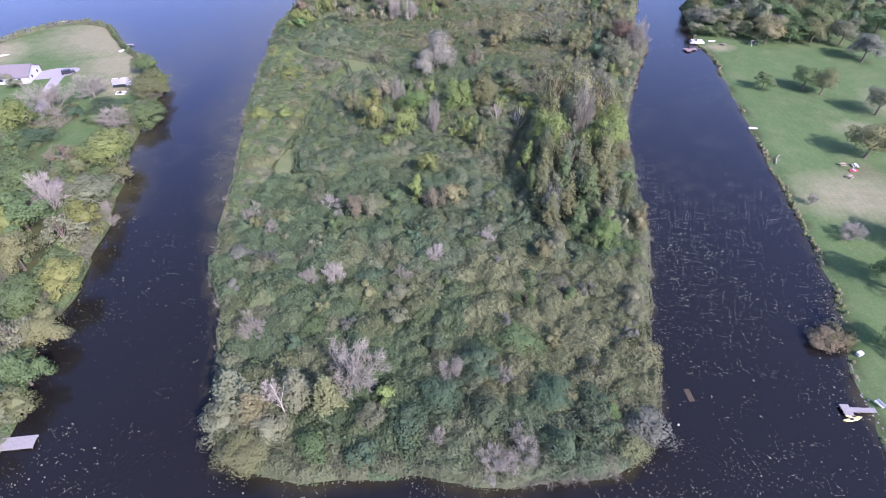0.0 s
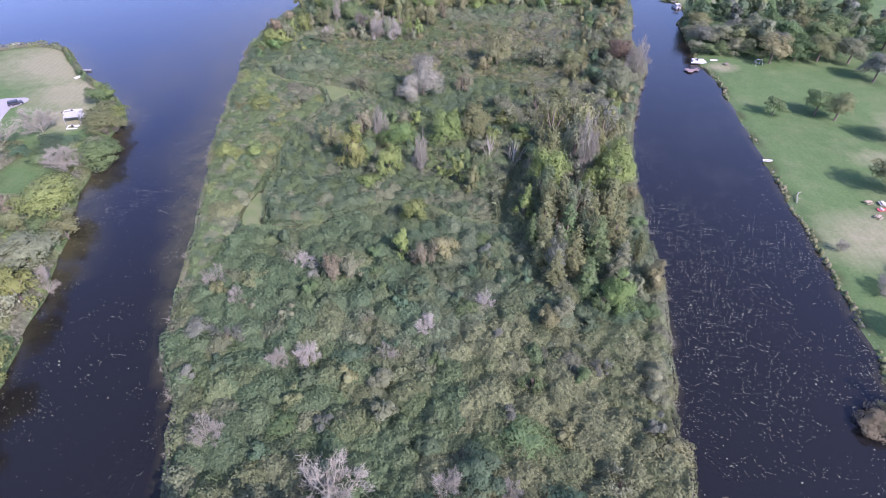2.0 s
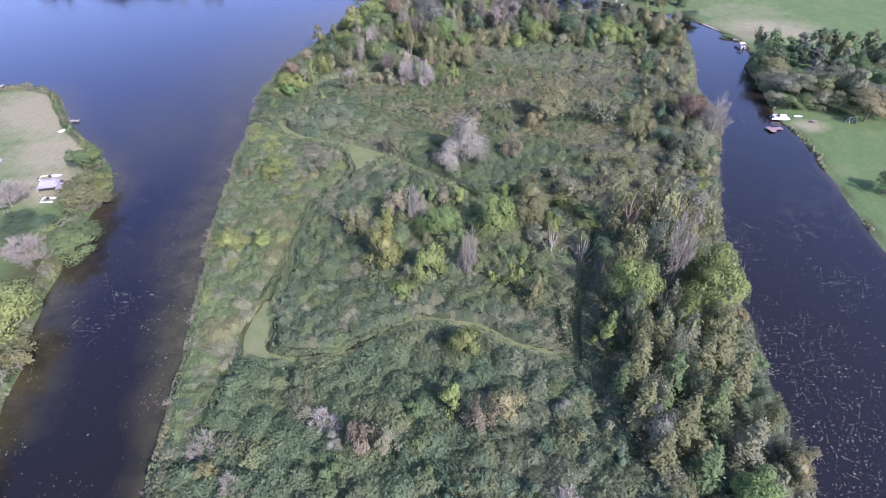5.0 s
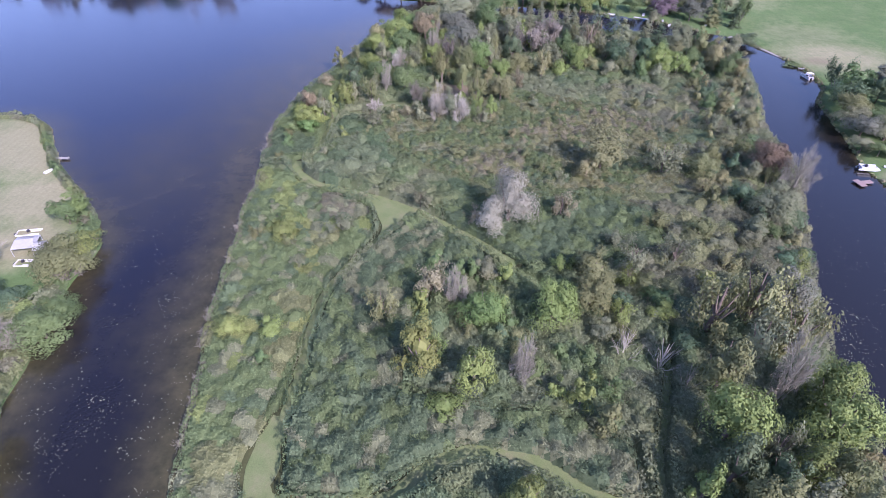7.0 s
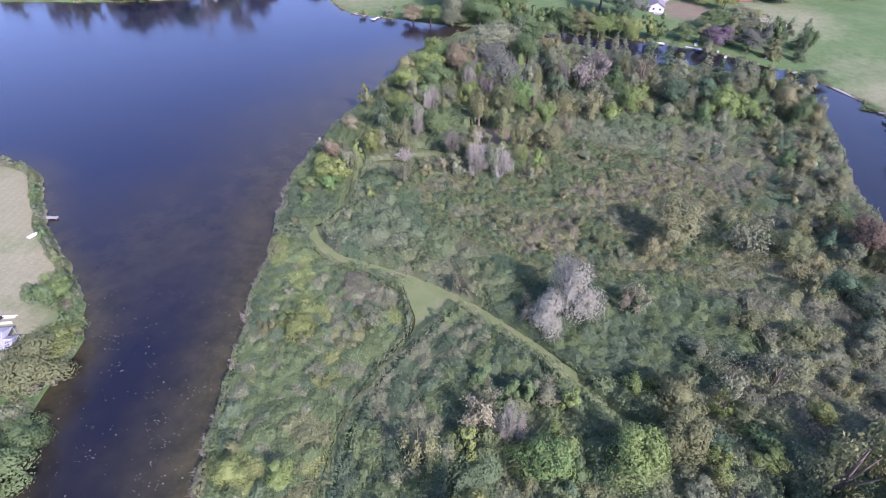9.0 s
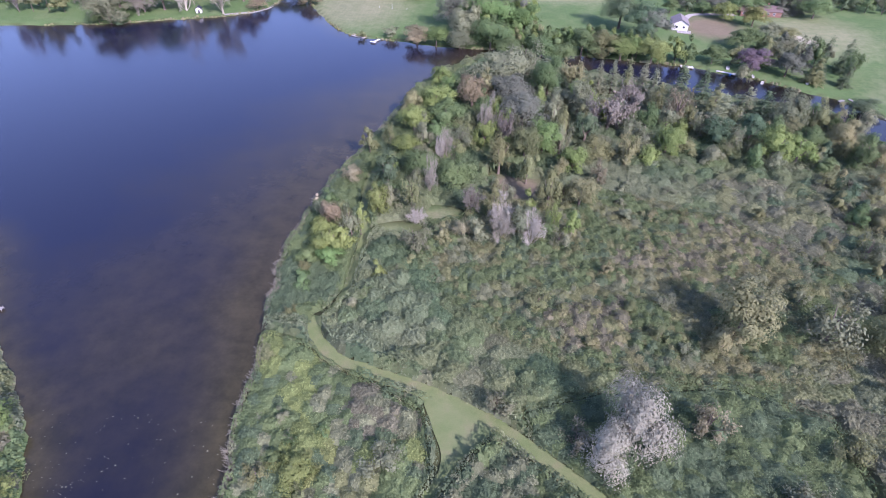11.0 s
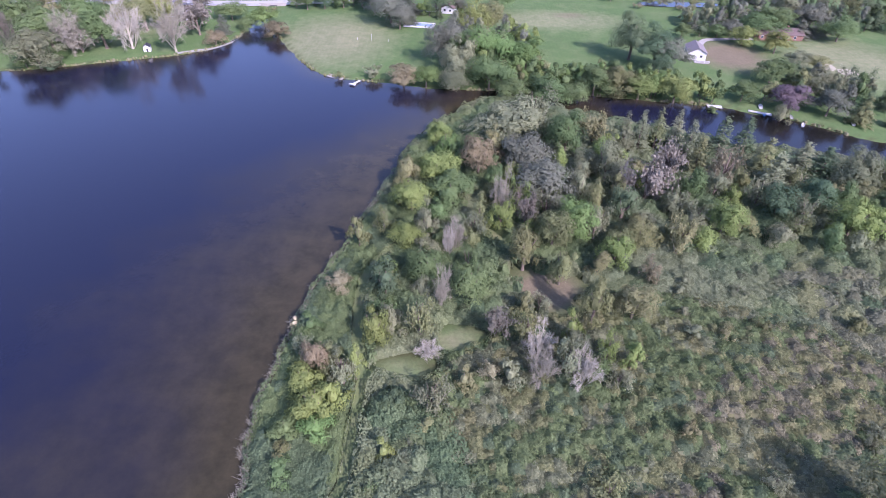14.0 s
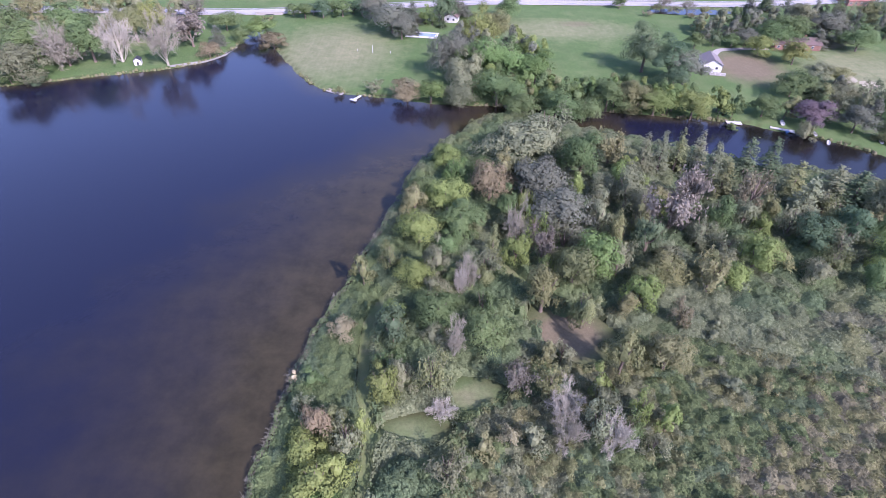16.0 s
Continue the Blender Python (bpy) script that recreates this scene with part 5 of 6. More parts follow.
def sedge_shape(x, y, rng):
    near, wide, fine = wave(x, y, 0.10, 13), wave(x, y, 0.035, 17), wave(x, y, 0.3, 19)
    u = rng.uniform(0, 1, len(x))
    t = np.where(near > -0.1, T_GREEN, T_SAGE)
    t = np.where(u < 0.22, T_OLIVE, np.where(u > 0.8, T_TEAL, t))
    dry = np.maximum(0.3 - np.hypot((x + 4) / 13, (y - 243) / 10) * 0.3, 0.35 - np.hypot((x - 30) / 34, (y - 266) / 20) * 0.35)
    t = np.where((dry + 0.2 * wide + 0.15 * fine > 0.08) & (u > 0.3), np.where(u < 0.5, T_BRUSH, np.where(u < 0.8, T_KHAKI, T_TAN)), t)
    t = np.where((near < -0.3) & (u > 0.5), T_KHAKI, t)
    return rng.uniform(1.3, 2.6, len(x)) * (1 + 0.35 * near + 0.3 * fine), TINTS[t] * rng.uniform(0.83, 1.08, (len(x), 1))


def island_thicket():
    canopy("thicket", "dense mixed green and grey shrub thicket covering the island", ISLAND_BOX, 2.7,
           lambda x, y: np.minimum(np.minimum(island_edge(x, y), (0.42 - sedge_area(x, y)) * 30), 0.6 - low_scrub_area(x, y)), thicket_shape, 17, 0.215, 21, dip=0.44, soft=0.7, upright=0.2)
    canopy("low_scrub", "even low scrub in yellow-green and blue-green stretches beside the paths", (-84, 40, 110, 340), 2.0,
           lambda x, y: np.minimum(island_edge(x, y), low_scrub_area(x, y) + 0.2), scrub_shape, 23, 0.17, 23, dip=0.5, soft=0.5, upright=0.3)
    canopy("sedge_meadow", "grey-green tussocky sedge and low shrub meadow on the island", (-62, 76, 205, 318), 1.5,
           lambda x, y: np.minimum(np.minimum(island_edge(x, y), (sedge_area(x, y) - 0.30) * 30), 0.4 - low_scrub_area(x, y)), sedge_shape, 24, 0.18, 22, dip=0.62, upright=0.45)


def shore_brush():
    """Rounded grey leafless bushes leaning out over the water along the island's edge."""
    rng = np.random.default_rng(8)
    line = curve(SHORE_ISLAND, True, 1.1)
    side = np.roll(line, -1, 0) - np.roll(line, 1, 0)
    side = np.stack([side[:, 1], -side[:, 0]], 1) / (np.linalg.norm(side, axis=1, keepdims=True) + 1e-9)
    a, b = [], []
    for (px, py), (ox, oy) in zip(line, side):
        lush = noise.noise((px * 0.11, py * 0.11, 4))
        if lush < (-0.22 if px < -30 else 0.02):
            continue
        size = rng.uniform(0.5, 1.25) * (1 + 0.5 * lush)
        out = rng.uniform(0.4, 1.5)
        m = 40
        foot = np.array([px + ox * out, py + oy * out, 0.15]) + rng.normal(0, 0.15, (m, 3)) * [1, 1, 0.3]
        d = sphere_dirs(rng, m, 0.05) * rng.uniform(0.6, 1.1, (m, 1)) * size + [0, 0, 0.25]
        mid = foot + d * 0.5 + rng.normal(0, 0.08, d.shape)
        a += [foot, mid, mid]
        b += [mid, foot + d + rng.normal(0, 0.15, d.shape), foot + d + rng.normal(0, 0.3, d.shape)]
    quads = stick(np.concatenate(a), np.concatenate(b), 0.022, 0.012, rng)
    return tagged(new("shore_brush", quad_mesh("shore_brush", quads, [TWIG["grey"]])), "grey leafless brush leaning over the water's edge", "brush", kind="stuff")


def bank_thicket():
    """Undergrowth of the wooded bank, and the weedy strips along the other shores."""
    rng = np.random.default_rng(15)
    def bank_edge(x, y):
        dl = signed(SHORE_LEFT, x, y)
        wooded = np.maximum((178 + 0.25 * (x + 140) - y) * 0.5 - np.maximum(0, -152 - x), 3.0 + 1.5 * (y < 215) - dl)
        lawn = np.minimum(np.hypot((x + 118) / 7, (y - 160) / 16) - 1, np.hypot((x + 120) / 7, (y - 197) / 7) - 1) * 6
        gaps = np.where(dl < 3, 2.0, (wave(x, y, 0.1, 23) + 0.25) * 8)
        return np.minimum(np.minimum(dl + 0.4, wooded), np.minimum(lawn, gaps))

    def bank_shape(x, y, rng):
        near, fine = wave(x, y, 0.1, 24), wave(x, y, 0.25, 27)
        u = rng.uniform(0, 1, len(x))
        t = np.where(near > 0.1, T_GREEN, np.where(u < 0.4, T_SAGE, T_OLIVE))
        t = np.where(fine < -0.25, T_BRUSH, np.where(fine > 0.3, T_LIME, t))
        return rng.uniform(1.4, 2.9, len(x)), TINTS[t] * rng.uniform(0.9, 1.1, (len(x), 1))
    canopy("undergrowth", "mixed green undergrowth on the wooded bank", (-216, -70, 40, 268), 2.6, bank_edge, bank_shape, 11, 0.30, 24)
    line = curve(SHORE_MAIN[:-4], False, 0.8)
    keep = (line[:, 1] > 50) & (line[:, 0] > -250)
    line = line[keep] + rng.normal(0, 0.35, (keep.sum(), 2))
    dm = signed(SHORE_MAIN, line[:, 0], line[:, 1])
    thick = wave(line[:, 0], line[:, 1], 0.07, 31)
    keep = (dm > -0.6) & (thick + 0.5 * wave(line[:, 0], line[:, 1], 0.3, 32) > -0.12)
    x, y, thick = line[keep, 0], line[keep, 1], thick[keep]
    u = rng.uniform(0, 1, len(x))
    t = np.where(u < 0.3, T_OLIVE, np.where(u < 0.42, T_GREEN, np.where(u < 0.7, T_KHAKI, T_TAN)))
    bushes("bank_weeds", "low weeds and grass tufts along the mown bank", x, y, rng.uniform(0.2, 1.0, len(x)), rng.uniform(0.2, 1.0, len(x)) * (1.1 + thick), TINTS[t], 16, np.full(len(x), 0.17), 25)


def lily_pads():
    """Pale floating leaves scattered and clumped over the channels."""
    rng = np.random.default_rng(33)
    x, y = rng.uniform(-140, 128, 190000), rng.uniform(15, 300, 190000)
    di, dm, dl = shore_distances(x, y)
    land = np.maximum(np.maximum(di, dm), dl)
    ok = (land < -0.6) & (((x > 30) & (y < 260)) | ((x < -38) & (y < 215)) | (y < 50))
    x, y, land = x[ok], y[ok], land[ok]
    dens = wave(x, y, 0.055, 41) * 0.8 + wave(x, y, 0.25, 43) * 0.7 + np.where(x > 0, 0.08, -0.12) - np.clip((y - 150) / 160, 0, 0.5)
    ok = rng.uniform(0, 1, len(x)) < np.clip(np.where(x > 0, 0.34, 0.22) + dens * 1.1, 0.04, 0.9)
    x, y = x[ok], y[ok]
    n = len(x)
    a = rng.uniform(0, 6.28, n)
    s = rng.uniform(0.06, 0.125, n) * np.where(rng.uniform(0, 1, n) > 0.9, 1.8, 1)
    el = rng.uniform(0.5, 1.0, n)
    corner = []
    for k in range(4):
        w = rng.uniform(0.75, 1.1, n)
        u, v = s * w * np.cos(k * 1.5708), s * el * w * np.sin(k * 1.5708)
        corner.append(np.stack([x + u * np.cos(a) - v * np.sin(a), y + u * np.sin(a) + v * np.cos(a), np.full(n, 0.025) + rng.uniform(0, 0.03, n)], 1))
    return tagged(new("lily_pads", quad_mesh("lily_pads", np.stack(corner, 1), [PADS])), "pale lily pads floating on the channels", "lily pads", kind="stuff")


PADS = leaf_mat("lily_pad", (0.22, 0.23, 0.15), through_light=0.1)
island_thicket()
shore_brush()
bank_thicket()
lily_pads()


# ---- man-made things ----
WHITE = plain_mat("white_paint", (0.46, 0.46, 0.45), 0.5, vary=0.08)
GREY_WOOD = plain_mat("weathered_wood", (0.225, 0.218, 0.195), 0.85)
TAN_WOOD = plain_mat("tan_wood", (0.30, 0.24, 0.165), 0.8)
RED_WOOD = plain_mat("reddish_wood", (0.205, 0.150, 0.132), 0.8)
MUDDY = plain_mat("muddy_wood", (0.060, 0.050, 0.030), 0.9)
DARK = plain_mat("dark_paint", (0.03, 0.03, 0.035), 0.4)
ROOF_GREY = plain_mat("grey_shingles", (0.15, 0.135, 0.13), 0.9, vary=0.25, scale=3)
ROOF_BROWN = plain_mat("brown_shingles", (0.11, 0.08, 0.07), 0.9, vary=0.25, scale=3)
ROOF_RED = plain_mat("red_roof", (0.26, 0.115, 0.095), 0.85, vary=0.2, scale=3)
BRICK = plain_mat("red_brick", (0.19, 0.105, 0.08), 0.9)
CONCRETE = plain_mat("pale_concrete", (0.26, 0.245, 0.225), 0.9)
ASPHALT = plain_mat("pale_road", (0.29, 0.28, 0.27), 0.9, scale=0.4)
METAL = plain_mat("galvanised_metal", (0.50, 0.51, 0.52), 0.5, 0.5)
YELLOW = plain_mat("yellow_plastic", (0.55, 0.50, 0.18), 0.45)
RED = plain_mat("red_plastic", (0.42, 0.09, 0.09), 0.5)
BLUE = plain_mat("blue_cover", (0.10, 0.22, 0.42), 0.5)
GREY_SEAT = plain_mat("grey_seat", (0.30, 0.31, 0.34), 0.7)
STONE = plain_mat("shore_stone", (0.20, 0.195, 0.175), 0.9, vary=0.3)
SAND = plain_mat("pale_sand", (0.27, 0.25, 0.17), 0.95)
GLASS = plain_mat("window_glass", (0.03, 0.04, 0.05), 0.08, vary=0.05)


def block(bm, size, at, turn=(0, 0, 0), bevel=0.0):
    """A box of that size with its middle at that place, edges rounded off."""
    m = pose(*at, *turn) @ Matrix.Diagonal((*size, 1))
    made = bmesh.ops.create_cube(bm, size=1, matrix=m)
    if bevel:
        edges = list({e for v in made["verts"] for e in v.link_edges})
        bmesh.ops.bevel(bm, geom=edges, offset=bevel, segments=1, affect="EDGES")


def rod(bm, a, b, r, sides=8, r2=None):
    a, b = Vector(a), Vector(b)
    m = Matrix.Translation((a + b) / 2) @ (b - a).to_track_quat("Z", "Y").to_matrix().to_4x4()
    bmesh.ops.create_cone(bm, cap_ends=True, segments=sides, radius1=r, radius2=r if r2 is None else r2, depth=(b - a).length, matrix=m)


def part(name, bm, mat, parent, label=""):
    me = bpy.data.meshes.new(name)
    bm.normal_update()
    bm.to_mesh(me)
    bm.free()
    me.materials.append(mat)
    ob = new(name, me)
    ob.parent = parent
    if label:
        ob["label"] = label
    return ob


def thing(name, x, y, turn, label, category, z=None, group=""):
    ob = new(name)
    ob.matrix_world = pose(x, y, float(ground_z([x], [y])[0]) if z is None else z, 0, 0, turn)
    return tagged(ob, label, category, group)


def box_part(name, size, at, mat, parent, bevel=0.02, turn=(0, 0, 0), label=""):
    bm = bmesh.new()
    block(bm, size, at, turn, bevel)
    return part(name, bm, mat, parent, label)


def dock(x, y, turn, length, width, mat, label, head=None):
    """A plank dock on posts; head adds a wider end platform (length, width)."""
    d = thing("dock", x, y, turn, label, "dock", z=0)

    def deck(x0, x1, w, name):
        bm = bmesh.new()
        n = max(3, int((x1 - x0) / 0.3))
        for i in range(n):
            block(bm, ((x1 - x0) / n - 0.025, w, 0.05), (x0 + (i + 0.5) * (x1 - x0) / n, 0, 0.52 + 0.006 * ((i * 7) % 3)))
        for s in (-1, 1):
            block(bm, (x1 - x0, 0.08, 0.16), ((x0 + x1) / 2, s * (w / 2 - 0.1), 0.41))
        part(name, bm, mat, d)
    deck(0, length, width, "deck")
    if head:
        deck(length, length + head[0], head[1], "end_platform")
    for px in np.linspace(0.3, length + (head[0] if head else 0) - 0.2, 3):
        for s in (-1, 1):
            bm = bmesh.new()
            rod(bm, (px, s * width * 0.46, -1.2), (px, s * width * 0.46, 0.85), 0.06)
            part("post", bm, GREY_WOOD, d)
    return d


def hull_mesh(length, width, height, open_top=True):
    """A boat's hull: pointed bow, flat stern, rounded bilge, with a hollow inside."""
    bm = bmesh.new()
    rows = []
    stations = 9
    for i in range(stations):
        t = i / (stations - 1)
        half = width / 2 * (1 - max(0, (t - 0.45) / 0.55) ** 2.2) * (0.85 + 0.15 * min(1, t * 4)) + 0.01
        keel = height * 0.55 * max(0, (t - 0.7) / 0.3) ** 2
        outer = [(-half, height), (-half * 0.95, height * 0.45 + keel * 0.5), (-half * 0.45, keel + 0.02), (0, keel), (half * 0.45, keel + 0.02), (half * 0.95, height * 0.45 + keel * 0.5), (half, height)]
        inner = [(half * 0.9, height), (half * 0.75, height * 0.5 + keel * 0.4), (-half * 0.75, height * 0.5 + keel * 0.4), (-half * 0.9, height)] if open_top else [(half * 0.5, height * 1.12), (-half * 0.5, height * 1.12)]
        rows.append([bm.verts.new((-length / 2 + t * length, y, z + 0.12 * t * t * height)) for y, z in outer + inner])
    n = len(rows[0])
    for a, b in zip(rows, rows[1:]):
        for k in range(n):
            bm.faces.new((a[k], a[(k + 1) % n], b[(k + 1) % n], b[k]))
    bm.faces.new(rows[0][::-1])
    bm.faces.new(rows[-1])
    return bm


def rowboat(x, y, turn, length, mat, label, z=None, over=False, group=""):
    b = thing("rowboat", x, y, turn, label, "boat", z=z, group=group)
    hull = part("hull", hull_mesh(length, length * 0.36, 0.5), mat, b)
    if over:
        hull.matrix_local = pose(0, 0, 0.55, 180, 0, 0)
    else:
        for px in (-0.22, 0.12):
            box_part("bench_seat", (0.28, length * 0.3, 0.05), (px * length, 0, 0.42), GREY_WOOD, b)
    return b


def pontoon_boat(x, y, turn, label, length=6.0, z=0.0, canopy=True):
    b = thing("pontoon_boat", x, y, turn, label, "boat", z=z)
    for s in (-0.85, 0.85):
        bm = bmesh.new()
        rod(bm, (-length / 2, s, 0.1), (length / 2 - 0.6, s, 0.1), 0.3, 10)
        rod(bm, (length / 2 - 0.6, s, 0.1), (length / 2, s, 0.25), 0.3, 10, 0.05)
        part("pontoon", bm, METAL, b)
    box_part("deck", (length * 0.96, 2.4, 0.1), (0, 0, 0.45), GREY_SEAT, b)
    for s in (-1, 1):
        box_part("side_panel", (length * 0.8, 0.06, 0.6), (-0.1, s * 1.15, 0.82), WHITE, b)
        box_part("bench_seat", (length * 0.32, 0.55, 0.45), (length * 0.18, s * 0.8, 0.73), WHITE, b)
    box_part("stern_panel", (0.06, 2.2, 0.6), (-length * 0.42, 0, 0.82), WHITE, b)
    box_part("console", (0.5, 0.6, 0.8), (-0.5, 0.6, 0.9), DARK, b)
    if canopy:
        bm = bmesh.new()
        block(bm, (length * 0.4, 2.3, 0.06), (-length * 0.18, 0, 2.2), bevel=0.03)
        top = part("canopy", bm, WHITE, b)
        for px in (-length * 0.36, 0.0):
            for s in (-1, 1):
                bm = bmesh.new()
                rod(bm, (px, s * 1.1, 0.5), (px, s * 1.1, 2.2), 0.025, 6)
                part("canopy_post", bm, METAL, b)
    box_part("outboard_motor", (0.35, 0.4, 0.7), (-length * 0.5, 0, 0.6), DARK, b)
    return b


def kayak(x, y, turn, mat, label, length=3.2):
    k = thing("kayak", x, y, turn, label, "kayak", z=0.0)
    bm = bmesh.new()
    rows = []
    for i in range(9):
        t = i / 8
        w, lift = 0.36 * math.sin(math.pi * (0.04 + 0.92 * t)) ** 0.7, 0.12 * (2 * t - 1) ** 4
        rows.append([bm.verts.new(((t - 0.5) * length, w * math.cos(a), 0.18 + lift + 0.17 * math.sin(a))) for a in np.linspace(0, 2 * math.pi, 9)[:-1]])
    for a, b in zip(rows, rows[1:]):
        for j in range(8):
            bm.faces.new((a[j], a[(j + 1) % 8], b[(j + 1) % 8], b[j]))
    bm.faces.new(rows[0][::-1])
    bm.faces.new(rows[-1])
    part("hull", bm, mat, k)
    bm = bmesh.new()
    bmesh.ops.create_cone(bm, cap_ends=True, segments=12, radius1=0.3, radius2=0.26, depth=0.06, matrix=Matrix.Translation((0, 0, 0.37)) @ Matrix.Diagonal((1.5, 0.8, 1, 1)))
    part("cockpit", bm, DARK, k)
    return k


def picnic_table(x, y, turn, mat, label):
    p = thing("picnic_table", x, y, turn, label, "picnic table", group="picnic tables on the lawn")
    bm = bmesh.new()
    for i in range(5):
        block(bm, (1.9, 0.145, 0.04), (0, -0.31 + i * 0.155, 0.75))
    part("tabletop", bm, mat, p)
    for s in (-1, 1):
        bm = bmesh.new()
        for k in (0, 1):
            block(bm, (1.9, 0.14, 0.04), (0, s * (0.66 + 0.15 * k), 0.45))
        part("bench", bm, mat, p)
    for px in (-0.7, 0.7):
        bm = bmesh.new()
        for s in (-1, 1):
            block(bm, (0.05, 0.1, 0.85), (px, s * 0.36, 0.37), (s * 28, 0, 0))
        block(bm, (0.05, 1.6, 0.09), (px, 0, 0.4))
        part("leg_frame", bm, mat, p)
    return p


def gable_house(x, y, turn, size, wall_h, roof_h, wall, roof, label, front="x", chimney=False, z=None):
    """A house with its ridge along its own x: walls with gables, overhanging roof slabs, windows, door."""
    lx, ly = size
    h = thing("house", x, y, turn, label, "house", z=z)
    bm = bmesh.new()
    base = [(-lx / 2, -ly / 2), (lx / 2, -ly / 2), (lx / 2, ly / 2), (-lx / 2, ly / 2)]
    lo = [bm.verts.new((a, b, -0.6)) for a, b in base]
    hi = [bm.verts.new((a, b, wall_h)) for a, b in base]
    g0, g1 = bm.verts.new((-lx / 2, 0, wall_h + roof_h)), bm.verts.new((lx / 2, 0, wall_h + roof_h))
    for k in range(4):
        face = [lo[k], lo[(k + 1) % 4], hi[(k + 1) % 4], hi[k]]
        if k == 1:
            face = [lo[1], lo[2], hi[2], g1, hi[1]]
        if k == 3:
            face = [lo[3], lo[0], hi[0], g0, hi[3]]
        bm.faces.new(face)
    part("wall", bm, wall, h)
    for s in (-1, 1):
        slope = math.atan2(roof_h, ly / 2)
        run = ly / 2 / math.cos(slope) + 0.5
        bm = bmesh.new()
        block(bm, (lx + 0.9, run, 0.16), (0, s * (run / 2 - 0.02) * math.cos(slope), wall_h + roof_h + 0.1 - run / 2 * math.sin(slope)), (-s * math.degrees(slope), 0, 0), 0.02)
        part("roof", bm, roof, h)
    spots_ = [(px, s * (ly / 2 + 0.02), 0) for s in (-1, 1) for px in np.arange(-lx / 2 + 1.6, lx / 2 - 1, 3.1)] + [(s * (lx / 2 + 0.02), py, 90) for s in (-1, 1) for py in (-ly * 0.22, ly * 0.22)]
    for i, (px, py, a) in enumerate(spots_):
        w = box_part("window", (1.25, 0.08, 1.2), (px, py, 1.55), WHITE, h, 0.02, (0, 0, a))
        g = box_part("pane", (1.02, 0.1, 0.96), (px, py, 1.55), GLASS, w, 0.0, (0, 0, a))
        g.parent = w
    box_part("door", (1.0, 0.1, 2.0), (lx * 0.06 + 1.55, -ly / 2 - 0.02, 1.0), DARK, h)
    if chimney:
        box_part("chimney", (0.8, 0.8, 1.6), (lx * 0.2, 0.4, wall_h + roof_h + 0.2), BRICK, h)
    return h


def strip_on_ground(name, points, width, mat, label, category, lift=0.06, step=2.0):
    line = curve(points, False, step)
    side = np.gradient(line, axis=0)
    side = np.stack([-side[:, 1], side[:, 0]], 1) / (np.linalg.norm(side, axis=1, keepdims=True) + 1e-9)
    cols = np.linspace(-0.5, 0.5, 4)
    co = np.stack([line + side * k * width for k in cols], 1)
    z = ground_z(co[..., 0].ravel(), co[..., 1].ravel()).reshape(co.shape[:2])
    z = np.maximum(z, z.mean(1, keepdims=True)) + lift
    bm = bmesh.new()
    rows = [[bm.verts.new((*co[i, k], z[i, k])) for k in range(4)] for i in range(len(line))]
    for a, b in zip(rows, rows[1:]):
        for k in range(3):
            bm.faces.new((a[k], a[k + 1], b[k + 1], b[k]))
    geo = bmesh.ops.extrude_face_region(bm, geom=bm.faces[:])
    bmesh.ops.translate(bm, verts=[g for g in geo["geom"] if isinstance(g, bmesh.types.BMVert)], vec=(0, 0, -0.25))
    bmesh.ops.recalc_face_normals(bm, faces=bm.faces[:])
    ob = part(name, bm, mat, None)
    return tagged(ob, label, category, kind="structure")


def patch_on_ground(name, x, y, rx, ry, mat, label, category, seed, lift=0.05, turn=0.0, kind="structure"):
    """An uneven oval of other ground."""
    bm = bmesh.new()
    rings = []
    for f in (0.0, 0.5, 1.0):
        ring = []
        for k in range(28):
            a = k * 2 * math.pi / 28
            w = f * (1 + 0.18 * noise.noise((math.cos(a) * 1.6, math.sin(a) * 1.6, seed)))
            u, v = rx * w * math.cos(a), ry * w * math.sin(a)
            c, s = math.cos(radians(turn)), math.sin(radians(turn))
            px, py = x + u * c - v * s, y + u * s + v * c
            ring.append((px, py, float(ground_z([px], [py])[0]) + lift))
        rings.append(ring)
    top = bm.verts.new(rings[0][0])
    vs = [[bm.verts.new(q) for q in ring] for ring in rings[1:]]
    for k in range(28):
        bm.faces.new((top, vs[0][k], vs[0][(k + 1) % 28]))
        bm.faces.new((vs[0][k], vs[1][k], vs[1][(k + 1) % 28], vs[0][(k + 1) % 28]))
    ob = part(name, bm, mat, None)
    return tagged(ob, label, category, kind=kind)


corner = curve(TRIANGLE, True, 1.0)
bm = bmesh.new()
bm.faces.new([bm.verts.new((px, py, float(ground_z([px], [py])[0]) + 0.27)) for px, py in ragged(corner, 0.8, 12)])
tagged(part("mown_clearing", bm, PATH_GRASS, None), "triangular mown clearing where two island paths meet", "clearing", kind="structure")
patch_on_ground("mown_clearing", -47.6, 143.5, 2.6, 5.6, PATH_GRASS, "small mown clearing at the bend of the island path", "clearing", 4, 0.16, -4)

# ---- the mown right-hand bank ----
dock(80.6, 63.6, 180, 4.6, 1.0, GREY_WOOD, "short grey plank jetty with a square end platform", (1.7, 2.4))
kayak(75.2, 61.7, 8, YELLOW, "yellow plastic kayak moored beside the jetty", 3.4)
kayak(75.9, 62.3, -6, YELLOW, "pale yellow kayak moored beside the jetty", 2.8)


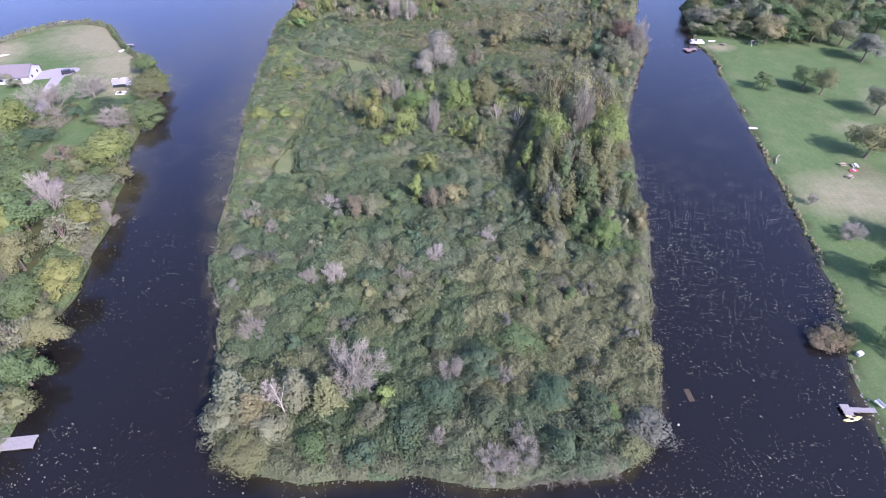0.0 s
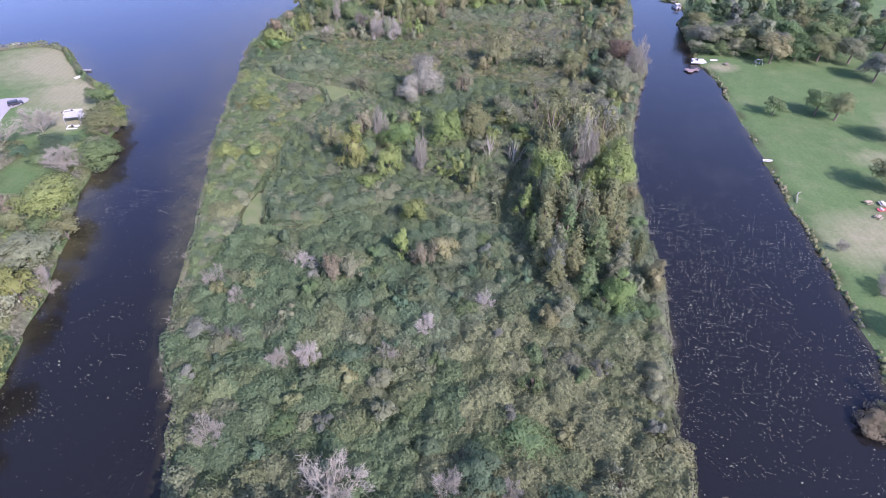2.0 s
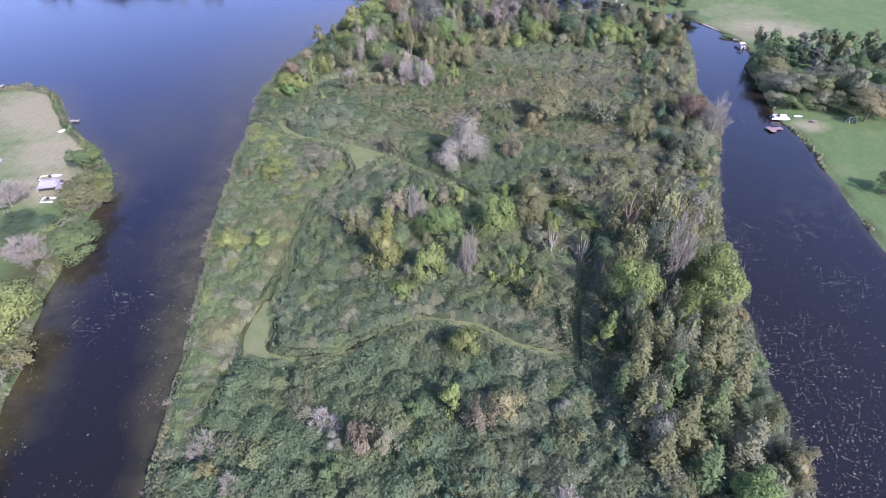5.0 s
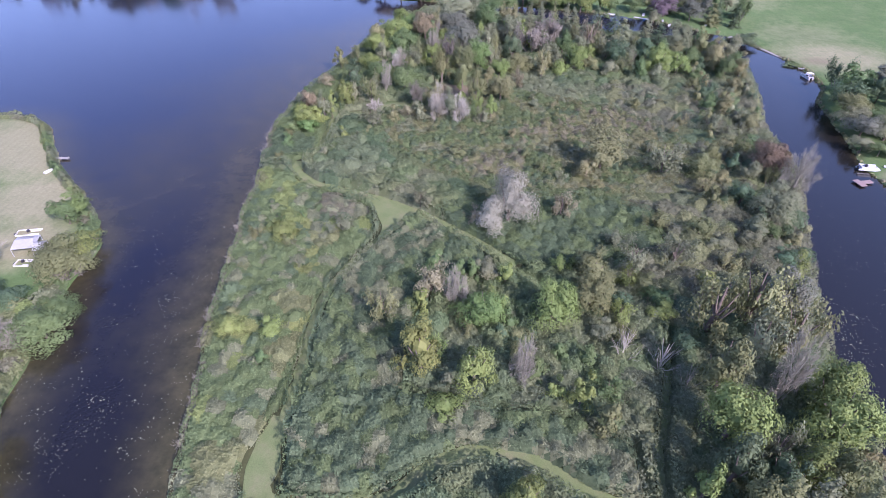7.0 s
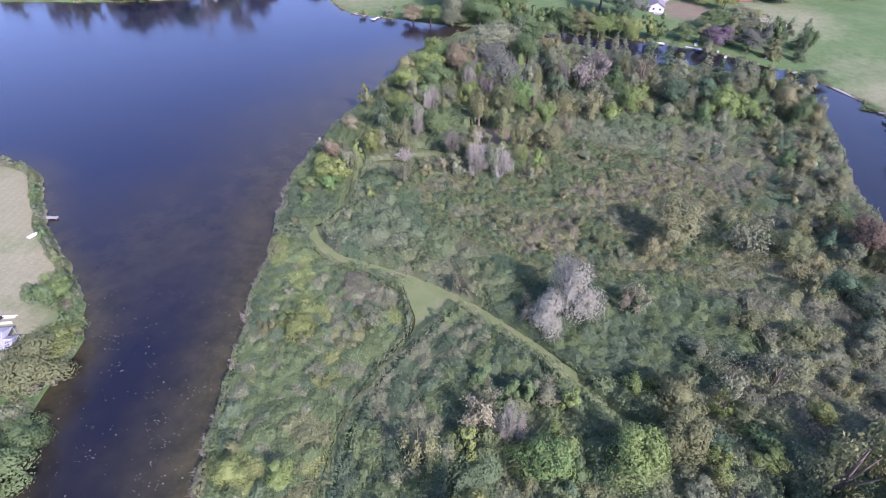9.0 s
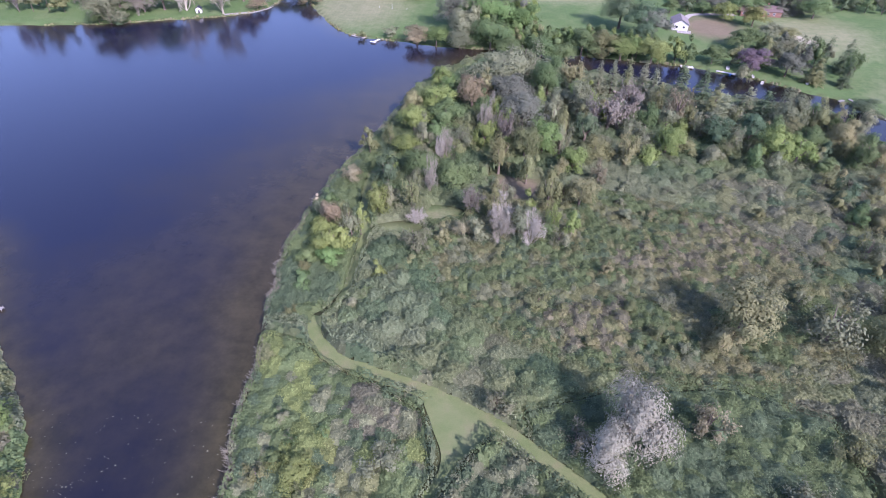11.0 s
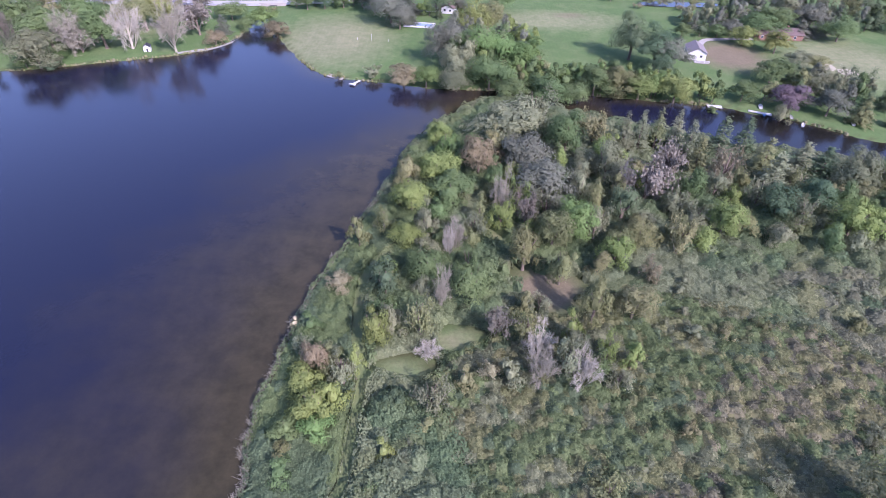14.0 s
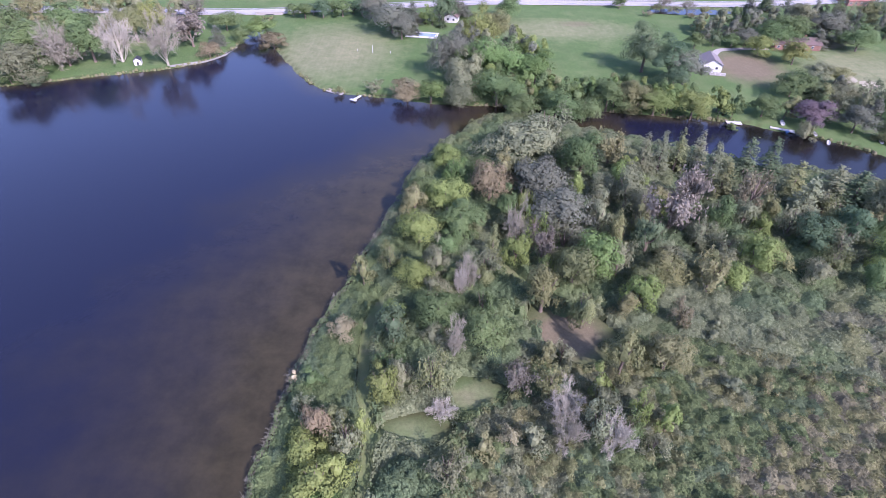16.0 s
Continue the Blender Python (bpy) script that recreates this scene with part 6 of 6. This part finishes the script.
def garden_bench(x, y, turn, label):
    b = thing("bench", x, y, turn, label, "bench")
    bm = bmesh.new()
    for k in range(3):
        block(bm, (1.8, 0.15, 0.05), (0, -0.2 + 0.18 * k, 0.45))
    part("seat", bm, WHITE, b)
    bm = bmesh.new()
    for k in range(3):
        block(bm, (1.8, 0.04, 0.13), (0, 0.33, 0.58 + 0.17 * k))
    part("backrest", bm, WHITE, b)
    for px in (-0.75, 0.75):
        for py in (-0.22, 0.3):
            box_part("leg", (0.08, 0.08, 0.45), (px, py, 0.22), WHITE, b)
    return b


garden_bench(81.6, 64.6, -70, "white garden bench at the foot of the jetty")
box_thing = thing("storage_box", 84.6, 76.6, 20, "white storage box on the bank", "storage box")
box_part("body", (1.2, 0.8, 0.7), (0, 0, 0.35), WHITE, box_thing, 0.03)
box_part("lid", (1.28, 0.88, 0.08), (0, 0, 0.74), WHITE, box_thing, 0.03)
raft = thing("sunken_raft", 47.0, 66.5, 96, "brown half-sunken wooden raft among lily pads", "raft", z=-0.1)
for k in range(4):
    box_part("plank", (2.8, 0.26, 0.12), (0, -0.42 + 0.28 * k, 0.09), MUDDY, raft)
for bx, by in ((42.9, 60.0), (44.9, 92.0), (29.0, 44.6)):
    buoy = thing("buoy", bx, by, 0, "small white float on the dark water", "buoy", z=0.0)
    bm = bmesh.new()
    bmesh.ops.create_icosphere(bm, subdivisions=2, radius=0.22, matrix=Matrix.Translation((0, 0, 0.1)))
    part("float", bm, WHITE, buoy)
    bm = bmesh.new()
    rod(bm, (0, 0, 0.25), (0, 0, 0.5), 0.03, 6)
    part("ring_post", bm, METAL, buoy)
rowboat(102.6, 172.6, -5, 2.8, WHITE, "white rowboat pulled up on the stony bank")
picnic_table(119.6, 149.4, 12, TAN_WOOD, "pale wooden picnic table on the mown lawn")
picnic_table(123.2, 148.8, 80, WHITE, "white picnic table on the mown lawn")
picnic_table(118.2, 142.6, 35, TAN_WOOD, "tan wooden picnic table on the mown lawn")
play = thing("pedal_boat", 121.6, 146.2, 10, "red and white pedal boat lying on the lawn", "boat")
part("hull", hull_mesh(2.6, 1.3, 0.45), RED, play)
for s in (-0.35, 0.35):
    box_part("seat", (0.5, 0.45, 0.4), (-0.3, s, 0.45), WHITE, play)
dock(107.5, 244.5, 196, 3.4, 1.6, RED_WOOD, "reddish wooden dock with a wider end", (2.2, 3.6))
pontoon_boat(110.2, 251.8, -4, "white pontoon boat moored by the wooded point", 6.4, z=0.5, canopy=False)
rowboat(117.0, 252.6, 0, 3.0, WHITE, "small white rowboat on the point's grass")
picnic_table(120.4, 248.4, 20, RED_WOOD, "red-brown picnic table by the shore")


def swing_set(x, y, turn):
    s = thing("swing_set", x, y, turn, "grey metal swing set under the trees", "swing set")
    bm = bmesh.new()
    rod(bm, (-1.8, 0, 2.3), (1.8, 0, 2.3), 0.05)
    part("top_bar", bm, METAL, s)
    for px in (-1.8, 1.8):
        for py in (-1, 1):
            bm = bmesh.new()
            rod(bm, (px, 0, 2.3), (px, py * 1.0, 0), 0.045)
            part("leg", bm, METAL, s)
    for px in (-0.8, 0.8):
        bm = bmesh.new()
        for d in (-0.22, 0.22):
            rod(bm, (px + d, 0, 2.3), (px + d, 0, 0.5), 0.012, 5)
        ch = part("chain_pair", bm, METAL, s)
        box_part("swing_seat", (0.5, 0.2, 0.04), (px, 0, 0.5), BLUE, s)


swing_set(133.5, 248.5, 20)
pontoon_boat(126.4, 327.5, 100, "white pontoon boat moored at the channel bend", 5.6, z=0.1)
dock(129.3, 336.0, 165, 2.6, 1.2, GREY_WOOD, "short grey dock at the channel bend")
dock(112.5, 375.5, 215, 3.2, 1.2, GREY_WOOD, "short grey dock below the green field")
rowboat(104.6, 390.6, 70, 3.4, WHITE, "white rowboat drawn up on the field's edge")
strip_on_ground("seawall", [(114.6, 376), (119.5, 362), (125.6, 349.5)], 0.9, CONCRETE, "low pale concrete seawall along the channel", "seawall", 0.25)

# ---- the wooded peninsula on the lake ----
dock(-76.8, 53.2, 8, 6.6, 2.5, GREY_WOOD, "wide weathered grey plank dock by the wooded bank")
dock(-138.0, 237.4, 5, 4.4, 0.9, GREY_WOOD, "narrow grey dock reaching into the lake")
rowboat(-134.6, 229.6, 70, 3.0, WHITE, "white rowboat turned over on the bank", over=True)
raft2 = thing("swim_raft", -177.5, 264.0, 15, "white square swim raft anchored off the point", "raft", z=0.0)
box_part("deck", (3.0, 3.0, 0.14), (0, 0, 0.42), WHITE, raft2)
for s in (-1.1, 1.1):
    bm = bmesh.new()
    rod(bm, (-1.4, s, 0.15), (1.4, s, 0.15), 0.24, 10)
    part("float", bm, BLUE, raft2)
rowboat(-178.5, 222.0, 30, 3.6, WHITE, "white rowboat on the peninsula's far shore")


def canopy_shelter(x, y, turn, size, label):
    """A peaked white canopy on posts."""
    lx, ly = size
    s = thing("canopy_shelter", x, y, turn, label, "shelter")
    bm = bmesh.new()
    lo = [bm.verts.new((a * lx / 2, b * ly / 2, 2.2)) for a, b in ((-1, -1), (1, -1), (1, 1), (-1, 1))]
    hi = [bm.verts.new((a * lx * 0.38, 0, 3.2)) for a in (-1, 1)]
    for f in ((lo[0], lo[1], hi[1], hi[0]), (lo[2], lo[3], hi[0], hi[1]), (lo[1], lo[2], hi[1]), (lo[3], lo[0], hi[0])):
        bm.faces.new(f)
    bmesh.ops.solidify(bm, geom=bm.faces[:], thickness=0.05)
    part("roof", bm, WHITE, s)
    for a in (-1, 1):
        for b in (-1, 1):
            bm = bmesh.new()
            rod(bm, (a * lx * 0.48, b * ly * 0.48, 0), (a * lx * 0.48, b * ly * 0.48, 2.25), 0.05)
            part("post", bm, METAL, s)
    return s


canopy_shelter(-118.8, 195.2, 15, (5.0, 5.0), "white peaked canopy shelter on the lawn")
canopy_shelter(-114.9, 194.2, 15, (2.2, 3.6), "grey-white canopy beside the boat shelter")
pontoon_boat(-122.6, 201.4, 12, "white pontoon boat parked on the lawn", 6.8, canopy=False)
pontoon_boat(-117.0, 190.2, 5, "small white pontoon boat by the shelter", 4.2, canopy=False)
gable_house(-163.0, 201.0, 10, (17, 11), 2.5, 2.6, WHITE, ROOF_GREY, "white house with a grey shingle roof on the peninsula")
strip_on_ground("driveway", [(-128, 158), (-136, 172), (-141, 184), (-145, 195), (-147, 205)], 4.0, CONCRETE, "pale concrete driveway to the peninsula house", "driveway", 0.07)
patch_on_ground("driveway_apron", -150.5, 206, 9.5, 4.6, CONCRETE, "pale concrete apron before the peninsula house", "driveway", 3, 0.09, 25)


def car(x, y, turn):
    c = thing("car", x, y, turn, "black sport utility car parked on the driveway", "car")
    bm = bmesh.new()
    prof = [(-2.3, 0.35), (-2.35, 0.95), (-2.2, 1.05), (1.2, 1.05), (2.2, 0.92), (2.3, 0.6), (2.25, 0.35)]
    a = [bm.verts.new((px, -0.92, pz)) for px, pz in prof]
    b = [bm.verts.new((px, 0.92, pz)) for px, pz in prof]
    bm.faces.new(a)
    bm.faces.new(b[::-1])
    for k in range(len(prof)):
        bm.faces.new((a[k], b[k], b[(k + 1) % len(prof)], a[(k + 1) % len(prof)]))
    bmesh.ops.recalc_face_normals(bm, faces=bm.faces[:])
    bmesh.ops.bevel(bm, geom=bm.edges[:], offset=0.06, segments=1, affect="EDGES")
    part("body", bm, DARK, c)
    bm = bmesh.new()
    block(bm, (3.0, 1.55, 0.62), (-0.6, 0, 1.36), bevel=0.18)
    part("cabin", bm, GLASS, c)
    box_part("roof", (2.3, 1.3, 0.06), (-0.7, 0, 1.68), DARK, c, 0.02)
    for px in (-1.45, 1.45):
        for s in (-1, 1):
            bm = bmesh.new()
            rod(bm, (px, s * 0.72, 0.36), (px, s * 0.96, 0.36), 0.36, 14)
            w = part("wheel", bm, DARK, c)
            bm = bmesh.new()
            rod(bm, (px, s * 0.94, 0.36), (px, s * 0.98, 0.36), 0.2, 10)
            part("rim", bm, METAL, w)
    for s in (-0.65, 0.65):
        box_part("headlight", (0.08, 0.35, 0.14), (2.27, s, 0.78), WHITE, c)


car(-144.3, 206.2, 35)

# ---- the far shore: houses, docks, fields and the road ----
gable_house(68.5, 455.5, 80, (11, 7.6), 3.0, 2.0, WHITE, ROOF_GREY, "white gabled house with a grey roof above the channel", chimney=False)
patio = thing("patio", 69.0, 447.6, -10, "white railed patio before the gabled house", "patio")
box_part("slab", (6.4, 3.0, 0.25), (0, 0, 0.1), CONCRETE, patio)
for px in (-3, -1, 1, 3):
    box_part("rail_post", (0.1, 0.1, 1.0), (px, -1.4, 0.7), WHITE, patio)
box_part("rail", (6.2, 0.08, 0.1), (0, -1.4, 1.15), WHITE, patio)
gable_house(116.5, 480.0, -2, (21, 9), 2.7, 1.9, BRICK, ROOF_BROWN, "long brick house with a brown roof among trees", chimney=True)
gable_house(-43.0, 511.0, 78, (8, 6.6), 2.6, 1.7, WHITE, ROOF_BROWN, "white gabled house with a brown roof by the road")
gable_house(-51.5, 513.5, 70, (7, 5.6), 2.5, 1.6, WHITE, ROOF_BROWN, "white garage wing with a brown roof by the road")
gable_house(189.0, 556.0, 5, (15, 10), 3.0, 2.8, BRICK, ROOF_RED, "brick house with a red roof beyond the road")
gable_house(-178.0, 494.0, 10, (12, 8), 3.0, 2.2, WHITE, ROOF_GREY, "white house half hidden among the far trees")
strip_on_ground("driveway", [(74, 466), (80, 475), (90, 477), (104, 478)], 3.0, CONCRETE, "pale concrete driveway between the far houses", "driveway", 0.07)


def shed(x, y, turn):
    s = thing("garden_shed", x, y, turn, "small white garden shed with a dark roof by the lake", "shed")
    bm = bmesh.new()
    pts = [(-1.4, 0), (1.4, 0), (1.4, 2.0), (0, 3.0), (-1.4, 2.0)]
    a = [bm.verts.new((px, -1.5, pz)) for px, pz in pts]
    b = [bm.verts.new((px, 1.5, pz)) for px, pz in pts]
    bm.faces.new(a)
    bm.faces.new(b[::-1])
    for k in range(5):
        bm.faces.new((a[k], b[k], b[(k + 1) % 5], a[(k + 1) % 5]))
    part("wall", bm, WHITE, s)
    for k in (-1, 1):
        box_part("roof", (1.95, 3.5, 0.1), (k * 0.8, 0, 2.58), DARK, s, 0.01, (0, k * 35.5, 0))
    box_part("door", (0.8, 0.06, 1.5), (0.1, -1.52, 0.75), DARK, s)


shed(-176.5, 449.0, 15)
pool = thing("swimming_pool", -57.5, 488.5, -8, "white-edged swimming pool with a blue cover", "pool")
bm = bmesh.new()
for sx, sy, px, py in ((15, 1.2, 0, 3.1), (15, 1.2, 0, -3.1), (1.2, 5.0, 6.9, 0), (1.2, 5.0, -6.9, 0)):
    block(bm, (sx, sy, 0.5), (px, py, 0.2), bevel=0.05)
part("edge", bm, WHITE, pool)
box_part("cover", (12.6, 5.0, 0.3), (0, 0, 0.2), plain_mat("pool_cover", (0.20, 0.28, 0.36), 0.5), pool)
patch_on_ground("pond", 85, 531, 25, 5.5, WATER, "small dark pond below the road", "pond", 5, 0.3, 2)
patch_on_ground("sand_patch", 122.5, 444, 3.4, 4.6, SAND, "pale yellow sand patch in the far garden", "sand", 7, 0.08)
patch_on_ground("sand_patch", 128.5, 438, 4.4, 3.6, SAND, "pale yellow sand patch in the far garden", "sand", 8, 0.08)
dock(56.5, 404.6, -8, 5.4, 2.2, WHITE, "white floating platform at the far bank")
dock(71.0, 401.2, -25, 6.5, 1.3, WHITE, "pale dock along the far bank", (1.6, 2.2))
rowboat(76.6, 404.0, 70, 4.2, WHITE, "white motorboat hull drawn up on the bank")
skiff = thing("jet_ski", 76.2, 398.6, 60, "blue and white jet ski moored at the dock", "jet ski", z=0.0)
part("hull", hull_mesh(2.8, 1.1, 0.45, False), BLUE, skiff)
box_part("seat", (1.2, 0.35, 0.35), (-0.3, 0, 0.65), WHITE, skiff, 0.06)
box_part("handlebar", (0.1, 0.7, 0.08), (0.45, 0, 0.95), DARK, skiff)
rowboat(84.6, 396.0, 75, 3.0, WHITE, "white rowboat on the far bank")
rowboat(86.6, 390.4, 60, 3.2, WHITE, "white rowboat afloat near the far bank", z=0.0)
dock(-79.2, 421.8, 240, 4.2, 1.0, WHITE, "pale bent pier on the lake's far shore", (1.2, 2.8))


def shore_stones():
    """Stones along the banks, many and small."""
    rng = np.random.default_rng(77)
    bm_v, bm_f = [], []
    def stone(x, y, s):
        n0 = len(bm_v)
        z = float(ground_z([x], [y])[0])
        for d in ((1, 0, 0), (0, 1, 0), (-1, 0, 0), (0, -1, 0), (0.1, 0.1, 0.75), (0, 0, -0.6), (0.7, 0.7, 0.25), (-0.7, 0.7, 0.3), (-0.7, -0.7, 0.2), (0.7, -0.7, 0.3)):
            w = s * rng.uniform(0.75, 1.2)
            bm_v.append((x + d[0] * w, y + d[1] * w, z + 0.1 * s + d[2] * w * 0.7))
        ring = [0, 6, 1, 7, 2, 8, 3, 9]
        for k in range(8):
            a, b = ring[k], ring[(k + 1) % 8]
            bm_f.append((n0 + a, n0 + b, n0 + 4))
            bm_f.append((n0 + b, n0 + a, n0 + 5))
    line = curve(SHORE_MAIN[:-4], False, 0.7)
    for px, py in line:
        if px < -260 or py < 45:
            continue
        pale = (-94 < px < -66 and py < 440) or (-204 < px < -184) or (py < 260) or (-160 < px < -141 and py < 480)
        for _ in range(2 if pale else 0):
            if rng.uniform() < (0.55 if py < 260 else 0.95):
                stone(px + rng.normal(0, 0.35), py + rng.normal(0, 0.3), rng.uniform(0.1, 0.27))
    me = bpy.data.meshes.new("shore_stones")
    me.from_pydata(bm_v, [], bm_f)
    me.materials.append(STONE)
    return tagged(new("shore_stones", me), "grey stones lining the water's edge", "stones", kind="stuff")


shore_stones()
for line in ([(-208, 426), (-198.5, 427), (-194, 429.3), (-190, 433)], [(-163, 447.6), (-153.5, 453.4), (-148, 459), (-143.4, 467.8), (-141.8, 475)]):
    strip_on_ground("stone_edging", line, 1.3, STONE, "low pale stone edging along the lake shore", "stone edging", 0.3, 1.5)
strip_on_ground("stone_beach", [(-93, 427.2), (-90, 425.4), (-86.5, 424)], 2.0, CONCRETE, "pale stony landing at the field's edge", "landing", 0.22, 1.0)
for px, py, h in ((-79, 466, 3.2), (-86, 468, 1.0), (-71, 465, 1.0)):
    pole = thing("pole", px, py, 0, "white pole standing in the dry field", "pole")
    bm = bmesh.new()
    rod(bm, (0, 0, 0), (0, 0, h), 0.07)
    part("shaft", bm, WHITE, pole)
    bm = bmesh.new()
    bmesh.ops.create_icosphere(bm, subdivisions=1, radius=0.12, matrix=Matrix.Translation((0, 0, h)))
    part("cap", bm, WHITE, pole)

ROAD = [(-340, 502), (-230, 514), (-175, 521), (-133, 528), (-70, 536), (-11, 542), (60, 545), (117, 547), (200, 563), (330, 590)]
strip_on_ground("road", ROAD, 8.5, ASPHALT, "pale grey two-lane road behind the far fields", "road", 0.5, 6.0)
road_line = curve(ROAD, False, 6.0)
for off in (-3.9, 3.9):
    side = np.gradient(road_line, axis=0)
    side = np.stack([-side[:, 1], side[:, 0]], 1) / np.linalg.norm(side, axis=1, keepdims=True)
    line = road_line + side * off
    z = ground_z(line[:, 0], line[:, 1]) + 0.45
    rail = thing("guard_rail", 0, 0, 0, "galvanised guard rail along the far road", "guard rail", z=0.0)
    bm = bmesh.new()
    vs = [[bm.verts.new((p[0], p[1], q + dz)) for dz in (0.5, 0.8)] for p, q in zip(line, z)]
    for a, b in zip(vs, vs[1:]):
        bm.faces.new((a[0], b[0], b[1], a[1]))
    bmesh.ops.solidify(bm, geom=bm.faces[:], thickness=0.08)
    part("beam", bm, METAL, rail)
    for p, q in zip(line[::2], z[::2]):
        bm = bmesh.new()
        block(bm, (0.14, 0.14, 1.0), (p[0], p[1], q + 0.2))
        part("post", bm, GREY_WOOD, rail)
culvert = thing("culvert", -139.5, 523.0, 6, "concrete culvert head where the inlet meets the road", "culvert", z=0.0)
box_part("head_wall", (14, 0.6, 2.6), (0, 0, 1.0), CONCRETE, culvert)
# solid dark block painted in for the shade inside the culvert mouth
box_part("opening_shade", (4.6, 0.64, 1.5), (0, -0.05, 0.5), DARK, culvert)
log = thing("fallen_log", 38.5, 107.5, 150, "bleached fallen log in the island's grove", "log")
bm = bmesh.new()
rod(bm, (-3.2, 0, 2.2), (3.0, 0, 3.6), 0.16, 8, 0.07)
part("trunk", bm, TWIG["pale"], log)
bm = bmesh.new()
rod(bm, (0.6, 0, 3.0), (2.0, 0.9, 3.9), 0.06, 6, 0.02)
part("limb", bm, TWIG["pale"], log)

dead = thing("dead_tree", -26.8, 57.6, 0, "bleached dead tree leaning out of the thicket", "tree")
bm = bmesh.new()
rod(bm, (0, 0, 0.4), (-1.5, 2.1, 4.2), 0.14, 8, 0.11)
rod(bm, (-1.5, 2.1, 4.2), (-3.4, 4.2, 6.8), 0.11, 8, 0.05)
rod(bm, (-1.5, 2.1, 4.2), (-0.9, 4.6, 7.2), 0.08, 8, 0.03)
part("trunk", bm, TWIG["pale"], dead)
for k in range(9):
    rr = random.Random(k + 40)
    u = 0.35 + 0.07 * k
    foot = Vector((-3.2 * u, 4.4 * u, 0.8 + 5.8 * u))
    tip = foot + Vector((rr.uniform(-2.2, 1.2), rr.uniform(-0.6, 2.0), rr.uniform(0.6, 1.8)))
    bm = bmesh.new()
    rod(bm, foot, tip, 0.07, 6, 0.025)
    for j in range(3):
        mid = foot.lerp(tip, 0.4 + 0.2 * j)
        rod(bm, mid, mid + Vector((rr.uniform(-0.9, 0.6), rr.uniform(-0.5, 0.8), rr.uniform(0.1, 0.8))), 0.035, 5, 0.012)
    part("limb", bm, TWIG["pale"], dead)

driftwood = thing("driftwood", 101.6, 152.6, 60, "bleached driftwood branch lying on the mown bank", "branch")
bm = bmesh.new()
rod(bm, (-3.0, 0, 0.15), (0.4, 0.3, 0.5), 0.14, 7, 0.1)
rod(bm, (0.4, 0.3, 0.5), (3.2, -0.6, 0.3), 0.1, 7, 0.04)
part("stem", bm, TWIG["pale"], driftwood)
for k in range(5):
    rr = random.Random(k + 90)
    foot = Vector((-1.6 + 0.9 * k, 0.1, 0.4))
    bm = bmesh.new()
    rod(bm, foot, foot + Vector((rr.uniform(0.2, 1.2), rr.uniform(-1.4, 1.4), rr.uniform(0.1, 0.7))), 0.05, 5, 0.015)
    part("limb", bm, TWIG["pale"], driftwood)
